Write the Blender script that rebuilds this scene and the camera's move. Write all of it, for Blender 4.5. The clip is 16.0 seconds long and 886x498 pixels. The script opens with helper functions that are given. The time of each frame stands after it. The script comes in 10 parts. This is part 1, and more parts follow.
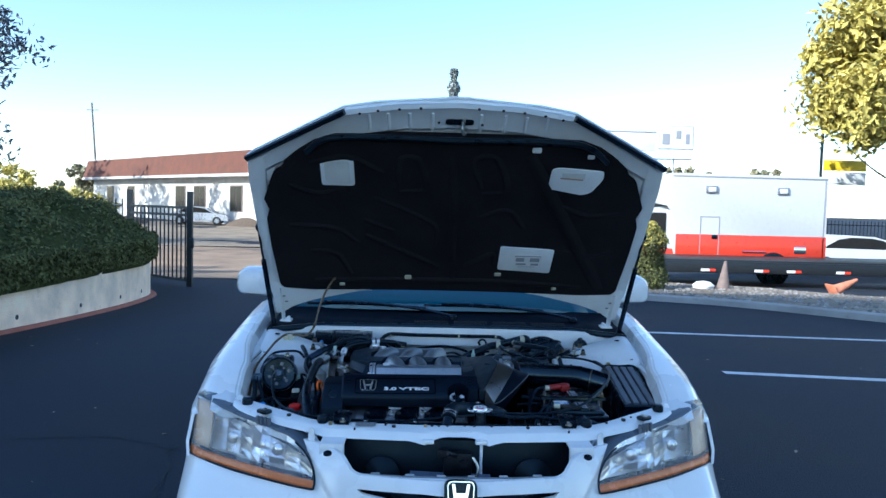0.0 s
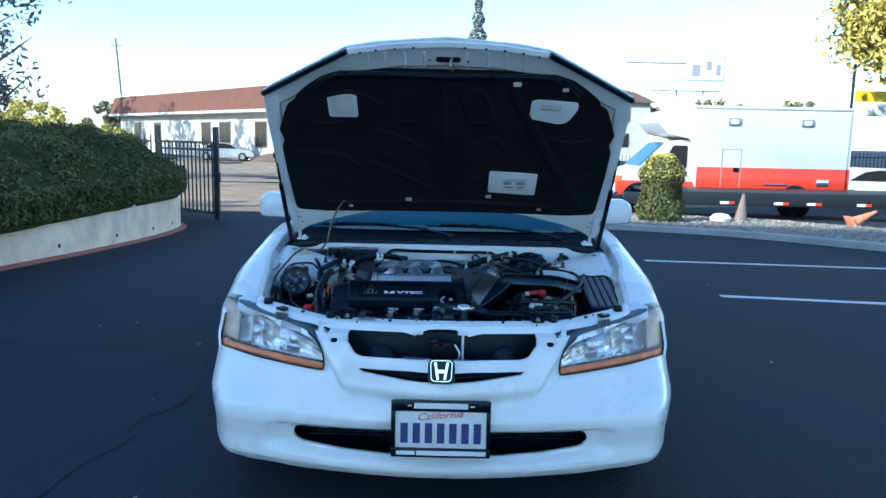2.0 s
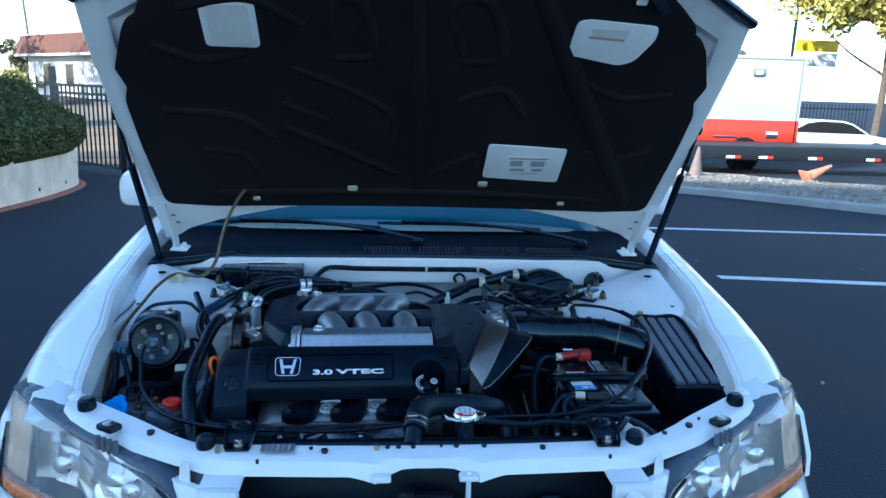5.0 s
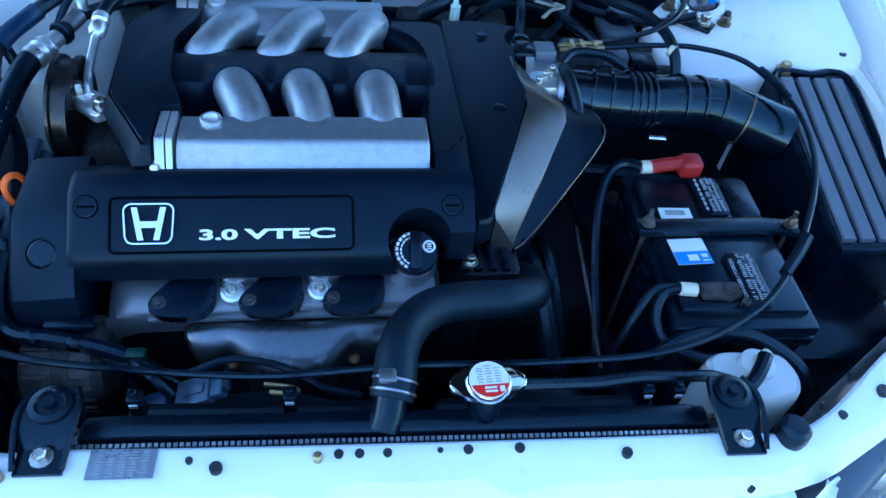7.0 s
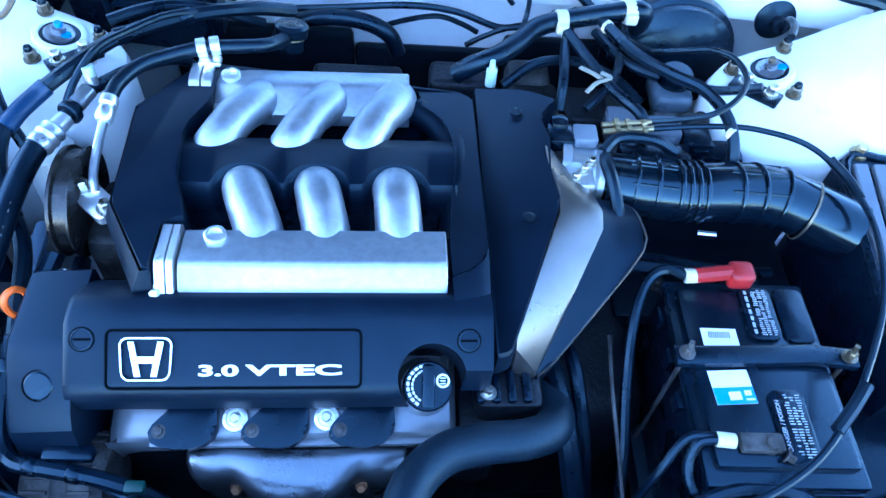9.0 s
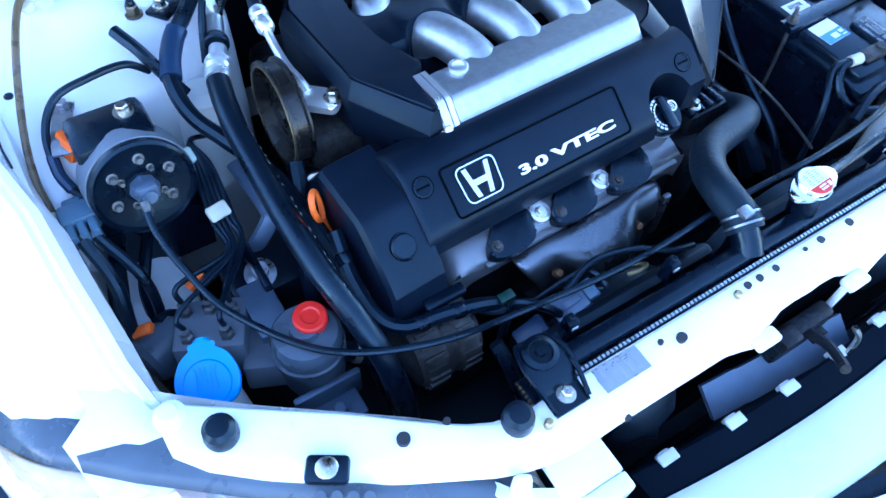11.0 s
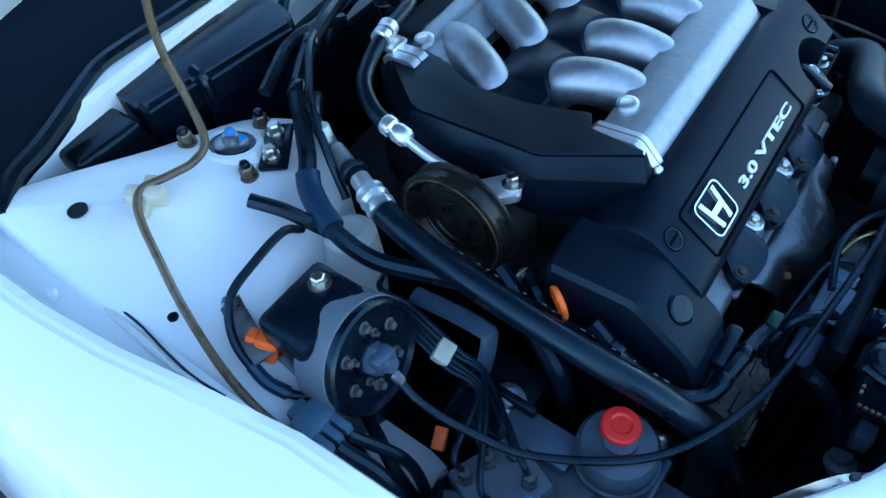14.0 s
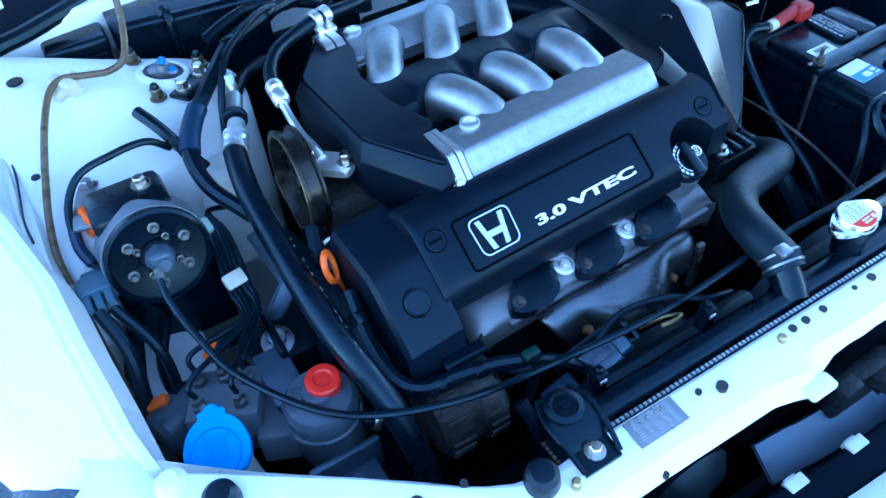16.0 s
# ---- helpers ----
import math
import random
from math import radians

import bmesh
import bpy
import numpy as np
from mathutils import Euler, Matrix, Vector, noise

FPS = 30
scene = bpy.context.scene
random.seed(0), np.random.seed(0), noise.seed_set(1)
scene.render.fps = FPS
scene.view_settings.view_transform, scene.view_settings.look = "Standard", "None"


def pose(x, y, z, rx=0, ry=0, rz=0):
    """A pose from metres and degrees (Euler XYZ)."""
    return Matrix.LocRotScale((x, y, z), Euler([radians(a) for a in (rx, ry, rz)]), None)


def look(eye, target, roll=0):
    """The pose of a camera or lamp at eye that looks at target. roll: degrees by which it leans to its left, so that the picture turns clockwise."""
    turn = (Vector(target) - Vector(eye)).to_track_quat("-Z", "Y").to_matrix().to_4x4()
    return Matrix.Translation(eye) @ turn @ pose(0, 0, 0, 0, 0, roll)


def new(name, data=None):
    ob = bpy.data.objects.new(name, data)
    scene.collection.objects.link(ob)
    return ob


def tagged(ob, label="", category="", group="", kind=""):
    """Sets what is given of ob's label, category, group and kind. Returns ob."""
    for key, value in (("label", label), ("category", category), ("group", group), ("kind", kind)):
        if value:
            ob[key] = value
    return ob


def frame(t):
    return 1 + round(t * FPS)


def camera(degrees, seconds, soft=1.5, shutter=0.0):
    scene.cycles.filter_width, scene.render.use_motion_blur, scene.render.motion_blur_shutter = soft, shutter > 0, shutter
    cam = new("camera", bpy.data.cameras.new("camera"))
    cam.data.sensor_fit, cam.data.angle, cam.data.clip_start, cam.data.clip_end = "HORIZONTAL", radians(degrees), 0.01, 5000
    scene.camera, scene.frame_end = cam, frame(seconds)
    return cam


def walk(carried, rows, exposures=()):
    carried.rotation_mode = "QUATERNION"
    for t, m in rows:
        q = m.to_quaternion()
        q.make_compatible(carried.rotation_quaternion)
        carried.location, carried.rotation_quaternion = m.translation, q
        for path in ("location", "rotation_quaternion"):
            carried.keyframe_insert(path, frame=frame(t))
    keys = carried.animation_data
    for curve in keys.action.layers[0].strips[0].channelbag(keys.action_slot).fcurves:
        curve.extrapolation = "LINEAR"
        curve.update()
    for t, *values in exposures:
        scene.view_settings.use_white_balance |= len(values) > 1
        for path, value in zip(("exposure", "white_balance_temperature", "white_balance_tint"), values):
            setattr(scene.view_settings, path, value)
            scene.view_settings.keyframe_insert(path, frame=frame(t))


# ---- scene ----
cam = camera(62.9, 16.0)
PATH = [
    (0, (-0.117, -1.839, 1.384), (-0.058, 0.157, 1.269), 1.5),
    (0.5, (-0.028, -2.064, 1.361), (-0.036, -0.069, 1.213), 0.7),
    (1, (0.015, -2.221, 1.35), (-0.01, -0.235, 1.115), 0.6),
    (1.5, (0.013, -2.235, 1.357), (0.0, -0.256, 1.069), 0.8),
    (2, (0.005, -2.22, 1.361), (-0.002, -0.241, 1.068), 1.2),
    (2.5, (-0.017, -2.127, 1.359), (-0.018, -0.149, 1.063), 1.5),
    (3, (-0.101, -1.897, 1.377), (-0.033, 0.081, 1.089), 2.2),
    (3.2, (-0.131, -1.816, 1.354), (-0.017, 0.163, 1.092), 2.3),
    (5.3, (-0.068, -0.761, 1.375), (0.106, 1.16, 0.848), 1.9),
    (5.5, (-0.043, -0.656, 1.367), (0.081, 1.236, 0.732), 2.5),
    (6, (0.014, -0.433, 1.382), (0.023, 1.352, 0.479), 1.9),
    (6.5, (-0.02, -0.217, 1.379), (0.1, 1.379, 0.179), 3.9),
    (7, (-0.062, -0.028, 1.385), (0.188, 1.309, -0.08), 8.2),
    (7.5, (-0.021, 0.119, 1.406), (0.117, 1.261, -0.23), 6.7),
    (8, (-0.008, 0.189, 1.454), (0.07, 1.294, -0.211), 5.2),
    (8.5, (-0.023, 0.206, 1.488), (0.103, 1.384, -0.124), 6.8),
    (9, (-0.018, 0.185, 1.479), (0.088, 1.393, -0.111), 6.0),
    (9.5, (-0.125, 0.127, 1.446), (0.139, 1.292, -0.158), 11.6),
    (10, (-0.331, 0.039, 1.45), (0.028, 1.104, -0.204), 7.1),
    (10.2, (-0.419, 0.044, 1.454), (0.038, 1.067, -0.202), 7.8),
    (12.3, (-0.744, 0.347, 1.366), (0.085, 1.182, -0.252), -3.8),
    (12.5, (-0.766, 0.374, 1.375), (0.072, 1.216, -0.234), -6.2),
    (13, (-0.814, 0.415, 1.38), (0.088, 1.265, -0.19), -7.8),
    (13.5, (-0.829, 0.434, 1.377), (0.095, 1.283, -0.18), -7.7),
    (14, (-0.825, 0.441, 1.375), (0.086, 1.292, -0.189), -8.1),
    (14.5, (-0.804, 0.419, 1.371), (0.067, 1.313, -0.191), -9.5),
    (15, (-0.73, 0.334, 1.359), (0.045, 1.343, -0.184), -7.8),
    (15.5, (-0.649, 0.224, 1.364), (0.051, 1.31, -0.163), -4.4),
    (16, (-0.6, 0.083, 1.37), (0.036, 1.286, -0.097), -4.6),
]
EXPOSURES = [(0.0, 1.07, 5550, 8), (1.5, 1.11, 5350, 4), (3.2, 1.35, 5300, 2), (5.5, 1.55, 5400, 5), (6.5, 2.0, 5250, 6), (7.0, 2.25, 5050, 6), (7.5, 2.55, 4900, 3), (8.2, 3.15, 4950, 12), (9.3, 3.75, 4900, 12), (10.0, 3.6, 5050, 19), (12.5, 2.5, 5750, 6), (14.5, 2.2, 5480, 2), (15.5, 2.7, 5250, 3), (16.0, 2.85, 5100, 6)]
walk(cam, [(t, look(eye, aim, roll)) for t, eye, aim, roll in PATH], EXPOSURES)

# ---------------------------------------------------------------- light
SUN_EL, SUN_AZ = radians(27.0), radians(-146.0)   # height, and the way to the sun from +x, counter-clockwise
world = bpy.data.worlds.new("sky")
scene.world = world
world.use_nodes = True
wn = world.node_tree.nodes
sky = wn.new("ShaderNodeTexSky")
sky.sky_type = "NISHITA"
sky.sun_disc = False
sky.sun_elevation = SUN_EL
sky.sun_rotation = math.pi / 2 - SUN_AZ
sky.air_density, sky.dust_density, sky.ozone_density = 1.0, 0.15, 1.5
world.node_tree.links.new(sky.outputs[0], wn["Background"].inputs[0])
wn["Background"].inputs[1].default_value = 0.15

sun = new("sun", bpy.data.lights.new("sun", "SUN"))
sun.data.energy, sun.data.angle, sun.data.color = 4.2, radians(0.53), (1.0, 0.93, 0.82)
to_sun = Vector((math.cos(SUN_AZ) * math.cos(SUN_EL), math.sin(SUN_AZ) * math.cos(SUN_EL), math.sin(SUN_EL)))
sun.matrix_world = look(to_sun * 80, (0, 0, 0))


# ---------------------------------------------------------------- materials
def material(name, base, rough=0.5, metal=0.0, var=0.15, scale=8.0, bump=0.0, grain=120.0, coat=0.0,
             dirt=None, dirt_scale=3.0, dirt_from=0.55, rvar=0.1, trans=0.0, ior=1.45, island=0.0, obj=0.0, alpha=1.0, spec=0.5):
    """A surface with two scales of variation, fine relief and optional dirt."""
    m = bpy.data.materials.new(name)
    m.use_nodes = True
    nt = m.node_tree
    bs = nt.nodes["Principled BSDF"]
    link = nt.links.new

    def node(kind, **values):
        n = nt.nodes.new(kind)
        for key, value in values.items():
            n.inputs[key].default_value = value
        return n
    co = nt.nodes.new("ShaderNodeTexCoord")
    big = node("ShaderNodeTexNoise", Scale=scale, Detail=5.0, Roughness=0.6)
    link(co.outputs["Object"], big.inputs["Vector"])
    ramp = nt.nodes.new("ShaderNodeMapRange")
    ramp.inputs[1].default_value, ramp.inputs[2].default_value = 0.3, 0.7
    ramp.inputs[3].default_value, ramp.inputs[4].default_value = 1 - var, 1 + var
    link(big.outputs[0], ramp.inputs[0])
    value = ramp.outputs[0]
    for amount, kind, slot in ((island, "ShaderNodeNewGeometry", "Random Per Island"), (obj, "ShaderNodeObjectInfo", "Random")):
        if amount:
            src = nt.nodes.new(kind)
            r2 = nt.nodes.new("ShaderNodeMapRange")
            r2.inputs[3].default_value, r2.inputs[4].default_value = 1 - amount, 1 + amount
            link(src.outputs[slot], r2.inputs[0])
            mul = nt.nodes.new("ShaderNodeMath")
            mul.operation = "MULTIPLY"
            link(value, mul.inputs[0])
            link(r2.outputs[0], mul.inputs[1])
            value = mul.outputs[0]
    tint = nt.nodes.new("ShaderNodeVectorMath")
    tint.operation = "SCALE"
    tint.inputs[0].default_value = base[:3]
    link(value, tint.inputs["Scale"])
    colour = tint.outputs[0]
    if dirt:
        spots = node("ShaderNodeTexNoise", Scale=dirt_scale, Detail=8.0, Roughness=0.68)
        link(co.outputs["Object"], spots.inputs["Vector"])
        edge = nt.nodes.new("ShaderNodeMapRange")
        edge.inputs[1].default_value, edge.inputs[2].default_value = dirt_from, dirt_from + 0.16
        edge.inputs[4].default_value = 0.75
        link(spots.outputs[0], edge.inputs[0])
        mix = nt.nodes.new("ShaderNodeMix")
        mix.data_type = "RGBA"
        mix.inputs[7].default_value = (*dirt, 1)
        link(edge.outputs[0], mix.inputs[0])
        link(colour, mix.inputs[6])
        colour = mix.outputs[2]
    link(colour, bs.inputs["Base Color"])
    rr = nt.nodes.new("ShaderNodeMapRange")
    rr.inputs[1].default_value, rr.inputs[2].default_value = 0.3, 0.7
    rr.inputs[3].default_value, rr.inputs[4].default_value = max(0.02, rough - rvar), min(1, rough + rvar)
    fine = node("ShaderNodeTexNoise", Scale=grain, Detail=3.0)
    link(co.outputs["Object"], fine.inputs["Vector"])
    link(big.outputs[0], rr.inputs[0])
    link(rr.outputs[0], bs.inputs["Roughness"])
    if bump:
        b = nt.nodes.new("ShaderNodeBump")
        b.inputs["Strength"].default_value, b.inputs["Distance"].default_value = bump, 1.0 / grain
        link(fine.outputs[0], b.inputs["Height"])
        link(b.outputs[0], bs.inputs["Normal"])
    bs.inputs["Metallic"].default_value = metal
    bs.inputs["Coat Weight"].default_value = coat
    bs.inputs["Coat Roughness"].default_value = 0.06
    bs.inputs["Transmission Weight"].default_value = trans
    bs.inputs["IOR"].default_value = ior
    bs.inputs["Alpha"].default_value = alpha
    bs.inputs["Specular IOR Level"].default_value = spec
    # near-black materials get the blue of the skylight put into their reflections
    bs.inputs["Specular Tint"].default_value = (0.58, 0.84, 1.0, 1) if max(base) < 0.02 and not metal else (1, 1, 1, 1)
    return m


WHITE = material("white_car_paint", (0.80, 0.81, 0.80), 0.28, var=0.03, scale=3, coat=0.6, rvar=0.05)
WHITE_IN = material("white_bay_paint", (0.76, 0.78, 0.78), 0.38, var=0.05, scale=9, coat=0.25, dirt=(0.45, 0.43, 0.39), dirt_scale=14, dirt_from=0.64)
SEALER = material("seam_sealer", (0.62, 0.63, 0.62), 0.6, var=0.12, scale=40, bump=0.25, grain=90)
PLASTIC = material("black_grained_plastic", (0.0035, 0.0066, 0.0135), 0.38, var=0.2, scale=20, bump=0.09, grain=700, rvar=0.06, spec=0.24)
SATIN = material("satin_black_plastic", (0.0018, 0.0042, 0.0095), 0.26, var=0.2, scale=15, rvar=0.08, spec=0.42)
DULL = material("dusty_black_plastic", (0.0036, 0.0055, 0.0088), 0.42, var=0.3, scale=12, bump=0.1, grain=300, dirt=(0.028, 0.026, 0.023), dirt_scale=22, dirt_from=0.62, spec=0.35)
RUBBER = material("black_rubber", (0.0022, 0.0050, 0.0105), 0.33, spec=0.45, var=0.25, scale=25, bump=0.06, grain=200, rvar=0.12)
GREASY = material("grimy_cast_metal", (0.075, 0.072, 0.068), 0.6, metal=0.5, var=0.4, scale=18, bump=0.3, grain=160, dirt=(0.008, 0.0075, 0.007), dirt_scale=16, dirt_from=0.42)
CAST = material("cast_aluminium", (0.52, 0.545, 0.57), 0.36, metal=0.90, var=0.12, scale=60, bump=0.14, grain=800, rvar=0.06)
SANDCAST = material("sand_cast_aluminium", (0.38, 0.405, 0.43), 0.45, metal=0.88, var=0.14, scale=90, bump=0.20, grain=700, rvar=0.06)
CAMPAINT = material("silver_cam_cover_paint", (0.175, 0.184, 0.195), 0.40, metal=0.6, var=0.15, scale=24, rvar=0.08, dirt=(0.06, 0.055, 0.05), dirt_scale=18, dirt_from=0.62)
# near-black that stands for the shade inside moulded grooves
GROOVE = material("groove_shade", (0.0006, 0.0010, 0.0018), 0.85, var=0.2, spec=0.08)
MACHINED = material("bright_aluminium", (0.80, 0.81, 0.82), 0.36, metal=0.85, var=0.06, scale=40, bump=0.03, grain=500)
CHROME = material("chrome", (0.82, 0.83, 0.85), 0.07, metal=1.0, var=0.02, rvar=0.02)
PULLEY = material("worn_pulley_steel", (0.034, 0.032, 0.030), 0.28, metal=0.7, var=0.4, scale=30, dirt=(0.045, 0.040, 0.036), dirt_scale=26, dirt_from=0.62)
ZINC = material("zinc_plated_steel", (0.56, 0.54, 0.47), 0.3, metal=1.0, var=0.2, scale=60, rvar=0.1)
NUTS = material("dark_bronze_nut", (0.17, 0.14, 0.095), 0.38, metal=0.85, var=0.4, scale=120)
BRASS = material("gold_zinc_steel", (0.42, 0.33, 0.17), 0.4, metal=0.9, var=0.3, scale=60)
RUSTY = material("rusty_shield_steel", (0.13, 0.143, 0.16), 0.30, metal=0.92, var=0.2, scale=14, bump=0.05, grain=120, dirt=(0.12, 0.085, 0.06), dirt_scale=16, dirt_from=0.70)
RUST = material("rusted_bolt", (0.20, 0.105, 0.05), 0.7, metal=0.4, var=0.35, scale=60)
BLOCK = material("oily_dark_casting", (0.0062, 0.0080, 0.0110), 0.46, metal=0.2, var=0.4, scale=18, bump=0.3, grain=160, dirt=(0.05, 0.045, 0.038), dirt_scale=26, dirt_from=0.66, spec=0.3)
# metallic grey that stands for sky gloss on the black plastic
SKYSHEEN = material("sky_reflection_plastic", (0.145, 0.137, 0.128), 0.30, metal=0.85, var=0.12, scale=18, rvar=0.05)
DARKBLUE = material("dark_blue_plastic", (0.010, 0.028, 0.065), 0.4, var=0.15, scale=30)
STEELBLUE = material("blue_painted_steel", (0.075, 0.105, 0.15), 0.42, metal=0.3, var=0.15, scale=30)
ALLOYDULL = material("dull_grimy_alloy", (0.17, 0.175, 0.18), 0.45, metal=0.8, var=0.3, scale=30, dirt=(0.02, 0.018, 0.016), dirt_scale=30, dirt_from=0.5)
COWL = material("cowl_plastic", (0.0030, 0.0052, 0.0100), 0.6, var=0.2, scale=12, rvar=0.08, spec=0.09)
BATTERY = material("battery_black_plastic", (0.0022, 0.0050, 0.0105), 0.24, var=0.2, scale=18, rvar=0.06, spec=0.5)
HOSE = material("matte_hose_rubber", (0.0042, 0.0080, 0.0140), 0.5, var=0.3, scale=16, bump=0.12, grain=160, rvar=0.12, spec=0.42, dirt=(0.018, 0.02, 0.024), dirt_scale=18, dirt_from=0.62)
CLAMP = material("dull_clamp_steel", (0.30, 0.31, 0.33), 0.34, metal=0.9, var=0.3, scale=60)
GLOSSRUB = material("glossy_black_rubber", (0.0020, 0.0044, 0.0088), 0.18, var=0.25, scale=22, rvar=0.06, spec=0.7)
BLANKET = material("hood_blanket_felt", (0.0135, 0.0115, 0.0130), 0.95, var=0.25, scale=7, bump=0.35, grain=420, spec=0.15)
GREY = material("grey_plastic", (0.105, 0.122, 0.145), 0.5, var=0.15, scale=20, bump=0.05, grain=300)
BLUEGREY = material("blue_grey_connector_plastic", (0.055, 0.105, 0.155), 0.45, var=0.12, scale=30)
TANK = material("smoked_tank_plastic", (0.058, 0.076, 0.098), 0.32, var=0.15, scale=14, dirt=(0.2, 0.17, 0.12), dirt_scale=9, dirt_from=0.6)
MILKY = material("milky_white_plastic", (0.62, 0.63, 0.60), 0.45, var=0.1, scale=12, dirt=(0.42, 0.38, 0.3), dirt_scale=7, dirt_from=0.6)
NYLON = material("ivory_nylon", (0.52, 0.50, 0.38), 0.5, var=0.1, scale=40)
PALE = material("pale_green_plastic", (0.5, 0.62, 0.52), 0.5, var=0.1, scale=40)
RED = material("red_plastic", (0.60, 0.014, 0.008), 0.40, var=0.12, scale=30)
REDDARK = material("red_terminal_boot", (0.26, 0.010, 0.010), 0.40, var=0.2, scale=30)
BLUE = material("blue_plastic_cap", (0.02, 0.24, 0.66), 0.42, var=0.08, scale=30)
STRIPBLUE = material("blue_print", (0.05, 0.22, 0.55), 0.4, var=0.05)
ORANGE = material("orange_plastic", (0.86, 0.135, 0.015), 0.42, var=0.1, scale=30)
AMBERTUBE = material("amber_washer_tube", (0.105, 0.072, 0.038), 0.3, var=0.2, scale=40)
PAPER = material("white_paper_label", (0.72, 0.72, 0.70), 0.5, var=0.08, scale=30, dirt=(0.5, 0.48, 0.42), dirt_scale=20, dirt_from=0.66)
METALLABEL = material("silver_foil_label", (0.34, 0.36, 0.39), 0.3, metal=0.7, var=0.12, scale=30)
INK = material("black_ink", (0.02, 0.02, 0.022), 0.6, var=0.05)
INKGREY = material("grey_ink", (0.30, 0.31, 0.33), 0.6, var=0.05)
FAINTINK = material("faint_hose_ink", (0.075, 0.08, 0.085), 0.6, var=0.2, scale=300)
BATTERYINK = material("battery_print", (0.33, 0.35, 0.37), 0.6, var=0.1)
INKRED = material("red_ink", (0.55, 0.05, 0.05), 0.6, var=0.05)
WHITEINK = material("white_ink", (0.74, 0.75, 0.75), 0.5, var=0.04)
TINTED = material("windscreen_glass", (0.008, 0.085, 0.145), 0.07, var=0.05, rvar=0.01, spec=0.6)
LENS = material("hazed_lamp_lens", (0.70, 0.72, 0.72), 0.14, var=0.10, scale=14, rvar=0.05, alpha=0.13, spec=0.45)
FLANGE = material("smoky_lens_flange", (0.075, 0.095, 0.12), 0.3, var=0.15, scale=14)
AMBER = material("amber_lamp_lens", (0.60, 0.185, 0.065), 0.25, var=0.1, scale=30)
PALEAMBER = material("pale_amber_lens", (0.60, 0.40, 0.24), 0.25, var=0.12, scale=20)
REFLECTOR = material("lamp_reflector", (0.88, 0.89, 0.90), 0.33, metal=1.0, var=0.05, scale=30, bump=0.1, grain=60)
TYRE = material("tyre_rubber", (0.02, 0.02, 0.021), 0.75, var=0.2, scale=20, bump=0.2, grain=160)
ALLOY = material("alloy_wheel", (0.55, 0.56, 0.57), 0.3, metal=0.9, var=0.08)
TRIM = material("interior_trim", (0.10, 0.105, 0.11), 0.7, var=0.2, scale=6)

ASPHALT = material("asphalt", (0.0140, 0.0215, 0.0335), 0.88, spec=0.35, var=0.35, scale=0.55, bump=0.6, grain=85, dirt=(0.15, 0.15, 0.15), dirt_scale=48, dirt_from=0.625)
CONCRETE = material("pale_concrete", (0.36, 0.35, 0.33), 0.85, var=0.2, scale=1.2, bump=0.3, grain=50, dirt=(0.2, 0.19, 0.17), dirt_scale=4, dirt_from=0.6)
STREET = material("dusty_street", (0.30, 0.21, 0.135), 0.9, var=0.3, scale=0.7, bump=0.3, grain=40)
STUCCO = material("cream_stucco_wall", (0.90, 0.71, 0.53), 0.9, var=0.22, scale=2.2, bump=0.5, grain=60, dirt=(0.34, 0.28, 0.21), dirt_scale=4.5, dirt_from=0.60)
LINE = material("parking_line_paint", (0.62, 0.63, 0.63), 0.75, var=0.2, scale=12, dirt=(0.16, 0.16, 0.16), dirt_scale=35, dirt_from=0.6)
REDKERB = material("faded_red_paint", (0.36, 0.12, 0.075), 0.8, var=0.25, scale=6, dirt=(0.25, 0.2, 0.17), dirt_scale=14, dirt_from=0.55)
CRACK = material("crack_filler", (0.014, 0.014, 0.015), 0.8, var=0.3, scale=10)
DIRT = material("dry_dirt", (0.26, 0.21, 0.15), 0.95, var=0.3, scale=0.8, bump=0.5, grain=30, dirt=(0.14, 0.12, 0.08), dirt_scale=2, dirt_from=0.55)
GRAVEL = material("pale_gravel", (0.27, 0.25, 0.225), 0.9, var=0.2, scale=20, island=0.45)
LEAF = material("hedge_leaves", (0.112, 0.118, 0.045), 0.75, spec=0.15, var=0.3, scale=2.0, island=0.5)
# the core's darker green holds the shade between the hedge leaves
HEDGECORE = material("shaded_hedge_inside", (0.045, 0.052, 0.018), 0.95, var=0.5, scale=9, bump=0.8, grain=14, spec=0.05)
DRYLEAF = material("dry_fallen_leaf", (0.20, 0.16, 0.11), 0.85, var=0.3, scale=40, island=0.5)
# distance haze is put into the pale leaf colours of far trees
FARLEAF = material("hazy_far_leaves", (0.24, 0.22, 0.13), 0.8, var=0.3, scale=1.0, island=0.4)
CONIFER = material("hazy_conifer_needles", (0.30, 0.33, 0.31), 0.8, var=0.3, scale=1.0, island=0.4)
PALEIRON = material("weathered_galvanised_steel", (0.42, 0.43, 0.45), 0.6, var=0.2, scale=2)
LEAFY = material("yellow_green_leaves", (0.50, 0.42, 0.10), 0.6, var=0.3, scale=3.0, island=0.45)
# blue-grey of haze and backlight is put into these two leaf colours
LEAFB = material("haze_tinted_blue_green_leaves", (0.11, 0.135, 0.165), 0.75, var=0.3, scale=1.0, island=0.4)
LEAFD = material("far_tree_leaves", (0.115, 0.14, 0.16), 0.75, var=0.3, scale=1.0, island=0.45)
BARK = material("bark", (0.12, 0.09, 0.065), 0.9, var=0.3, scale=9, bump=0.6, grain=40)
IRON = material("black_painted_iron", (0.016, 0.016, 0.017), 0.5, var=0.2, scale=12)
ROOF = material("clay_roof_tile", (0.105, 0.042, 0.026), 0.85, var=0.25, scale=1.3, bump=0.3, grain=20, island=0.25)
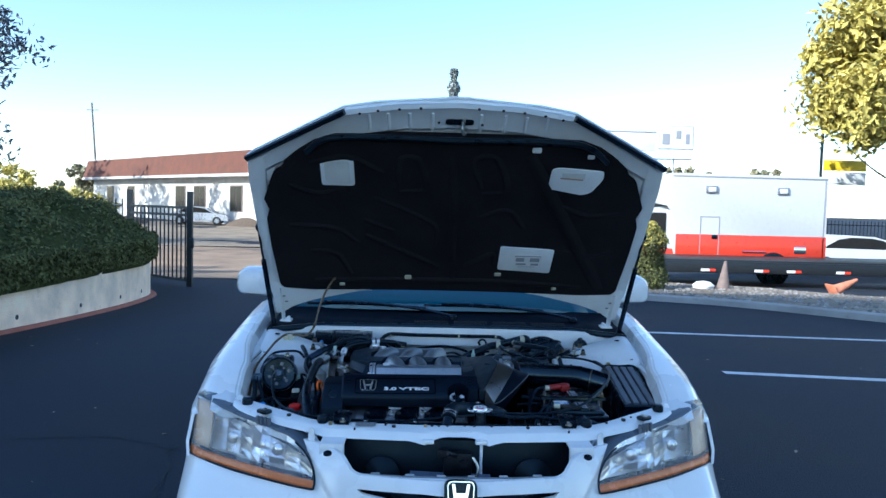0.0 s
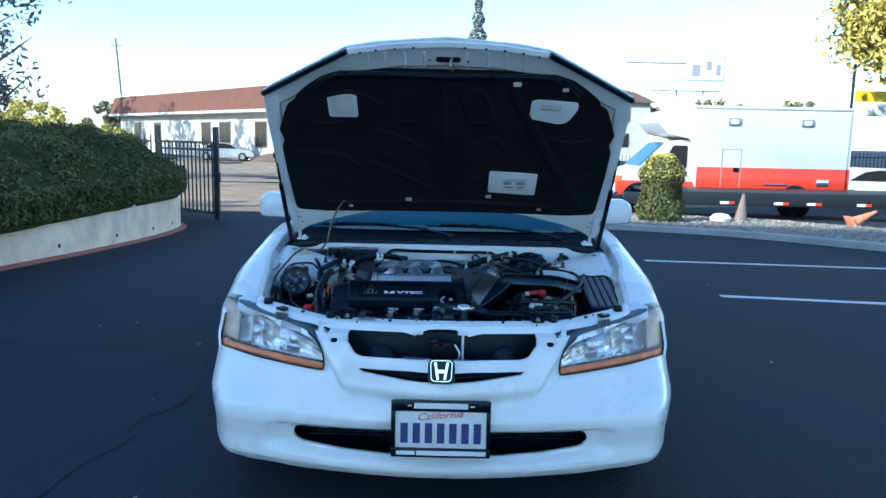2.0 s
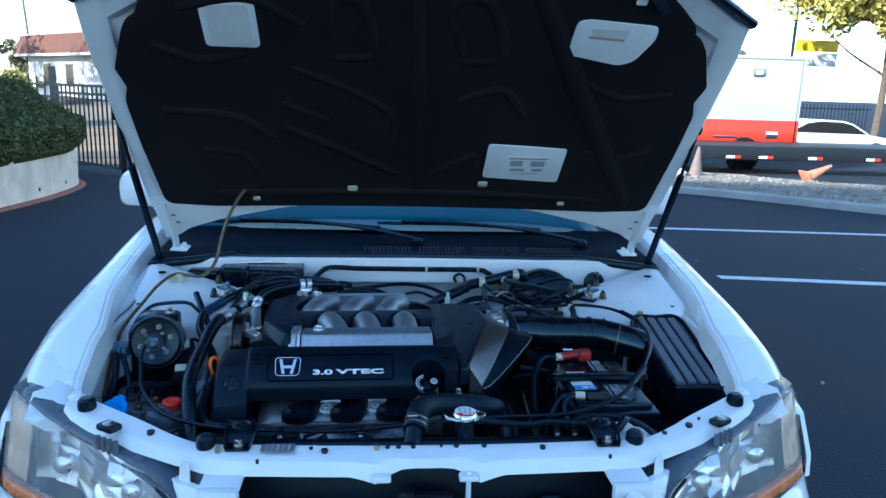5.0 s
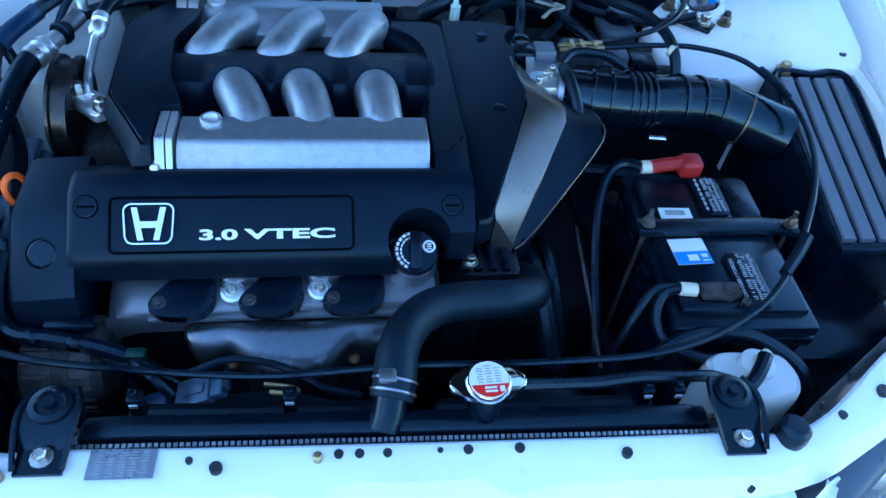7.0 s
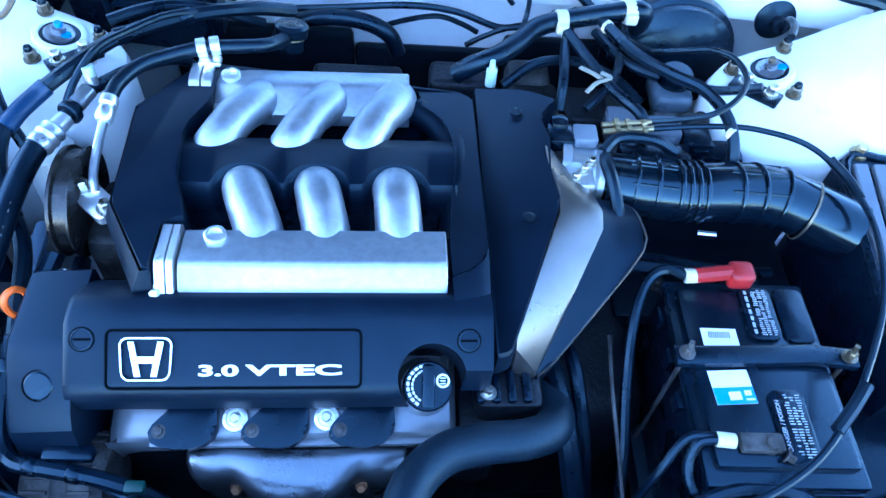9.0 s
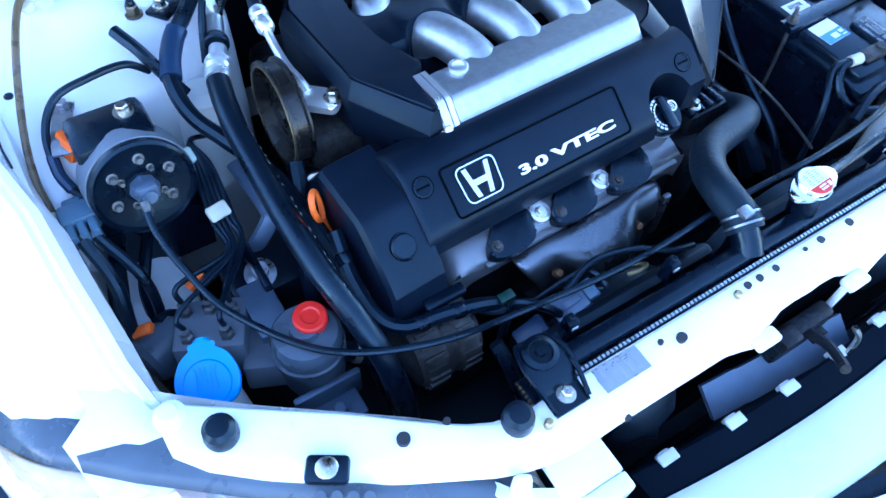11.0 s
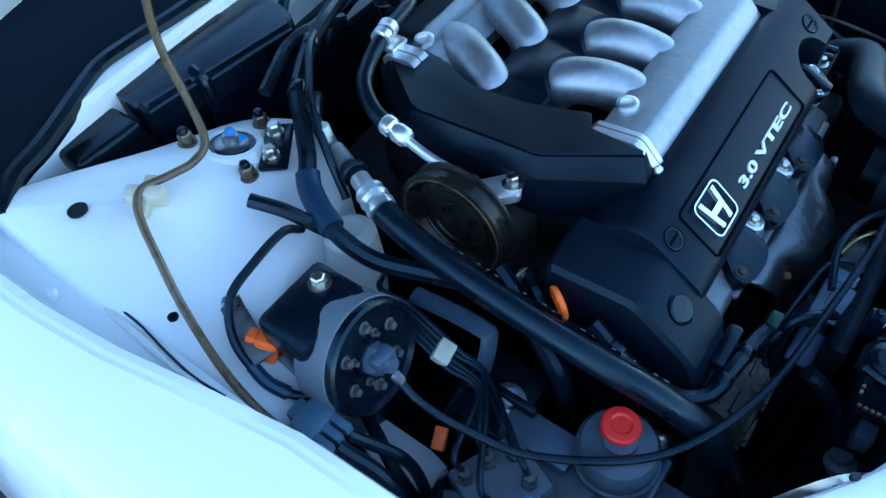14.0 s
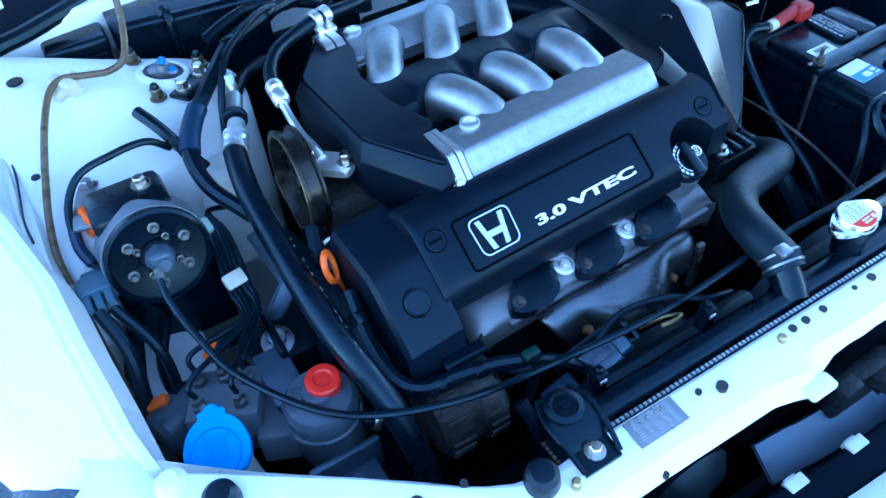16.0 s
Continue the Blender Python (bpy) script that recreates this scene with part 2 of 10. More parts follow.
FACADE = material("white_stucco_facade", (0.52, 0.50, 0.46), 0.9, var=0.12, scale=1.0, bump=0.2, grain=20)
DARKGLASS = material("dark_window_glass", (0.022, 0.022, 0.022), 0.12, var=0.1, spec=0.2)
VANWHITE = material("white_van_paint", (0.62, 0.62, 0.61), 0.35, var=0.03, coat=0.3)
VANRED = material("red_van_paint", (0.62, 0.045, 0.02), 0.35, var=0.05, coat=0.3)
SILVER = material("silver_car_paint", (0.55, 0.58, 0.62), 0.3, metal=0.4, var=0.04, coat=0.5)
BLUECAR = material("blue_car_paint", (0.05, 0.13, 0.24), 0.3, var=0.04, coat=0.5)
BRICKRED = material("red_brick_gable", (0.17, 0.105, 0.085), 0.85, var=0.2, scale=2)
YELLOW = material("yellow_sign_face", (0.80, 0.55, 0.02), 0.5, var=0.05)
CONE = material("faded_orange_cone", (0.62, 0.22, 0.12), 0.7, var=0.2, scale=10)
CONEGREY = material("dirty_grey_cone", (0.20, 0.15, 0.13), 0.8, var=0.2, scale=10)
WOOD = material("weathered_pole_wood", (0.20, 0.17, 0.15), 0.9, var=0.2, scale=3)


# ---------------------------------------------------------------- mesh tools
def mesh_object(name, bm, mat, smooth=35.0):
    me = bpy.data.meshes.new(name)
    bmesh.ops.recalc_face_normals(bm, faces=bm.faces)
    bm.to_mesh(me)
    bm.free()
    me.materials.append(mat)
    if smooth:
        me.shade_smooth()
        me.set_sharp_from_angle(angle=radians(smooth))
    return new(name, me)


def thing(name, at, label, category, group=""):
    ob = new(name)
    ob.empty_display_size = 0.05
    ob.location = at
    ob["base"] = tuple(at)
    return tagged(ob, label, category, group)


def part(name, bm, mat, parent, label="", smooth=35.0):
    """One mesh, built in world places, as a part of a thing or of another part."""
    ob = mesh_object(name, bm, mat, smooth)
    ob.parent = parent
    at = parent.get("base")
    if at is None:
        up = parent.parent.get("base") if parent.parent else (0, 0, 0)
        at = up if up is not None else (0, 0, 0)
        ob.matrix_parent_inverse = Matrix()
    else:
        ob.matrix_parent_inverse = Matrix.Translation(-Vector(at))
    return tagged(ob, label)


def whole(name, bm, mat, label, category, group="", kind="", smooth=35.0):
    return tagged(mesh_object(name, bm, mat, smooth), label, category, group, kind)


def box(bm, lo, hi, bevel=0.0, m=None, seg=2):
    """A box between two corners, with rounded edges, moved by m."""
    made = bmesh.ops.create_cube(bm, size=1.0)["verts"]
    c = [(a + b) / 2 for a, b in zip(lo, hi)]
    s = [abs(b - a) for a, b in zip(lo, hi)]
    for v in made:
        v.co = Vector((c[0] + v.co.x * s[0], c[1] + v.co.y * s[1], c[2] + v.co.z * s[2]))
    if m is not None:
        bmesh.ops.transform(bm, matrix=m, verts=made)
    if bevel:
        edges = list({e for v in made for e in v.link_edges})
        bmesh.ops.bevel(bm, geom=edges, offset=bevel, segments=seg, profile=0.5, affect="EDGES")
    return bm


def frame_of(d):
    d = Vector(d).normalized()
    a = Vector((0, 0, 1)) if abs(d.z) < 0.9 else Vector((1, 0, 0))
    x = a.cross(d).normalized()
    return x, d.cross(x), d


def lathe(bm, at, axis, profile, seg=24, cap=True):
    """Turns (radius, height) pairs round an axis that starts at a point."""
    x, y, d = frame_of(axis)
    at = Vector(at)
    rings = []
    for r, h in profile:
        if r < 1e-6:
            rings.append([bm.verts.new(at + d * h)])
        else:
            rings.append([bm.verts.new(at + d * h + (x * math.cos(k) + y * math.sin(k)) * r)
                          for k in (2 * math.pi * i / seg for i in range(seg))])
    for a, b in zip(rings, rings[1:]):
        for i in range(seg):
            j = (i + 1) % seg
            if len(a) == 1 and len(b) == 1:
                continue
            if len(a) == 1:
                bm.faces.new((a[0], b[i], b[j]))
            elif len(b) == 1:
                bm.faces.new((a[i], a[j], b[0]))
            else:
                bm.faces.new((a[i], a[j], b[j], b[i]))
    if cap:
        for ring in (rings[0], rings[-1]):
            if len(ring) > 2:
                bm.faces.new(ring)
    return bm


def rod(bm, a, b, r, r2=None, seg=14):
    a, b = Vector(a), Vector(b)
    return lathe(bm, a, b - a, [(r, 0), (r if r2 is None else r2, (b - a).length)], seg)


def smooth_path(points, steps=7):
    p = [Vector(q) for q in points]
    p = [p[0] * 2 - p[1], *p, p[-1] * 2 - p[-2]]
    out = []
    for i in range(1, len(p) - 2):
        for k in range(steps):
            u = k / steps
            out.append(0.5 * (2 * p[i] + (p[i + 1] - p[i - 1]) * u + (2 * p[i - 1] - 5 * p[i] + 4 * p[i + 1] - p[i + 2]) * u * u
                              + (3 * p[i] - p[i - 1] - 3 * p[i + 1] + p[i + 2]) * u ** 3))
    return out + [p[-2]]


def tube(bm, points, r, seg=10, steps=7, radius=None, flat=1.0):
    """A hose or wire of radius r along a smooth line; radius(s) scales it with the way s (0 to 1)."""
    path = smooth_path(points, steps)
    x = frame_of(path[1] - path[0])[0]
    total = sum((b - a).length for a, b in zip(path, path[1:])) or 1
    gone, rings = 0.0, []
    for i, q in enumerate(path):
        d = (path[min(i + 1, len(path) - 1)] - path[max(i - 1, 0)]).normalized()
        x = (x - d * x.dot(d)).normalized()
        y = d.cross(x)
        k = r * (radius(gone / total) if radius else 1)
        rings.append([bm.verts.new(q + x * (math.cos(a) * k) + y * (math.sin(a) * k * flat)) for a in (2 * math.pi * j / seg for j in range(seg))])
        if i + 1 < len(path):
            gone += (path[i + 1] - q).length
    for a, b in zip(rings, rings[1:]):
        for j in range(seg):
            n = (j + 1) % seg
            bm.faces.new((a[j], a[n], b[n], b[j]))
    bm.faces.new(rings[0])
    bm.faces.new(rings[-1])
    return bm


def corrugated(bm, points, r, pitch=0.006, depth=0.12, seg=10):
    path = smooth_path(points, 8)
    length = sum((b - a).length for a, b in zip(path, path[1:]))
    n = max(6, int(length / pitch))
    # even spacing along the line
    marks, acc, i, gone = [], 0.0, 0, 0.0
    cum = [0.0]
    for a, b in zip(path, path[1:]):
        cum.append(cum[-1] + (b - a).length)
    for k in range(2 * n + 1):
        s = length * k / (2 * n)
        while i + 2 < len(cum) and cum[i + 1] < s:
            i += 1
        u = (s - cum[i]) / max(1e-9, cum[i + 1] - cum[i])
        marks.append(path[i].lerp(path[i + 1], min(1, u)))
    x = frame_of(marks[1] - marks[0])[0]
    rings = []
    for k, q in enumerate(marks):
        d = (marks[min(k + 1, len(marks) - 1)] - marks[max(k - 1, 0)]).normalized()
        x = (x - d * x.dot(d)).normalized()
        y = d.cross(x)
        rr = r * (1 if k % 2 else 1 - depth)
        rings.append([bm.verts.new(q + x * (math.cos(a) * rr) + y * (math.sin(a) * rr)) for a in (2 * math.pi * j / seg for j in range(seg))])
    for a, b in zip(rings, rings[1:]):
        for j in range(seg):
            m2 = (j + 1) % seg
            bm.faces.new((a[j], a[m2], b[m2], b[j]))
    bm.faces.new(rings[0])
    bm.faces.new(rings[-1])
    return bm


def loft(bm, rings, closed=True, caps=True):
    vs = [[bm.verts.new(p) for p in ring] for ring in rings]
    n = len(vs[0])
    for a, b in zip(vs, vs[1:]):
        for j in range(n if closed else n - 1):
            k = (j + 1) % n
            bm.faces.new((a[j], a[k], b[k], b[j]))
    if caps and closed:
        bm.faces.new(vs[0])
        bm.faces.new(vs[-1])
    return bm


def prism(bm, outline, at, u, v, depth, bevel=0.0, seg=2):
    """An outline of (a, b) pairs in the plane of u and v through a point, made thick along u x v."""
    at, u, v = Vector(at), Vector(u).normalized(), Vector(v).normalized()
    n = u.cross(v)
    lo = [bm.verts.new(at + u * a + v * b) for a, b in outline]
    hi = [bm.verts.new(at + u * a + v * b + n * depth) for a, b in outline]
    top = bm.faces.new(hi)
    base = bm.faces.new(list(reversed(lo)))
    for i in range(len(lo)):
        j = (i + 1) % len(lo)
        bm.faces.new((lo[i], lo[j], hi[j], hi[i]))
    if bevel:
        bmesh.ops.bevel(bm, geom=list(top.edges), offset=bevel, segments=seg, profile=0.5, affect="EDGES")
    return bm


def rounded(w, h, r, n=4):
    """The outline of a rectangle with round corners, about its middle."""
    out = []
    for cx, cy, a0 in ((w / 2 - r, h / 2 - r, 0), (-w / 2 + r, h / 2 - r, 90), (-w / 2 + r, -h / 2 + r, 180), (w / 2 - r, -h / 2 + r, 270)):
        for k in range(n + 1):
            a = radians(a0 + 90 * k / n)
            out.append((cx + r * math.cos(a), cy + r * math.sin(a)))
    return out


def round_corners(outline, r, n=4):
    """Rounds the corners of an outline."""
    out, m = [], len(outline)
    for i in range(m):
        p, a, b = Vector(outline[i]), Vector(outline[i - 1]), Vector(outline[(i + 1) % m])
        da, db = (a - p), (b - p)
        k = min(r, da.length * 0.45, db.length * 0.45)
        s, e = p + da.normalized() * k, p + db.normalized() * k
        for j in range(n + 1):
            t = j / n
            out.append(tuple(s * (1 - t) ** 2 + p * 2 * t * (1 - t) + e * t * t))
    return out


def bolt(bm, at, axis, r=0.006, h=0.006, washer=1.6):
    axis = Vector(axis).normalized()
    lathe(bm, at, axis, [(r * washer, 0), (r * washer, h * 0.25), (r * 1.05, h * 0.3)], 16)
    lathe(bm, Vector(at) + axis * h * 0.25, axis, [(r, 0), (r, h * 0.85), (r * 0.8, h)], 6)
    return bm


def carve(ob, cutters):
    """Cuts the closed meshes of the cutters out of ob for good."""
    for c in cutters:
        tool = mesh_object("cutter", c, IRON, 0)
        mod = ob.modifiers.new("cut", "BOOLEAN")
        mod.operation, mod.object, mod.solver = "DIFFERENCE", tool, "EXACT"
        bpy.context.view_layer.update()
        me = bpy.data.meshes.new_from_object(ob.evaluated_get(bpy.context.evaluated_depsgraph_get()))
        ob.modifiers.clear()
        ob.data = me
        bpy.data.objects.remove(tool)
    ob.data.shade_smooth()
    ob.data.set_sharp_from_angle(angle=radians(30))
    return ob


def lerp_table(rows, t):
    """Straight lines between the rows (t, values...)."""
    rows = list(rows)
    return [float(np.interp(t, [r[0] for r in rows], [r[k] for r in rows])) for k in range(1, len(rows[0]))]


def lettering(text, size, mat, parent, m, depth=0.0006, name="lettering", label="", bold=0.0):
    cu = bpy.data.curves.new(name, "FONT")
    cu.body, cu.size, cu.extrude, cu.offset = text, size, depth, bold
    cu.align_x = "CENTER"
    cu.align_y = "CENTER"
    tmp = bpy.data.objects.new(name, cu)
    scene.collection.objects.link(tmp)
    bpy.context.view_layer.update()
    me = bpy.data.meshes.new_from_object(tmp.evaluated_get(bpy.context.evaluated_depsgraph_get()))
    bpy.data.objects.remove(tmp)
    me.transform(m)
    me.materials.clear()
    me.materials.append(mat)
    ob = new(name, me)
    ob.parent = parent
    at = parent.get("base")
    if at is not None:
        ob.matrix_parent_inverse = Matrix.Translation(-Vector(at))
    return tagged(ob, label)


def plane_m(at, u, v):
    """The pose whose x is along u and y along v."""
    u, v = Vector(u).normalized(), Vector(v).normalized()
    n = u.cross(v).normalized()
    v = n.cross(u)
    return Matrix(((u.x, v.x, n.x, at[0]), (u.y, v.y, n.y, at[1]), (u.z, v.z, n.z, at[2]), (0, 0, 0, 1)))


def bars(bm, m, rows, h=0.002):
    """Plain bars (x, y, width, height) on a plane, for print too small to read."""
    for x, y, w, hh in rows:
        box(bm, (x - w / 2, y - hh / 2, 0), (x + w / 2, y + hh / 2, h), 0, m)
    return bm

# ---------------------------------------------------------------- the lot and what lies round it
GROUND = [(-500, 0.0), (4, 0.0), (8, -0.15), (17, -0.5), (21, -0.70), (28, -0.75), (45, -0.75), (60, -0.5), (200, 0.6), (3000, 1.0)]


def ground_z(y):
    return lerp_table(GROUND, y)[0]


bm = bmesh.new()
xs = [-2500, -800, -300, -120, -60, -30, -15, -8, -4, -2, 0, 2, 4, 8, 15, 30, 60, 120, 300, 800, 2500]
ys = [-2500, -600, -150, -50, -20, -8, -3, 0, 2, 4, 5, 6, 7, 8, 9, 10, 11, 12, 13, 14, 15, 16, 17, 18, 19, 20, 21, 22, 24, 26, 28, 32, 36, 40, 45, 50, 55, 60, 80, 120, 200, 600, 2800]
loft(bm, [[(x, y, ground_z(y)) for x in xs] for y in ys], closed=False)
whole("ground", bm, ASPHALT, "dark asphalt parking lot, shaded, with cracks", "ground", kind="structure")

# street and dirt beyond the gate
bm = bmesh.new()
loft(bm, [[(x, y, ground_z(y) + 0.02) for x in (-70, -40, -20, -8, 4)] for y in (15.2, 18, 21, 24, 28, 32)], closed=False)
whole("street", bm, STREET, "sunlit pale street beyond the gate", "road", kind="structure")
bm = bmesh.new()
loft(bm, [[(x, y, ground_z(y) + 0.03 + 0.1 * (noise.noise((x * 0.2, y * 0.2, 0)))) for x in np.linspace(-70, 4, 30)] for y in np.linspace(32, 62, 16)], closed=False)
whole("verge", bm, DIRT, "dry sunlit dirt verge before the building", "ground", kind="structure")

# parking lines and cracks
for pts in (((2.60, 7.10), (8.5, 6.45)), ((2.59, 4.44), (7.5, 3.65))):
    (x0, y0), (x1, y1) = pts
    bm = bmesh.new()
    n = 24
    loft(bm, [[(x0 + (x1 - x0) * i / n, y0 + (y1 - y0) * i / n + d, ground_z(y0 + (y1 - y0) * i / n) + 0.004) for d in (-0.05 - 0.005 * random.random(), 0.05 + 0.005 * random.random())] for i in range(n + 1)], closed=False)
    whole("parking_line", bm, LINE, "worn white parking line on the asphalt", "line", "parking lines", "structure")


def crack(points, w):
    pts = smooth_path([(x, y, 0) for x, y in points], 10)
    rows = []
    for i, p in enumerate(pts):
        d = (pts[min(i + 1, len(pts) - 1)] - pts[max(i - 1, 0)]).normalized()
        j = Vector((random.uniform(-0.025, 0.025), random.uniform(-0.025, 0.025), 0))
        side = Vector((-d.y, d.x, 0)) * w * random.uniform(0.35, 1.3)
        z = ground_z(p.y) + 0.0045
        rows.append([(p.x + j.x + side.x, p.y + j.y + side.y, z), (p.x + j.x - side.x, p.y + j.y - side.y, z)])
    whole("asphalt_crack", loft(bmesh.new(), rows, closed=False), CRACK, "dark jagged crack in the asphalt", "crack", "asphalt cracks", "structure", 0)


crack([(-1.45, 2.3), (-1.47, 2.1), (-1.38, 1.75), (-1.33, 1.35), (-1.45, 1.1), (-1.42, 0.85), (-1.5, 0.5), (-1.46, -0.2)], 0.010)
crack([(-1.47, 2.15), (-1.9, 2.35), (-2.6, 2.3), (-3.4, 2.5)], 0.006)
crack([(-1.33, 1.35), (-1.15, 1.3), (-1.05, 1.05)], 0.005)

# planter: curved stucco wall, red kerb line, hedge
WALL = [(-4.78, 1.0), (-4.72, 3.2), (-4.62, 5.1), (-4.50, 6.7), (-4.46, 8.3), (-4.55, 9.6), (-4.80, 10.8), (-5.3, 11.7), (-6.2, 12.3), (-7.6, 12.6)]
line = smooth_path([(x, y, 0) for x, y in WALL], 6)
bm = bmesh.new()
rows = []
for i, p in enumerate(line):
    d = (line[min(i + 1, len(line) - 1)] - line[max(i - 1, 0)]).normalized()
    n = Vector((-d.y, d.x, 0))
    top = 0.66 - 0.010 * max(0, p.y - 4) - 0.2 * max(0.0, (p.y - 11) / 3)
    zb = ground_z(p.y) - 0.05
    rows.append([(p.x + n.x * a, p.y + n.y * a, z) for a, z in ((0, zb), (0.0, top - 0.02), (0.02, top), (0.20, top), (0.22, top - 0.02), (0.22, zb))])
loft(bm, rows)
wall = whole("planter_wall", bm, STUCCO, "curved cream stucco planter wall with stains and weep holes", "wall", kind="structure")
for k in range(9):
    p = line[6 + 5 * k] if 6 + 5 * k < len(line) else line[-1]
    if p.y < 11.2:
        bm = bmesh.new()
        lathe(bm, (p.x - 0.02, p.y, ground_z(p.y) + 0.14), (1, 0, 0), [(0.028, 0), (0.028, 0.023), (0, 0.023)], 12)
        ob = mesh_object("weep_hole", bm, INK)
        ob.parent = wall
bm = bmesh.new()
rows = []
for i, p in enumerate(line):
    d = (line[min(i + 1, len(line) - 1)] - line[max(i - 1, 0)]).normalized()
    n = Vector((-d.y, d.x, 0))
    z = ground_z(p.y)
    rows.append([(p.x - n.x * a, p.y - n.y * a, z + h) for a, h in ((0.0, 0.03), (0.07, 0.03), (0.10, 0.004), (0.10, -0.02), (0.0, -0.02))])
loft(bm, rows)
whole("painted_kerb", bm, REDKERB, "faded red painted kerb edge along the planter", "kerb", kind="structure")


def leaf_cloud(bm, count, place, size, tilt=1.0):
    """Many small leaves: place() gives a point and its outward way."""
    for _ in range(count):
        p, n = place()
        a = Vector((random.gauss(0, 1), random.gauss(0, 1), random.gauss(0, 1))).normalized()
        d = (n + a * tilt).normalized()
        x, y, _z = frame_of(d)
        s = size * random.uniform(0.6, 1.4)
        t = random.uniform(0, 6.28)
        u, v = x * math.cos(t) + y * math.sin(t), y * math.cos(t) - x * math.sin(t)
        q = [bm.verts.new(p + u * s), bm.verts.new(p + v * s * 0.42 + d * s * 0.15), bm.verts.new(p - u * s), bm.verts.new(p - v * s * 0.42 + d * s * 0.15)]
        bm.faces.new(q)


def hedge_top(x, y):
    """The hedge's outer height over the planter."""
    edge = -4.55 - 0.25 * max(0, y - 9.5) ** 1.3
    inland = edge - x
    h = 0.62 + 1.15 * (1 - math.exp(-max(0, inland) * 0.75)) - 0.24 * min(1, max(0, (inland - 1.2) / 1.6))
    return h + 0.24 * noise.noise((x * 0.9, y * 0.9, 3)) + 0.15 * noise.noise((x * 2.2, y * 2.2, 7)) + 0.06 * noise.noise((x * 6, y * 6, 2))


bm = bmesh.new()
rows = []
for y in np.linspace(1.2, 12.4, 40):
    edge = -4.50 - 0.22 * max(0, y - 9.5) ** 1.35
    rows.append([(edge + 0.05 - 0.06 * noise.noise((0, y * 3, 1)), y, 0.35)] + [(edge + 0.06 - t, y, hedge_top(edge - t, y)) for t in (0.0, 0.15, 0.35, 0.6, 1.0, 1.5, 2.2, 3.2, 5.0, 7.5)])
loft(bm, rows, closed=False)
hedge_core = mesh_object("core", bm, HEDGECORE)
bm = bmesh.new()


def hedge_spot():
    y = random.uniform(1.2, 12.4)
    edge = -4.50 - 0.22 * max(0, y - 9.5) ** 1.35
    t = random.random() ** 1.8 * 4.0
    x = edge + 0.08 - t
    if random.random() < 0.25:
        return Vector((edge + random.uniform(-0.05, 0.13), y, random.uniform(0.42, 0.75))), Vector((1, 0, 0.2))
    return Vector((x, y, hedge_top(x, y) + random.uniform(-0.07, 0.05 + 0.07 * random.random() ** 4))), Vector((0.4, -0.2, 1))


leaf_cloud(bm, 90000, hedge_spot, 0.033)
hedge = whole("hedge", bm, LEAF, "dense dark green hedge spilling over the planter wall", "hedge", kind="stuff", smooth=0)
hedge_core.parent = hedge


def crown(bm, centre, radii, clumps, leaves, size, rough=0.35):
    """An uneven crown of leaf clumps with gaps."""
    c = Vector(centre)
    for _ in range(clumps):
        d = Vector((random.gauss(0, 1), random.gauss(0, 1), random.gauss(0, 1))).normalized()
        f = random.uniform(0.35, 1.0)
        q = c + Vector((d.x * radii[0], d.y * radii[1], d.z * radii[2])) * f * (1 + rough * noise.noise(d * 2 + c))
        r = min(radii) * random.uniform(0.18, 0.38)

        def spot(q=q, r=r):
            e = Vector((random.gauss(0, 1), random.gauss(0, 1), random.gauss(0, 1))).normalized()
            return q + e * r * random.random() ** 0.4, e
        leaf_cloud(bm, leaves, spot, size)


def tree(name, at, height, radii, mat, label, clumps=60, leaves=60, size=0.12, trunk=0.14, crown_at=None):
    t = thing(name, at, label, "tree")
    bm = bmesh.new()
    a = Vector(at)
    top = a + Vector((0, 0, height))
    tube(bm, [a, a.lerp(top, 0.35) + Vector((0.1, 0, 0)), a.lerp(top, 0.7), top], trunk, 8, 4, lambda q: 1.15 - 0.95 * q)
    for k in range(7):
        s = a.lerp(top, 0.35 + 0.08 * k)
        ang = k * 2.4
        tube(bm, [s, s + Vector((math.cos(ang) * radii[0] * 0.4, math.sin(ang) * radii[1] * 0.4, radii[2] * 0.25)), s + Vector((math.cos(ang) * radii[0] * 0.8, math.sin(ang) * radii[1] * 0.8, radii[2] * 0.6))], trunk * 0.4, 6, 3, lambda q: 1.1 - 0.9 * q)
    part("trunk", bm, BARK, t)
    bm = bmesh.new()
    crown(bm, crown_at or (a.x, a.y, a.z + height * 0.8), radii, clumps, leaves, size)
    part("crown", bm, mat, t, smooth=0)
    return t


# gate of black iron, standing open beside the planter
gate = thing("iron_gate", (-5.3, 13.3, ground_z(13.3)), "black iron picket gate beside the planter", "gate")
ga, gb = Vector((-4.74, 12.73, 0)), Vector((-6.55, 14.3, 0))
gd = (gb - ga).normalized()
zg = ground_z(13.3)


def gate_bar(name, a, b, r):
    x, y, d = frame_of(b - a)
    bm = bmesh.new()
    loft(bm, [[p + x * (r * i) + y * (r * j) for i, j in ((-1, -1), (1, -1), (1, 1), (-1, 1))] for p in (a, b)])
    part(name, bm, IRON, gate)


for p, h, r in ((ga, 1.92, 0.05), (gb, 1.95, 0.05)):
    gate_bar("post", Vector((p.x, p.y, zg - 0.05)), Vector((p.x, p.y, zg + h)), r)
for z in (zg + 0.14, zg + 1.45, zg + 1.60):
    gate_bar("rail", Vector((ga.x, ga.y, z)), Vector((gb.x, gb.y, z)), 0.025)
for k in range(1, 15):
    p = ga.lerp(gb, k / 15)
    gate_bar("picket", Vector((p.x, p.y, zg + 0.14)), Vector((p.x, p.y, zg + 1.60)), 0.013)
bm = bmesh.new()
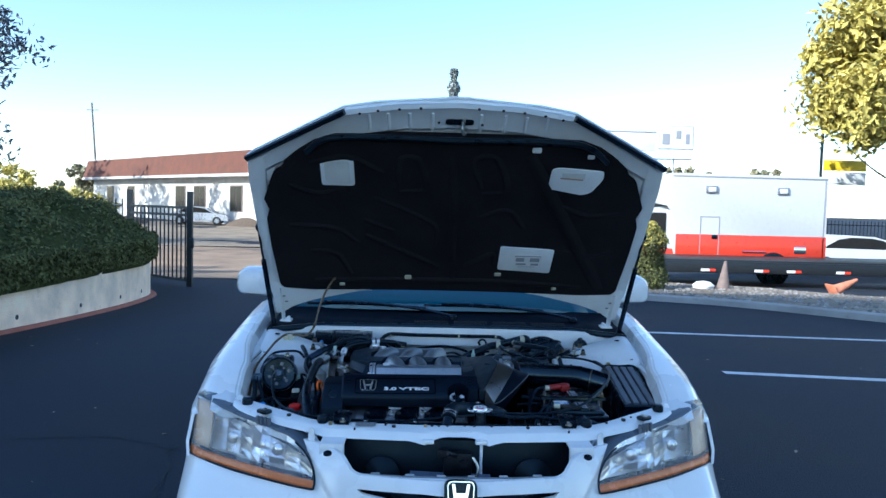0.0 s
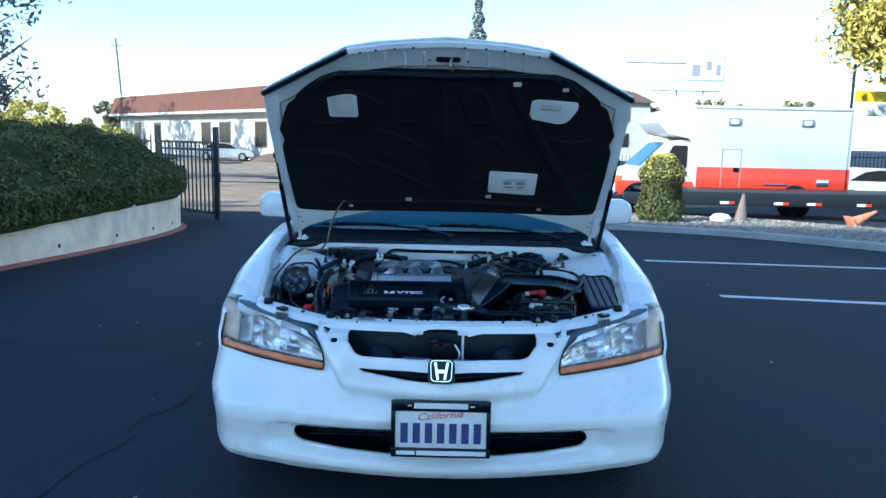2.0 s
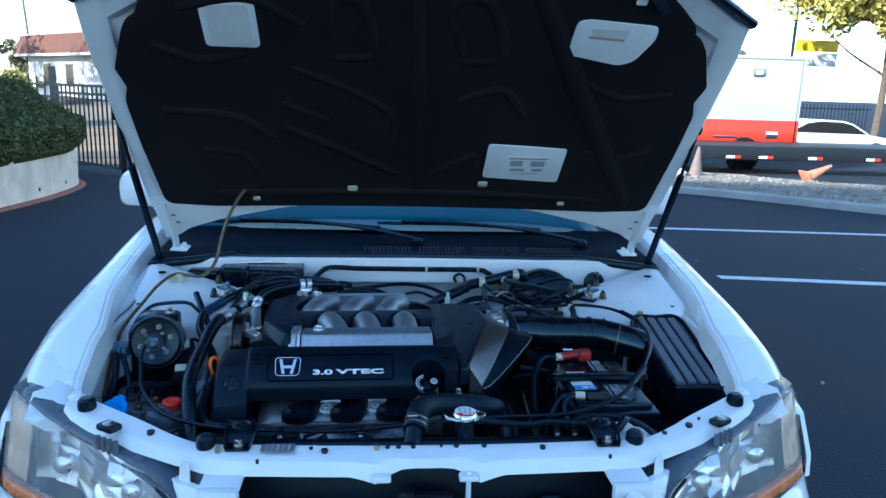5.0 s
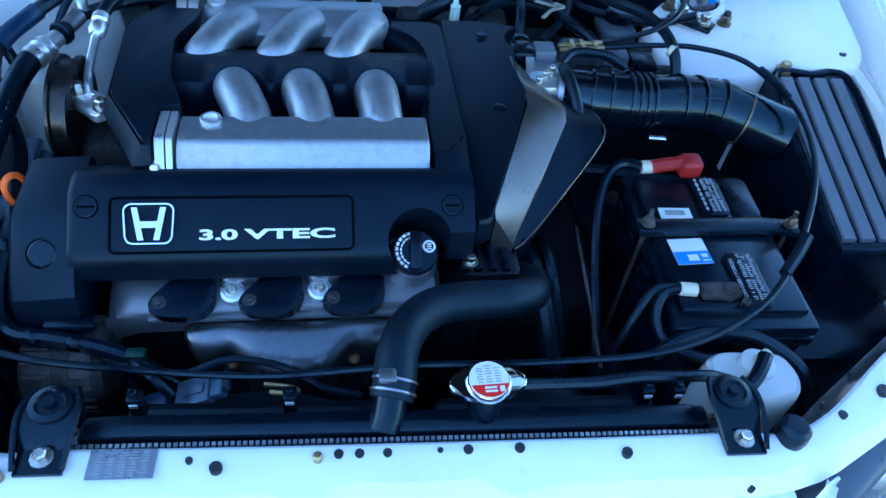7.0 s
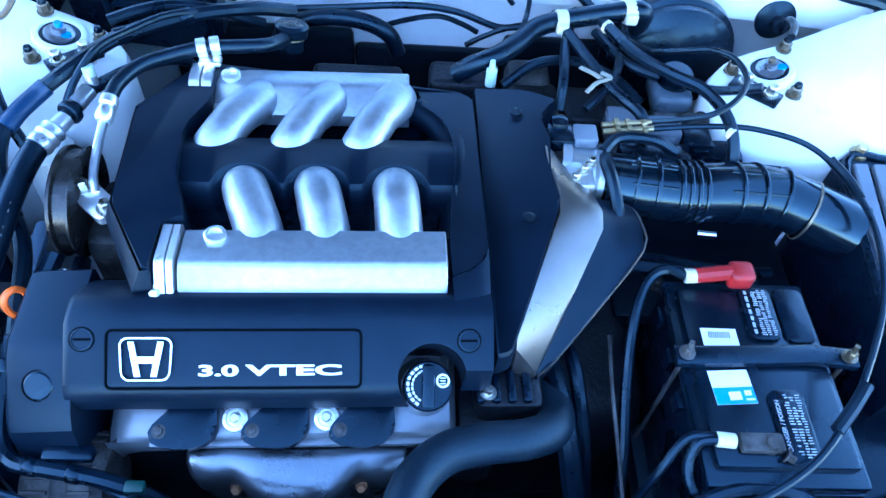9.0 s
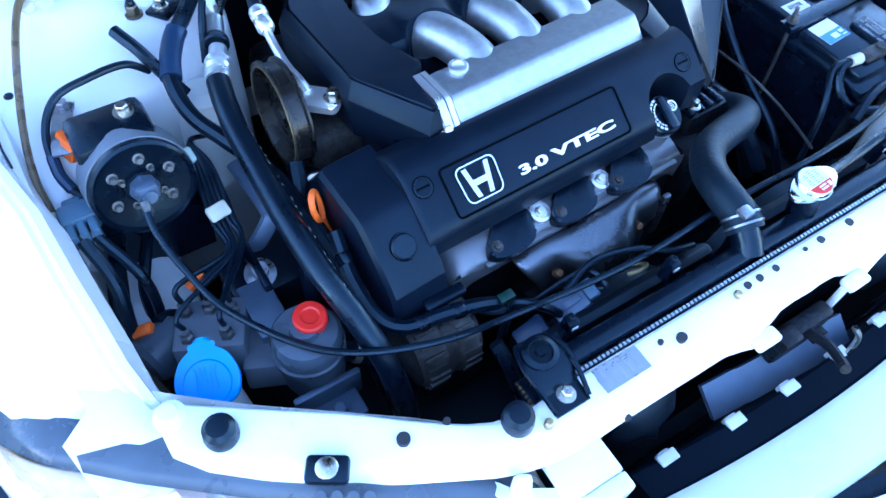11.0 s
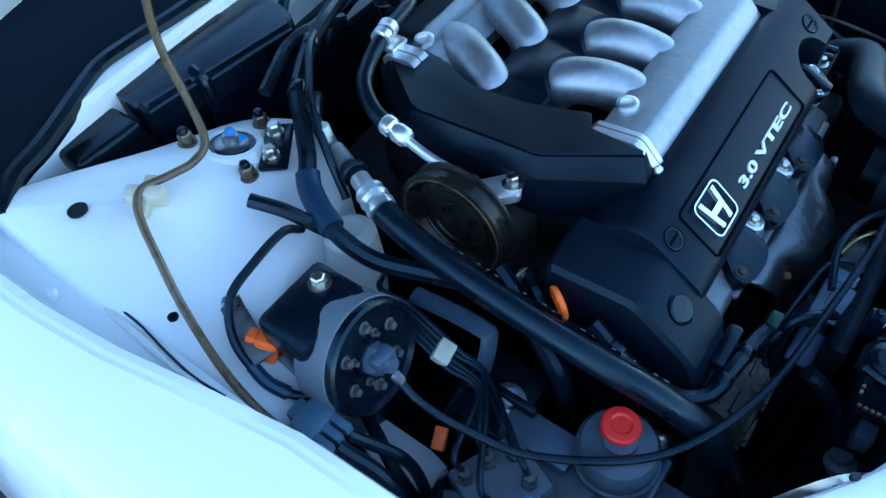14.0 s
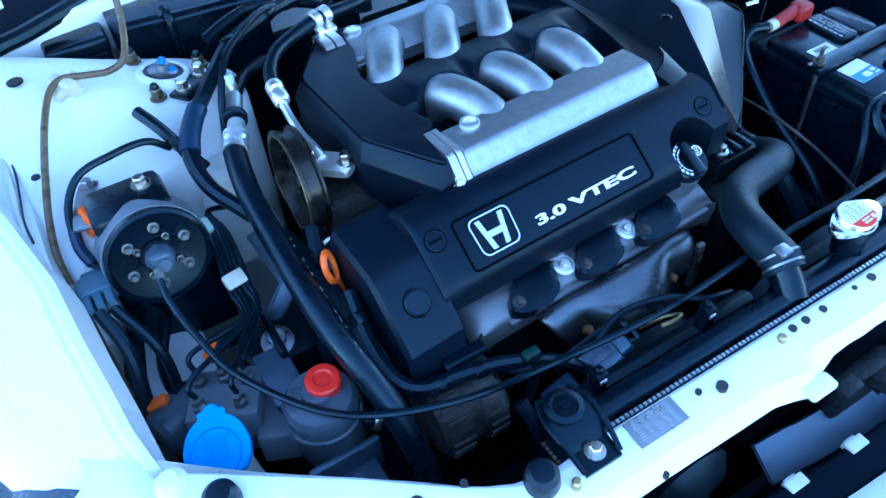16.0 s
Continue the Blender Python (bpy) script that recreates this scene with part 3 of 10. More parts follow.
box(bm, (ga.x - 0.0, ga.y - 0.12, zg + 0.80), (ga.x + 0.10, ga.y - 0.04, zg + 1.0), 0.01)
part("gate_lock", bm, IRON, gate)
# fence going on behind the hedge
fence = thing("iron_fence", (-9, 15.5, ground_z(15.5)), "black iron fence behind the hedge", "fence")
fa, fb = Vector((-6.75, 14.4, 0)), Vector((-13.5, 16.5, 0))
for k in range(0, 40):
    p = fa.lerp(fb, k / 40)
    bm = bmesh.new()
    box(bm, (p.x - 0.012, p.y - 0.012, zg), (p.x + 0.012, p.y + 0.012, zg + 1.75))
    part("picket", bm, IRON, fence)
for z in (zg + 0.2, zg + 1.6):
    bm = bmesh.new()
    rod(bm, (fa.x, fa.y, z), (fb.x, fb.y, z), 0.022, seg=6)
    part("rail", bm, IRON, fence)

# low white building with a clay mansard roof
bld = thing("low_building", (-28, 66, 0.0), "low white stucco building with a clay tile mansard roof", "building")
BR = Matrix.Translation((-25.4, 68.5, -0.55)) @ pose(0, 0, 0, 0, 0, -46.4)   # the front runs from far left to near right
bx0, bx1, by = -16.8, 34.0, 0.0


def turned(bm):
    bmesh.ops.transform(bm, matrix=BR, verts=bm.verts)
    return bm


part("wall", turned(box(bmesh.new(), (bx0, by, -0.6), (bx1, by + 14, 4.6))), FACADE, bld, smooth=0)
bm = bmesh.new()
loft(bm, [[(bx0 - 0.8 + i * (bx1 - bx0 + 1.6) / 60, by - a, z + 0.045 * (i % 2)) for i in range(61)] for a, z in ((0.9, 4.15), (0.75, 4.65), (0.6, 5.15), (0.45, 5.65), (0.3, 6.1))], closed=False)
turned(bm)
part("mansard_roof", bm, ROOF, bld)
part("eave", turned(box(bmesh.new(), (bx0 - 0.8, by - 1.0, 3.95), (bx1 + 0.8, by + 0.1, 4.2), 0.03)), FACADE, bld)
part("roof_cap", turned(box(bmesh.new(), (bx0 - 0.8, by - 0.4, 6.02), (bx1 + 0.8, by + 14, 6.16), 0.03)), FACADE, bld)
for x, w in ((-12.0, 0.9), (-6.5, 0.9), (4.6, 1.0), (8.3, 1.1), (14.6, 1.0), (20.0, 1.0)):
    win = part("window", turned(box(bmesh.new(), (x - w, by - 0.06, 1.1), (x + w, by + 0.05, 3.3), 0.03)), WOOD, bld)
    part("pane", turned(box(bmesh.new(), (x - w + 0.1, by - 0.08, 1.2), (x - 0.03, by - 0.05, 3.2))), DARKGLASS, win)
    part("pane", turned(box(bmesh.new(), (x + 0.03, by - 0.08, 1.2), (x + w - 0.1, by - 0.05, 3.2))), DARKGLASS, win)
for x, r, h in ((-24.0, 1.6, 0.7), (-13.4, 2.4, 0.9)):
    bm = bmesh.new()
    lathe(bm, (x, 57.5, ground_z(57) - 0.1), (0, 0, 1), [(r * 1.2, 0), (r, h * 0.45), (r * 0.55, h * 0.85), (0, h)], 14)
    whole("dirt_mound", bm, BARK, "brown mulch mound before the building", "mound", "mounds", "structure")


def simple_car(at, paint, label, turn=0.0, long=4.6):
    c = thing("parked_car", at, label, "car", "far parked cars")
    m = Matrix.Translation(at) @ pose(0, 0, 0, 0, 0, turn)
    k = long / 4.6
    side = [(-2.3, 0.35), (-2.28, 0.62), (-2.1, 0.78), (-1.2, 0.92), (-0.55, 1.32), (-0.2, 1.42), (0.6, 1.44), (1.1, 1.36), (1.75, 1.0), (2.2, 0.95), (2.3, 0.7), (2.3, 0.35)]
    bm = bmesh.new()
    prism(bm, [(x * k, z) for x, z in side], (0, 0.88, 0), (1, 0, 0), (0, 0, 1), 1.76, 0.08)
    bmesh.ops.transform(bm, matrix=m, verts=bm.verts)
    part("body", bm, paint, c)
    for y in (-0.885, 0.87):
        bm = bmesh.new()
        prism(bm, [(x * k, z) for x, z in ((-1.05, 0.95), (-0.5, 1.28), (-0.15, 1.36), (0.55, 1.38), (1.0, 1.30), (1.5, 0.98))], (0, y + 0.015, 0), (1, 0, 0), (0, 0, 1), 0.015)
        bmesh.ops.transform(bm, matrix=m, verts=bm.verts)
        part("window", bm, DARKGLASS, c)
    for x in (-1.42, 1.40):
        for y in (-0.9, 0.72):
            bm = bmesh.new()
            rod(bm, (x * k, y, 0.33), (x * k, y + 0.18, 0.33), 0.33, seg=20)
            bmesh.ops.transform(bm, matrix=m, verts=bm.verts)
            w = part("wheel", bm, TYRE, c)
            bm = bmesh.new()
            rod(bm, (x * k, y - 0.012, 0.33), (x * k, y + 0.19, 0.33), 0.2, seg=16)
            bmesh.ops.transform(bm, matrix=m, verts=bm.verts)
            part("rim", bm, ALLOY, w)
    return c


simple_car((-18.0, 57.0, ground_z(57) + 0.05), SILVER, "pale blue-silver sedan parked before the building", 188)
simple_car((14.2, 45.0, ground_z(45)), BLUECAR, "dark blue car parked far off behind the fence", 95, 4.4)

# utility pole, far trees, far buildings
pole = thing("utility_pole", (-41, 90, 0.5), "thin wooden utility pole behind the building", "pole")
bm = bmesh.new()
rod(bm, (-40.6, 90, 0), (-41.4, 90, 13.2), 0.16, 0.11, 8)
part("shaft", bm, WOOD, pole)
bm = bmesh.new()
rod(bm, (-42.0, 90, 12.3), (-40.6, 90, 12.3), 0.06, seg=6)
part("crossarm", bm, WOOD, pole)
conifer = thing("conifer", (3.5, 92, 0.6), "tall narrow conifer far behind the hood", "tree")
part("trunk", rod(bmesh.new(), (3.5, 92, 0.3), (3.5, 92, 18.5), 0.25, 0.04, 8), BARK, conifer)
bm = bmesh.new()


def conifer_spot():
    f = random.random() ** 0.8
    a = random.uniform(0, 6.28)
    r = (0.35 + 2.1 * (1 - f)) * random.uniform(0.5, 1.0) * (0.8 + 0.3 * math.sin(f * 40))
    return Vector((3.5 + math.cos(a) * r, 92 + math.sin(a) * r, 6 + 13.0 * f)), Vector((math.cos(a), math.sin(a), -0.3))


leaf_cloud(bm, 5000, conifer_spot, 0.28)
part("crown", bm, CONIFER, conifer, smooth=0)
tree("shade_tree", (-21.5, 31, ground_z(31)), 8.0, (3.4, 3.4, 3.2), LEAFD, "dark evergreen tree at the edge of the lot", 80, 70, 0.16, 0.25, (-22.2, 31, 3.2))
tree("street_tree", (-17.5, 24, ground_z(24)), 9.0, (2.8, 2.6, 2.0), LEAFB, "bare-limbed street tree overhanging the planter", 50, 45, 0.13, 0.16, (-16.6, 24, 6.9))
tree("yellow_shrub", (-11.4, 17.5, ground_z(17.5)), 1.6, (1.3, 1.2, 0.75), LEAFY, "sunlit yellow-green shrub behind the hedge", 50, 60, 0.07, 0.06, (-11.4, 17.5, 1.5))
tree("lot_tree", (20.0, 27.5, ground_z(27.5)), 7.5, (3.5, 3.2, 3.6), LEAFY, "sunlit yellow-green tree at the edge of the lot", 260, 90, 0.19, 0.16, (18.9, 27.5, 7.4))
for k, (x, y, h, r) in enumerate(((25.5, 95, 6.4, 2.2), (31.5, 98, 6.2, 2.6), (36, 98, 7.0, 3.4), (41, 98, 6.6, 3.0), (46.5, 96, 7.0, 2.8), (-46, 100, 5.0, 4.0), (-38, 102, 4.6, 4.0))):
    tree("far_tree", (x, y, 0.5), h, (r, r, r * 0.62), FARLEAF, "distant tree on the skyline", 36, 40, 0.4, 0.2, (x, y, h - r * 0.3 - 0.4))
gab = thing("gabled_house", (21, 80, 0.2), "two-storey house with a brick-red gable far off", "house")
part("wall", box(bmesh.new(), (14.0, 80, -0.5), (22.5, 92, 6.3)), FACADE, gab, smooth=0)
bm = bmesh.new()
prism(bm, [(13.2, 6.1), (23.0, 6.1), (20.5, 7.2), (13.2, 8.6)], (0, 80.2, 0), (1, 0, 0), (0, 0, 1), 0.8)
part("gable", bm, BRICKRED, gab)
for x, z in ((16, 1.2), (19.5, 1.2), (16, 4.0), (19.5, 4.0)):
    part("window", box(bmesh.new(), (x - 0.7, 79.9, z), (x + 0.7, 80.05, z + 1.5)), DARKGLASS, gab)
bill = thing("billboard", (27.5, 85, 0.3), "pale billboard on steel legs above the skyline", "sign")
part("board", box(bmesh.new(), (28.0, 85, 9.0), (32.3, 85.3, 11.9), 0.05), PALEIRON, bill)
part("poster", box(bmesh.new(), (28.15, 84.95, 9.15), (32.15, 84.99, 11.75)), PAPER, bill)
for x, z, w, h in ((28.9, 9.6, 0.9, 1.3), (30.4, 10.3, 0.6, 1.0), (31.5, 9.7, 0.5, 1.2)):
    part("poster_print", box(bmesh.new(), (x - w / 2, 84.92, z), (x + w / 2, 84.945, z + h)), INKGREY, bill)
part("side_board", box(bmesh.new(), (20.8, 85.4, 8.85), (27.9, 85.6, 11.1), 0.05), PAPER, bill)
for z in (8.8, 11.05):
    part("board_rail", box(bmesh.new(), (20.7, 85.3, z), (27.95, 85.4, z + 0.12)), PALEIRON, bill)
part("catwalk", box(bmesh.new(), (23.5, 84.4, 7.80), (32.0, 85.4, 7.94), 0.03), PALEIRON, bill)
for x in (23.2, 26.8, 29.9):
    part("leg", rod(bmesh.new(), (x, 85, 0), (x, 85, 8.3), 0.10, seg=8), PALEIRON, bill)
sign = thing("roadside_sign", (18.7, 31.5, ground_z(31)), "yellow and white sign panel on a pole", "sign")
part("pole", rod(bmesh.new(), (18.4, 31.6, ground_z(31)), (18.4, 31.6, 7.0), 0.07, seg=8), IRON, sign)
part("panel", box(bmesh.new(), (18.5, 31.5, 3.55), (20.5, 31.6, 4.05), 0.02), YELLOW, sign)
part("lower_panel", box(bmesh.new(), (18.5, 31.5, 2.9), (20.5, 31.6, 3.5), 0.02), VANWHITE, sign)

# gravel strip with its kerb
KERB = [(1.0, 13.6), (3.2, 12.35), (5.3, 11.1), (6.8, 9.0), (8.6, 6.4), (10, 4)]
kl = smooth_path([(x, y, 0) for x, y in KERB], 6)
bm = bmesh.new()
loft(bm, [[(p.x + a, p.y + a * 0.7, ground_z(p.y) + z) for a, z in ((0, -0.02), (0.0, 0.10), (0.02, 0.12), (0.13, 0.12), (0.15, 0.08))] for p in kl], closed=False)
whole("lot_kerb", bm, CONCRETE, "worn concrete kerb at the lot's edge", "kerb", kind="structure")
bm = bmesh.new()
rows = []
for p in kl:
    rows.append([(p.x + 0.1 + a * 0.62, p.y + 0.1 + a, ground_z(p.y + a) + 0.07 + 0.04 * noise.noise((p.x + a, p.y, 5))) for a in (0, 0.8, 1.8, 3.0, 4.4)])
loft(bm, rows, closed=False)
whole("gravel_bed", bm, DIRT, "strip of pale gravel and dirt", "ground", kind="structure")
bm = bmesh.new()
for _ in range(2600):
    p = random.choice(kl)
    q = random.choice(kl)
    t = random.random() * 0.25
    a = random.uniform(0.05, 4.0)
    x, y = p.x + (q.x - p.x) * t * 0.3 + 0.1 + a * 0.62, p.y + (q.y - p.y) * t * 0.3 + 0.1 + a
    r = random.uniform(0.015, 0.05)
    c = Vector((x, y, ground_z(y) + 0.085))
    ring = [bm.verts.new(c + Vector((math.cos(k * 1.2566) * r * random.uniform(0.7, 1.2), math.sin(k * 1.2566) * r * random.uniform(0.7, 1.2), 0))) for k in range(5)]
    tip = bm.verts.new(c + Vector((0, 0, r * 0.8)))
    for k in range(5):
        bm.faces.new((ring[k], ring[(k + 1) % 5], tip))
whole("gravel", bm, GRAVEL, "loose pale gravel stones", "gravel", kind="stuff", smooth=0)

# boxy ambulance-style van, nose to the left
van = thing("box_van", (9.0, 20.2, ground_z(20)), "white and red ambulance-style box van parked beyond the gravel", "van")
VY, VZ = 19.0, ground_z(19.5)
bm = bmesh.new()
prism(bm, round_corners([(7.35, 0.55), (11.68, 0.55), (11.68, 3.18), (7.05, 3.18), (6.45, 3.04), (6.0, 2.74), (6.35, 2.35), (7.1, 2.2), (7.2, 1.0)], 0.12), (0, VY + 2.2, VZ), (1, 0, 0), (0, 0, 1), 2.2, 0.05)
part("box_body", bm, VANWHITE, van)
bm = bmesh.new()
box(bm, (7.25, VY - 0.012, VZ + 0.66), (11.69, VY - 0.004, VZ + 1.42), 0.002)
part("red_band", bm, VANRED, van)
bm = bmesh.new()
prism(bm, round_corners([(4.78, 0.50), (7.3, 0.50), (7.3, 2.22), (6.7, 2.18), (6.38, 2.10), (5.62, 1.36), (4.92, 1.22), (4.74, 0.9)], 0.1), (0, VY + 2.0, VZ), (1, 0, 0), (0, 0, 1), 1.85, 0.06)
cab = part("cab", bm, VANWHITE, van)
part("side_window", prism(bmesh.new(), round_corners([(6.25, 1.36), (6.58, 2.02), (7.0, 2.02), (7.0, 1.36)], 0.05), (0, VY + 0.145, VZ), (1, 0, 0), (0, 0, 1), 0.01), DARKGLASS, cab)
part("windscreen", prism(bmesh.new(), [(0, 0), (1.7, 0), (1.6, 0.98), (0.1, 0.98)], (5.64, VY + 1.93, VZ + 1.41), (0, -1, 0), (0.717, 0, 0.697), 0.02), TINTED, cab)
part("front_lamp", box(bmesh.new(), (4.76, VY + 0.12, VZ + 0.92), (5.12, VY + 0.2, VZ + 1.12), 0.02), AMBER, cab)
part("front_band", box(bmesh.new(), (4.95, VY + 0.138, VZ + 0.58), (7.25, VY + 0.147, VZ + 0.98), 0.002), VANRED, cab)
part("front_bumper", box(bmesh.new(), (4.62, VY + 0.1, VZ + 0.42), (5.0, VY + 1.9, VZ + 0.68), 0.04), CHROME, cab)
part("van_mirror", box(bmesh.new(), (6.12, VY - 0.12, VZ + 1.35), (6.26, VY + 0.1, VZ + 1.72), 0.03), SATIN, cab)
for x in (8.25, 10.35):
    bm = bmesh.new()
    box(bm, (x - 0.17, VY - 0.05, VZ + 2.62), (x + 0.17, VY + 0.02, VZ + 2.83), 0.02)
    lt = part("scene_lamp", bm, METALLABEL, van)
    part("lamp_glass", box(bmesh.new(), (x - 0.11, VY - 0.062, VZ + 2.66), (x + 0.11, VY - 0.045, VZ + 2.79), 0.01), PAPER, lt)
bm = bmesh.new()
for x in (7.95, 8.5):
    box(bm, (x, VY - 0.015, VZ + 0.75), (x + 0.02, VY, VZ + 1.95))
box(bm, (7.95, VY - 0.015, VZ + 1.93), (8.52, VY, VZ + 1.95))
part("side_door_seam", bm, INKGREY, van)
part("door_handle", box(bmesh.new(), (8.3, VY - 0.05, VZ + 1.3), (8.45, VY, VZ + 1.42), 0.01), SATIN, van)
part("rail", rod(bmesh.new(), (9.2, VY - 0.04, VZ + 0.95), (9.9, VY - 0.04, VZ + 0.95), 0.02, seg=8), CHROME, van)
part("roof_rail", box(bmesh.new(), (7.1, VY - 0.015, VZ + 3.08), (11.66, VY - 0.003, VZ + 3.12), 0.003), INKGREY, van)
part("rear_post", box(bmesh.new(), (11.58, VY - 0.012, VZ + 0.6), (11.62, VY - 0.003, VZ + 3.06), 0.002), INKGREY, van)
part("fuel_door", box(bmesh.new(), (10.75, VY - 0.03, VZ + 0.92), (11.1, VY, VZ + 1.12), 0.01), CHROME, van)
for x in (5.62, 10.15):
    bm = bmesh.new()
    lathe(bm, (x, VY + 0.30, VZ + 0.38), (0, -1, 0), [(0.2, 0), (0.36, 0.02), (0.385, 0.1), (0.385, 0.22), (0.35, 0.28), (0.22, 0.27)], 28)
    wv = part("wheel", bm, TYRE, van)
    bm = bmesh.new()
    lathe(bm, (x, VY + 0.04, VZ + 0.38), (0, -1, 0), [(0.22, 0), (0.2, 0.015), (0.08, -0.01), (0.07, 0.02), (0, 0.02)], 24)
    part("rim", bm, CHROME, wv)
    bm = bmesh.new()
    lathe(bm, (x, VY + 0.02, VZ + 0.44), (0, -1, 0), [(0.0, 0.0), (0.50, 0.0), (0.50, 0.045), (0.46, 0.05)], 28)
    part("wheel_arch", bm, SATIN, van)
part("underside", box(bmesh.new(), (5.3, VY + 0.3, VZ + 0.3), (11.9, VY + 1.9, VZ + 0.6), 0.05), DULL, van)

# long flat trailer in front of the van
TY, TZ = 16.6, ground_z(16.6)
trailer = thing("flat_trailer", (8.5, TY, TZ), "long black flatbed trailer with red and white reflectors", "trailer")
part("deck_beam", box(bmesh.new(), (4.6, TY, TZ + 0.36), (17.5, TY + 0.12, TZ + 0.66), 0.02), IRON, trailer)
part("deck", box(bmesh.new(), (5.4, TY + 0.05, TZ + 0.62), (17.5, TY + 2.2, TZ + 0.70), 0.02), IRON, trailer)
part("tongue", box(bmesh.new(), (3.6, TY + 0.9, TZ + 0.36), (5.5, TY + 1.3, TZ + 0.52), 0.02), IRON, trailer)
for x in (7.3, 8.7, 9.55, 10.85, 12.4):
    bm = bmesh.new()
    box(bm, (x - 0.20, TY - 0.012, TZ + 0.40), (x + 0.02, TY, TZ + 0.47))
    rf = part("reflector", bm, PAPER, trailer)
    part("red_half", box(bmesh.new(), (x + 0.02, TY - 0.012, TZ + 0.40), (x + 0.18, TY, TZ + 0.47)), VANRED, rf)
for x in (13.4, 14.4):
    bm = bmesh.new()
    lathe(bm, (x, TY + 0.32, TZ + 0.36), (0, -1, 0), [(0.15, 0), (0.34, 0.02), (0.36, 0.1), (0.34, 0.22), (0.18, 0.22), (0.17, 0.18), (0, 0.2)], 24)
    part("wheel", bm, TYRE, trailer)
# white pickup tail beyond the van
simple_car((16.5, 25.5, ground_z(25)), VANWHITE, "white vehicle parked beyond the van", 180, 5.2)
fence2 = thing("iron_fence", (15, 29, ground_z(29)), "thin iron fence at the far edge of the lot", "fence")
for k in range(46):
    x = 13.4 + 0.16 * k
    part("picket", box(bmesh.new(), (x - 0.012, 29, ground_z(29)), (x + 0.012, 29.02, ground_z(29) + 2.0)), IRON, fence2)
for z in (0.3, 1.8):
    part("rail", box(bmesh.new(), (13.3, 29, ground_z(29) + z), (20.8, 29.03, ground_z(29) + z + 0.04)), IRON, fence2)
for k in range(24):
    x = 4.6 + 0.16 * k
    part("picket", box(bmesh.new(), (x - 0.012, 31, ground_z(31)), (x + 0.012, 31.02, ground_z(31) + 1.7)), IRON, fence2)

bush = thing("clipped_bush", (4.85, 14.2, ground_z(14.2)), "clipped green bush with sunlit yellow tips", "bush")
bz = ground_z(14.2)
bm = bmesh.new()
for k in range(6):
    tube(bm, [(4.85, 14.2, bz), (4.85 + 0.15 * math.cos(k), 14.2 + 0.15 * math.sin(k), bz + 0.5), (4.85 + 0.3 * math.cos(k), 14.2 + 0.3 * math.sin(k), bz + 1.1)], 0.02, 6, 3)
part("stem", bm, BARK, bush)


def bush_spot(lo=0.05, hi=1.0):
    f = random.uniform(lo, hi)
    a = random.uniform(0, 6.28)
    r = (0.50 + 0.05 * math.sin(f * 9)) * (1 - 0.45 * max(0, f - 0.75) / 0.25) * (0.75 + 0.25 * min(1, f * 5)) * random.random() ** 0.25 * (1 + 0.18 * noise.noise((a, f * 3, 2)))
    return Vector((4.85 + math.cos(a) * r, 14.2 + math.sin(a) * r, bz + 1.5 * f)), Vector((math.cos(a), math.sin(a), 0.4))


bm = bmesh.new()
leaf_cloud(bm, 7000, bush_spot, 0.04)
part("leaves", bm, LEAF, bush, smooth=0)
# the bush tips take the yellow leaf colour for the sun on them
bm = bmesh.new()
leaf_cloud(bm, 1800, lambda: bush_spot(0.72, 1.06), 0.035)
part("young_leaves", bm, LEAFY, bush, "yellow leaves on top, sunlight put into their colour", 0)
for (x, y), tilt, mat, label in (((6.85, 14.6), 3, CONEGREY, "dirty traffic cone standing on the gravel"), ((9.3, 14.4), 62, CONE, "faded orange traffic cone fallen over")):
    c = thing("traffic_cone", (x, y, ground_z(y) + 0.08), label, "cone", "traffic cones")
    m = Matrix.Translation((x, y, ground_z(y) + 0.08)) @ pose(0, 0, 0, 0, tilt, 0)
    bm = bmesh.new()
    lathe(bm, (0, 0, 0.02), (0, 0, 1), [(0.15, 0), (0.14, 0.03), (0.03, 0.62), (0, 0.63)], 20)
    bmesh.ops.transform(bm, matrix=m, verts=bm.verts)
    part("shell", bm, mat, c)
    bm = bmesh.new()
    box(bm, (-0.19, -0.19, 0), (0.19, 0.19, 0.03), 0.01, m)
    part("foot", bm, mat, c)
whole("white_sack", lathe(bmesh.new(), (6.35, 14.5, ground_z(14.5) + 0.07), (0, 0, 1), [(0.0, 0), (0.22, 0.02), (0.25, 0.09), (0.16, 0.17), (0, 0.2)], 14), PAPER, "crumpled white sack lying on the gravel", "sack")

for x, y, z, r in ((-10.2, 15.6, 1.35, (1.3, 0.9, 0.50)), (-8.75, 16.2, 1.15, (1.0, 0.8, 0.42))):
    shrub = thing("shrub", (x, y, ground_z(y)), "yellow-green sunlit shrub beyond the hedge", "shrub", "shrubs beyond the hedge")
    part("stem", tube(bmesh.new(), [(x, y, ground_z(y) - 0.02), (x + 0.05, y, 0.4), (x, y, z)], 0.05, 8, 3, lambda q: 1.2 - 0.8 * q), BARK, shrub)
    bm = bmesh.new()
    crown(bm, (x, y, z), r, 60, 70, 0.055)
    part("leaves", bm, LEAFY, shrub, smooth=0)

# unseen block, added to keep the sun off the lot
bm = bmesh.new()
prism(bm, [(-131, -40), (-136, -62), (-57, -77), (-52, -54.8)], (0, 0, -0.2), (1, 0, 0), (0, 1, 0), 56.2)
whole("shading_building", bm, FACADE, "unseen tall pale block added to shade the lot", "building", kind="structure", smooth=0)
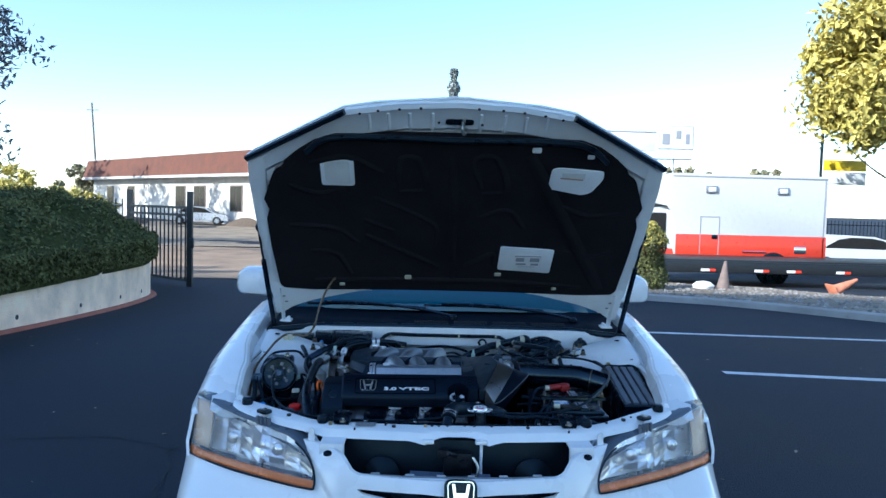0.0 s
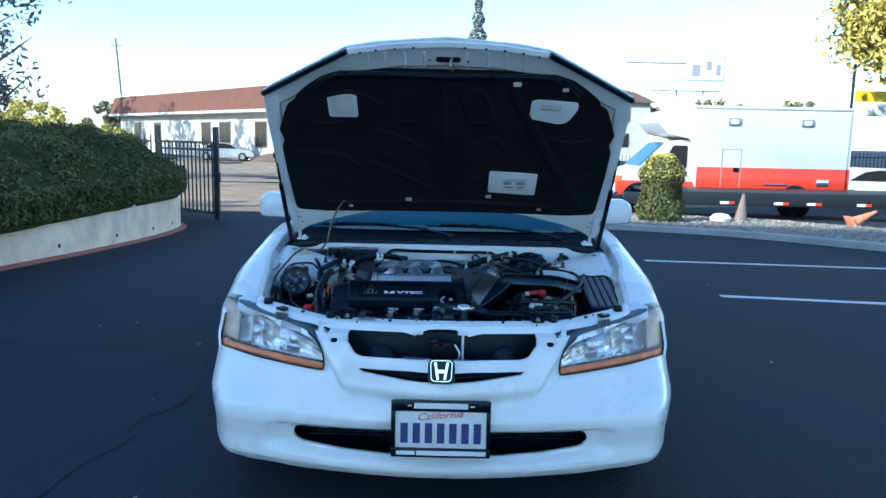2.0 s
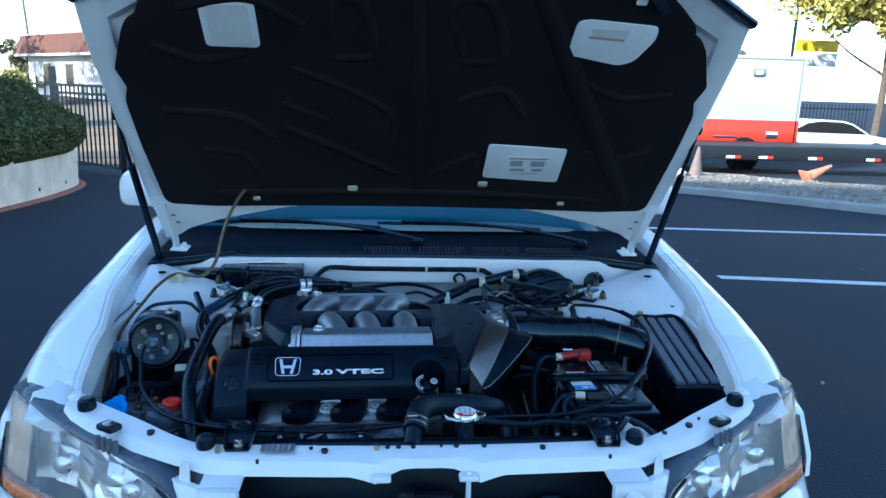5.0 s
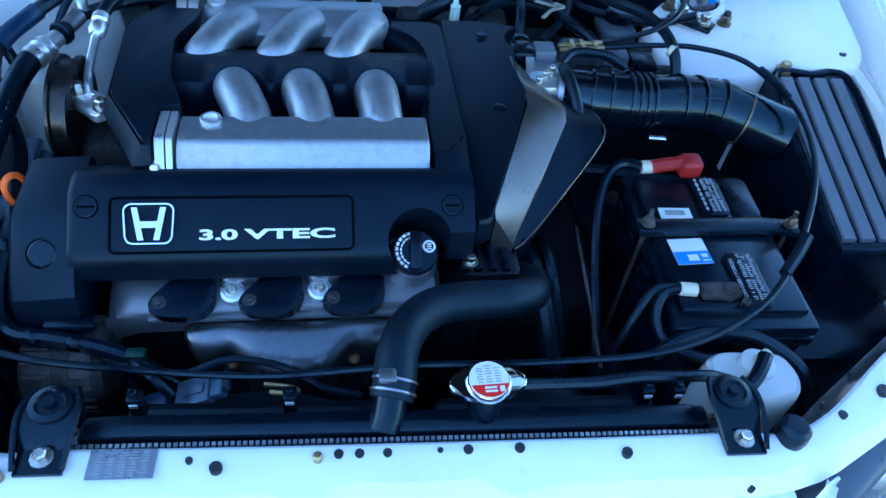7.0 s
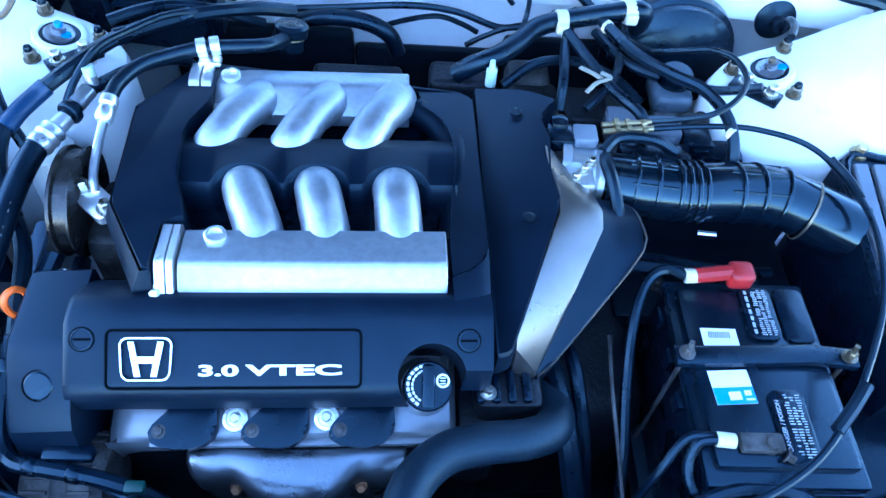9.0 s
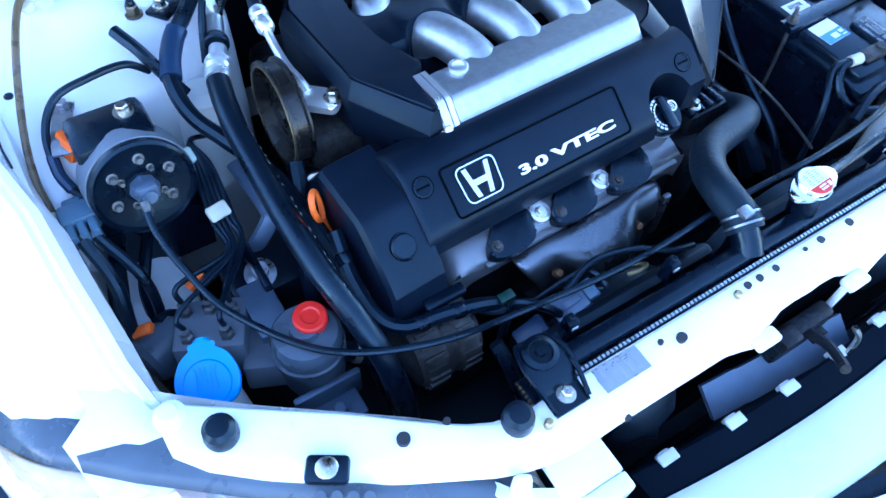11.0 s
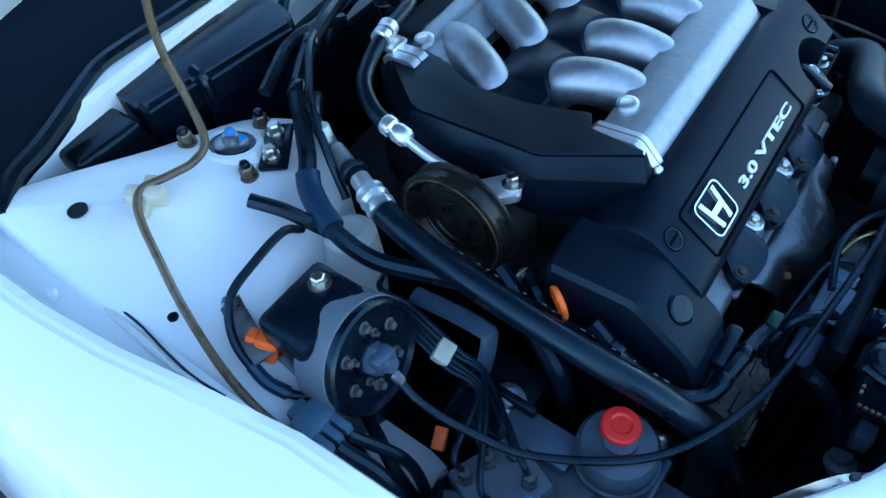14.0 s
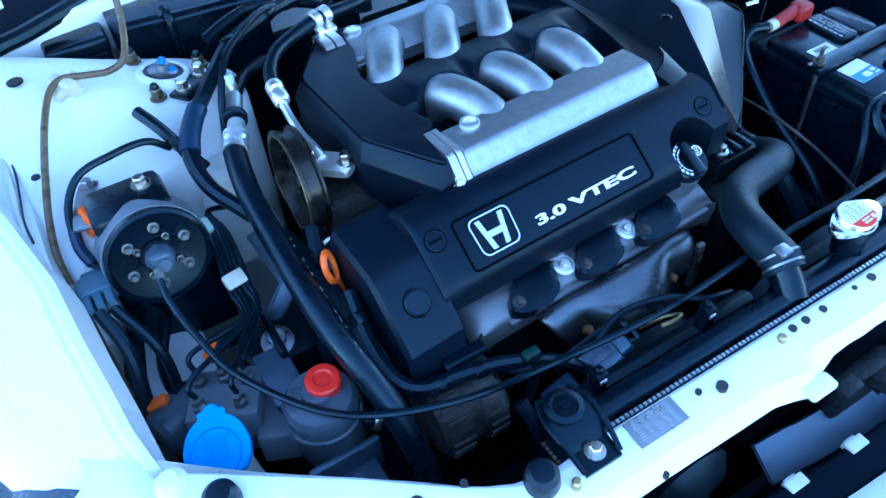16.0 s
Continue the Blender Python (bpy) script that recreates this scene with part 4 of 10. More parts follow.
# trees out of view, added so their shade dapples the low building
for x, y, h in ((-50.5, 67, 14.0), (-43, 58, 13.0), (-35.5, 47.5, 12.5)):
    tree("unseen_dapple_tree", (x, y, ground_z(y)), h, (4.2, 4.2, 3.6), LEAFD, "unseen tall open tree added to dapple the low building", 34, 30, 0.3, 0.3, (x, y, h - 2.5))

# dry leaves and paper bits scattered over the lot
litter = random.Random(41)
bm = bmesh.new()
for k in range(90):
    x, y = litter.uniform(-5.5, 5.0), litter.uniform(-0.6, 8.0)
    if abs(x) < 0.95 and y > 0:
        continue
    r, a = litter.uniform(0.008, 0.022), litter.uniform(0, 6.28)
    z = ground_z(y) + 0.004
    ring = [(x + r * q * math.cos(a + w), y + r * q * math.sin(a + w), z + litter.uniform(0, 0.006)) for w, q in ((0, 1.0), (1.1, 0.5), (2.4, 0.6), (3.14, 1.0), (4.0, 0.55), (5.3, 0.5))]
    bm.faces.new([bm.verts.new(p) for p in ring])
whole("leaf_litter", bm, DRYLEAF, "few dry leaves scattered over the asphalt", "leaves", kind="stuff", smooth=0)

# ---------------------------------------------------------------- the car: nose, fenders, hood, cabin
car = thing("car", (0, 2.4, 0), "white four-door sedan parked nose-on with its hood raised", "car")


def nose_sweep(x, z):
    """How far the nose lies back from its tip at the side distance x."""
    ax = abs(x)
    low = 0.285 * ax * ax + 0.22 * (max(0.0, ax - 0.74) / 0.145) ** 2
    high = 0.25 * (math.sqrt(ax * ax + 0.0036) - 0.06) + 0.32 * ax * ax + 0.10 * (max(0.0, ax - 0.80) / 0.09) ** 2
    w = min(1, max(0, (z - 0.40) / 0.19))
    w = w * w * (3 - 2 * w)
    return low + (high - low) * w


NOSE = [(0.235, 0.10), (0.25, 0.055), (0.28, 0.032), (0.34, 0.036), (0.42, 0.022), (0.455, 0.004), (0.56, 0.006), (0.60, 0.016), (0.64, 0.030), (0.68, 0.055), (0.71, 0.09)]
TOP = [(0.0, 0.663), (0.15, 0.657), (0.27, 0.650), (0.295, 0.655), (0.310, 0.672), (0.325, 0.688), (0.36, 0.692), (0.42, 0.695), (0.60, 0.690), (0.89, 0.690)]


def fascia():
    """The bumper skin, a closed shell."""
    bm = bmesh.new()
    cols, rows = 190, 54
    ts = [-1 + 2 * i / cols for i in range(cols + 1)]
    outer, inner = [], []
    for t in ts:
        at = abs(t)
        x = math.copysign(min(at, 0.92) / 0.92 * 0.868, t)
        extra = max(0.0, at - 0.92) / 0.08
        top = lerp_table(TOP, abs(x))[0]
        bottom = 0.237 + 0.03 * (abs(x) / 0.88) ** 3
        o, n = [], []
        for r in range(rows + 1):
            z = bottom + (top - bottom) * r / rows
            y = lerp_table(NOSE, z)[0] + nose_sweep(x, z)
            # the middle panel stands proud, with a slanting flank towards the lamps
            step = min(1, max(0, (0.330 + 0.80 * (z - 0.55) - abs(x)) / 0.014 + 0.5)) * min(1, max(0, (z - 0.520) / 0.045))
            y -= 0.015 * step * step * (3 - 2 * step)
            y += 0.22 * max(0.0, z - 0.548) * min(1, max(0, (abs(x) - 0.33) / 0.06)) * min(1, max(0, (0.80 - abs(x)) / 0.1))
            # scoops at both ends of the lower grille
            dent = min(1, max(0, (0.625 - abs(x)) / 0.09)) * min(1, max(0, (z - 0.300) / 0.030)) * min(1, max(0, (0.437 - 0.03 * abs(x) - z) / 0.026))
            y += 0.034 * dent * dent * (3 - 2 * dent)
            xx = (x + math.copysign(0.02 * math.sin(extra * 1.57), t) * (1 if z > 0.3 else 0.4)) * (1 - 0.014 * min(1, max(0, (0.44 - z) / 0.14)))
            y = y + max(0.0, 0.66 - y) * extra
            o.append((xx, y, z))
            n.append((xx * 0.985, y + 0.012, z + (0.004 if r == 0 else 0)))
        outer.append(o)
        inner.append(n)
    rings = [o + list(reversed(n)) for o, n in zip(outer, inner)]
    return loft(bm, rings)


bumper = part("front_bumper", fascia(), WHITE, car)
slot = bmesh.new()
prism(slot, round_corners([(-0.506, 0.366), (-0.490, 0.400), (-0.2, 0.415), (0.2, 0.415), (0.490, 0.400), (0.506, 0.366), (0.484, 0.340), (0.34, 0.328), (0.1, 0.321), (-0.1, 0.321), (-0.34, 0.328), (-0.484, 0.340)], 0.016), (0, 0.5, 0), (1, 0, 0), (0, 0, 1), 0.6)
slit = bmesh.new()
prism(slit, round_corners([(-0.276, 0.6165), (-0.1, 0.628), (0.1, 0.628), (0.276, 0.6165), (0.262, 0.606), (0.1, 0.596), (-0.1, 0.596), (-0.262, 0.606)], 0.004), (0, 0.5, 0), (1, 0, 0), (0, 0, 1), 0.6)
cutters = [slot, slit]
for s in (-1, 1):
    c = bmesh.new()
    prism(c, round_corners([(s * x, z) for x, z in ((0.399, 0.594), (0.401, 0.616), (0.408, 0.637), (0.421, 0.660), (0.440, 0.680), (0.466, 0.697), (0.49, 0.80), (1.0, 0.80), (1.0, 0.5815), (0.43, 0.5815))], 0.006), (0, 0.9, 0), (1, 0, 0), (0, 0, 1), 1.1)
    cutters.append(c)
carve(bumper, cutters)

# dark ducts behind the openings
bm = bmesh.new()
box(bm, (-0.60, 0.225, 0.28), (0.60, 0.245, 0.46), 0.01)
for k in range(3):
    box(bm, (-0.52, 0.190, 0.340 + 0.024 * k), (0.52, 0.226, 0.344 + 0.024 * k), 0.001)
part("lower_grille", bm, SATIN, car, "black plastic lower grille")
bm = bmesh.new()
for s in (-1, 1):
    loft(bm, [[(s * x, 0.016 + nose_sweep(x, 0.62) + 0.016 + d, z - 0.02 * x) for d, z in ((0, 0.630), (0, 0.602), (0.03, 0.600), (0.03, 0.634))] for x in (0.03, 0.1, 0.18, 0.25)])
part("upper_grille", bm, SATIN, car, "narrow black grille slot")

bm = bmesh.new()
loft(bm, [[(x, y + 0.25 * x * x, z) for y, z in ((0.075, 0.636), (0.088, 0.648), (0.150, 0.630), (0.157, 0.624), (0.157, 0.614), (0.085, 0.622))] for x in np.linspace(-0.285, 0.285, 21)])
part("grille_lip", bm, WHITE, car, "white top of the grille moulding")
bm = bmesh.new()
loft(bm, [[(x, y + 0.25 * x * x, z) for y, z in ((0.1575, 0.600), (0.1575, 0.616), (0.161, 0.618), (0.196, 0.612), (0.200, 0.608), (0.200, 0.590), (0.196, 0.590))] for x in np.linspace(-0.285, 0.285, 21)])
strip = part("grille_strip", bm, COWL, car, "dark plastic strip behind the grille moulding")
for x in (-0.235, -0.135, -0.045, 0.045, 0.135, 0.235):
    bm = bmesh.new()
    box(bm, (x - 0.013, 0.189 + 0.25 * x * x, 0.610), (x + 0.013, 0.203 + 0.25 * x * x, 0.6155), 0.0015)
    box(bm, (x - 0.008, 0.200 + 0.25 * x * x, 0.598), (x + 0.008, 0.206 + 0.25 * x * x, 0.612), 0.0015)
    part("strip_clip", bm, MILKY, strip)

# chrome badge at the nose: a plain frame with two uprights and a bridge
badge = bmesh.new()
EMB = plane_m((0.0, 0.0, 0.641), (1, 0, 0), (0, 0.22, 0.975))


def badge_shape(bm, m, w, h, d):
    outer, inner = rounded(w, h, h * 0.2), rounded(w * 0.93, h * 0.92, h * 0.17)
    outer = [(x * (1 - 0.10 * (0.5 - y / h)), y) for x, y in outer]
    inner = [(x * (1 - 0.10 * (0.5 - y / h)), y) for x, y in inner]
    n = len(outer)
    a = [bm.verts.new(m @ Vector((x, y, 0))) for x, y in outer]
    b = [bm.verts.new(m @ Vector((x, y, d))) for x, y in outer]
    c = [bm.verts.new(m @ Vector((x, y, d))) for x, y in inner]
    e = [bm.verts.new(m @ Vector((x, y, 0))) for x, y in inner]
    for i in range(n):
        j = (i + 1) % n
        for p, q in ((a, b), (b, c), (c, e)):
            bm.faces.new((p[i], p[j], q[j], q[i]))
    for s in (-1, 1):
        loft(bm, [[m @ Vector((s * (x0 + k * 0.07 * w), y, z)) for x0, z in ((0.140 * w, 0), (0.285 * w, 0), (0.270 * w, d), (0.155 * w, d))] for y, k in ((-0.40 * h, -0.9), (0.0, 0.0), (0.40 * h, 0.9))])
    box(bm, (-0.19 * w, -0.10 * h, 0), (0.19 * w, 0.06 * h, d * 0.9), 0, m)
    return bm


part("nose_badge", badge_shape(badge, EMB @ Matrix.Translation((0, 0, 0.004)), 0.072, 0.068, 0.006), CHROME, car, "chrome badge in a rounded frame")
bm = bmesh.new()
prism(bm, rounded(0.086, 0.076, 0.017), EMB @ Vector((0, -0.003, -0.02)), EMB.to_3x3() @ Vector((1, 0, 0)), EMB.to_3x3() @ Vector((0, 1, 0)), 0.023)
part("badge_backing", bm, SATIN, car)

# licence plate with its dealer frame; its characters become bars
PLM = plane_m((0.002, -0.012, 0.450), (1, 0, 0), (0, 0.05, 1))
plate = part("licence_plate", box(bmesh.new(), (-0.15, -0.074, 0.0), (0.15, 0.074, 0.002), 0.002, PLM), PAPER, car, "white plate in a black dealer frame, characters barred out")
bm = bmesh.new()
prism(bm, rounded(0.318, 0.186, 0.012), PLM @ Vector((0, 0.002, -0.006)), PLM.to_3x3() @ Vector((1, 0, 0)), PLM.to_3x3() @ Vector((0, 1, 0)), 0.006)
part("backing", bm, SATIN, plate)
bm = bmesh.new()
for lo, hi in (((-0.159, 0.060, 0), (0.159, 0.095, 0.007)), ((-0.159, -0.091, 0), (0.159, -0.060, 0.007)), ((-0.159, -0.062, 0), (-0.145, 0.062, 0.007)), ((0.145, -0.062, 0), (0.159, 0.062, 0.007))):
    box(bm, lo, hi, 0.002, PLM)
part("frame", bm, SATIN, plate)
for bx, by, bw, bh in ((0.0, 0.079, 0.172, 0.018), (-0.100, 0.079, 0.014, 0.004), (0.100, 0.079, 0.014, 0.004), (-0.112, -0.076, 0.060, 0.013), (0.034, -0.076, 0.222, 0.015)):
    part("frame_print", bars(bmesh.new(), PLM @ Matrix.Translation((0, 0, 0.007)), [(bx, by, bw, bh)], 0.0006), WHITEINK, plate)
PLATEBLUE = material("plate_blue", (0.04, 0.05, 0.17), 0.5)
for k in range(7):
    part("plate_character", bars(bmesh.new(), PLM @ Matrix.Translation((0, 0, 0.002)), [(-0.117 + 0.039 * k, -0.012, 0.024, 0.066)], 0.0012), PLATEBLUE, plate)
lettering("California", 0.036, INKRED, plate, PLM @ Matrix.Translation((0, 0.046, 0.0024)) @ Matrix(((1.05, 0.32, 0, 0), (0.10, 0.92, 0, 0), (0, 0, 1, 0), (0, 0, 0, 1))), name="state_name")


# headlights
LTOP = [(0.404, 0.612), (0.411, 0.634), (0.424, 0.656), (0.444, 0.676), (0.47, 0.692), (0.50, 0.703), (0.57, 0.714), (0.65, 0.721), (0.74, 0.734), (0.80, 0.748), (0.845, 0.744)]


def lamp_y(x, z):
    return 0.014 + nose_sweep(x, 0.6) + 0.42 * (z - 0.587)


def lamp_grid(s, x0, x1, f0, f1, back=0.0, cols=40, rows=10, low=None, high=None):
    """A patch of the lamp's face between two side distances and two heights (0 foot, 1 top)."""
    out = []
    for i in range(cols + 1):
        x = x0 + (x1 - x0) * (i / cols) ** 1.5
        top = lerp_table(LTOP, x)[0]
        za, zb = 0.587 + (top - 0.587) * f0, 0.587 + (top - 0.587) * f1
        za, zb = (min(low, zb - 0.002) if low else za), (min(high, top) if high else zb)
        col = []
        for r in range(rows + 1):
            z = za + (zb - za) * r / rows
            f = (z - 0.587) / (top - 0.587)
            col.append((s * (x - back * 0.3), lamp_y(x, z) + back + 0.018 * max(0, f - 0.75) ** 2 * 16, z))
        out.append(col)
    return out


for s, side in ((-1, "left"), (1, "right")):
    lamp = part("headlight", loft(bmesh.new(), lamp_grid(s, 0.406, 0.845, 0.0, 1.0, low=0.609), closed=False), LENS, car, "hazed clear headlight lens")
    lamp.visible_shadow = False
    solid = lamp.modifiers.new("thick", "SOLIDIFY")
    solid.thickness, solid.offset = 0.003, 0
    amber = part("amber_strip", loft(bmesh.new(), lamp_grid(s, 0.406, 0.842, 0.0, 0.185, rows=3, high=0.608), closed=False), AMBER, lamp, "amber turn signal strip")
    amber.modifiers.new("thick", "SOLIDIFY").thickness = 0.02
    side_lens = part("side_marker", loft(bmesh.new(), lamp_grid(s, 0.765, 0.842, 0.19, 0.96, back=0.006, cols=6), closed=False), PALEAMBER, lamp, "pale amber corner lens")
    side_lens.modifiers.new("thick", "SOLIDIFY").thickness = 0.004
    # cast flange over the lens
    bm = bmesh.new()
    rows = []
    for x, z in LTOP:
        y = lamp_y(x, z) + 0.018
        rows.append([(s * (x - d * 0.45), y + d, z + h) for d, h in ((0.0, 0.001), (0.012, 0.006), (0.03, 0.010), (0.052, 0.006), (0.06, -0.012))])
    loft(bm, rows, closed=False)
    flange = part("lens_flange", bm, FLANGE, lamp, "smoky grey flange above the lens")
    flange.modifiers.new("thick", "SOLIDIFY").thickness = 0.003
    # reflector of tilted facets
    bm = bmesh.new()
    rng = random.Random(11)
    cuts = [0.425, 0.47, 0.52, 0.57, 0.60, 0.63, 0.68, 0.73, 0.775]
    for i in range(len(cuts) - 1):
        for r in range(6):
            xa, xb = cuts[i], cuts[i + 1]
            q = []
            for x, f in ((xa, r), (xb, r), (xb, r + 1), (xa, r + 1)):
                top = lerp_table(LTOP, x)[0] - 0.004
                z = 0.600 + (top - 0.600) * f / 6
                bowl = 0.05 * (1 - ((x - 0.52) / 0.11) ** 2) if x < 0.61 else 0.05 * (1 - ((x - 0.70) / 0.1) ** 2)
                q.append(bm.verts.new((s * (x - 0.008), lamp_y(x, z) + 0.03 + max(0, bowl) + rng.uniform(-0.006, 0.006), z)))
            bm.faces.new(q)
    part("reflector", bm, REFLECTOR, lamp, "faceted chrome reflector", 0)
    for cx in (0.53, 0.69):
        z = 0.652
        bm = bmesh.new()
        lathe(bm, (s * cx, lamp_y(cx, z) + 0.075, z), (0, -1, 0), [(0.008, 0.0), (0.010, 0.02), (0.018, 0.024), (0.018, 0.036), (0.010, 0.042), (0, 0.044)], 18)
        part("bulb_shield", bm, REFLECTOR, lamp)
    bm = loft(bmesh.new(), lamp_grid(s, 0.404, 0.85, -0.05, 1.0, back=0.095, cols=18, rows=6), closed=False)
    part("housing", bm, REFLECTOR, lamp)
    bm = bmesh.new()
    edge = [(s * (x + o), lamp_y(x, z) - 0.001, z) for x, z, o in ((0.846, 0.66, 0), (0.845, 0.60, 0), (0.835, 0.584, 0), (0.7, 0.583, 0), (0.55, 0.584, 0), (0.42, 0.586, 0), (0.403, 0.594, 0), (0.404, 0.614, -0.002), (0.411, 0.636, -0.003), (0.424, 0.658, -0.003), (0.444, 0.678, -0.003), (0.47, 0.694, -0.002))]
    tube(bm, edge, 0.0032, 8, 6)
    part("gasket", bm, RUBBER, lamp)
    # filler strip behind the lamp, under the slam panel
    bm = loft(bmesh.new(), [[(s * x, y, z) for x, y, z in ((a, b, c), (a - 0.02, b + 0.05, c - 0.004), (a - 0.03, b + 0.075, c - 0.03))] for a, b, c in ((0.43, 0.245, 0.640), (0.50, 0.30, 0.660), (0.60, 0.37, 0.685), (0.68, 0.42, 0.70), (0.74, 0.47, 0.712))], closed=False)
    part("lamp_filler", bm, SATIN, car, "dark filler strip behind the headlight")

# gutter line between the fender and the bay: its inner edge and height
def gutter(y):
    gx = lerp_table([(0.43, 0.652), (0.45, 0.672), (0.47, 0.690), (0.50, 0.705), (0.53, 0.713), (0.62, 0.720), (0.80, 0.725), (1.28, 0.728)], y)[0]
    return gx, lerp_table(FEN, y)[1] - lerp_table([(0.43, 0.004), (0.50, 0.006), (0.56, 0.014), (0.70, 0.022), (0.90, 0.048), (1.28, 0.052)], y)[0]


# fenders, sections from the lamp back to the door
FEN = [(0.43, 0.775, 0.728), (0.52, 0.792, 0.765), (0.65, 0.800, 0.803), (0.82, 0.808, 0.834), (1.0, 0.815, 0.860), (1.2, 0.826, 0.886), (1.4, 0.838, 0.908), (1.62, 0.845, 0.922)]
for s in (-1, 1):
    bm = bmesh.new()
    rings = []
    for y in (0.474, 0.492, 0.52, 0.58, 0.65, 0.73, 0.82, 0.91, 1.0, 1.1, 1.2, 1.3, 1.4, 1.5, 1.62):
        cx, cz = lerp_table(FEN, y)
        side = 0.872 + 0.052 * min(1, max(0, (y - 0.52) / 0.34))
        low = 0.578 if y < 0.66 else 0.22
        inn = lerp_table([(0.474, 0.046), (0.60, 0.046), (0.74, 0.042), (0.96, 0.0)], y)[0]
        side = side - 0.020 * max(0.0, 1 - (y - 0.474) / 0.09) ** 1.5
        outer = [(side - 0.006, low), (side, 0.5 + (low - 0.22) * 0.3), (side + 0.002, 0.62), (side - 0.006, 0.70), (0.66 * side + 0.34 * cx, cz - 0.046), (0.34 * side + 0.66 * cx, cz - 0.012), (cx, cz), (cx - 0.022 - inn, cz + 0.002 + inn * 0.03), (cx - 0.031 - inn, cz - 0.004 + inn * 0.03), (cx - 0.036 - inn, cz - 0.03), (cx - 0.042 - inn, cz - 0.05)]
        inner = [(x - 0.010, z - 0.003) for x, z in reversed(outer)]
        lean = 0.42 * max(0.0, 1 - (y - 0.474) / 0.17)
        rings.append([(s * x, y + lean * (min(z, 0.76) - 0.662), z) for x, z in outer + inner])
    loft(bm, rings)
    fender = part("front_fender", bm, WHITE, car)
    arch = bmesh.new()
    rod(arch, (s * 0.6, 0.97, 0.305), (s * 1.1, 0.97, 0.305), 0.345, seg=48)
    carve(fender, [arch])
    # gutter beside the bay with its sealer bead
    bm = bmesh.new()
    rings = []
    for y in (0.43, 0.45, 0.47, 0.485, 0.50, 0.52, 0.56, 0.62, 0.7, 0.8, 0.9, 1.0, 1.1, 1.2, 1.28):
        cx, cz = lerp_table(FEN, y)
        gx, gz = gutter(y)
        rings.append([(s * x, y, z) for x, z in ((cx - (0.038 if y > 0.505 else 0.004), gz + 0.004), (max(cx - 0.06, gx + 0.016), gz + (0 if y > 0.505 else 0.004)), (gx + 0.012, gz), (gx, gz - 0.006), (gx - 0.004, gz - 0.03), (gx - 0.006, 0.60), (gx - 0.03, 0.30), (gx - 0.02, 0.30), (gx + 0.006, 0.60), (gx + 0.02, gz - 0.02), (cx - 0.04, gz - 0.02))])
    loft(bm, rings)
    part("inner_fender", bm, WHITE_IN, car)
    bm = bmesh.new()
    bead = []
    for y in (0.56, 0.66, 0.76, 0.86, 0.96, 1.06, 1.14):
        cx, cz = lerp_table(FEN, y)
        bead.append((s * (0.737 + 0.012 * math.sin(y * 23) * 0.3), y, gutter(y)[1] + 0.001))
    tube(bm, bead, 0.0038, 8, 6, lambda q: 1 + 0.35 * math.sin(q * 47) * math.sin(q * 19))
    part("sealer_bead", bm, SEALER, car)
    for y in (0.88, 1.04):
        cx, cz = lerp_table(FEN, y)
        part("fender_bolt", bolt(bmesh.new(), (s * (cx - 0.060), y, gutter(y)[1] - 0.001), (0, 0, 1), 0.006, 0.007), WHITE_IN, car)


# strut towers
def tower_z(x, y):
    return 0.818 + 0.24 * (min(abs(x), 0.72) - 0.508) - 0.60 * max(0.0, 1.01 - y) ** 1.05


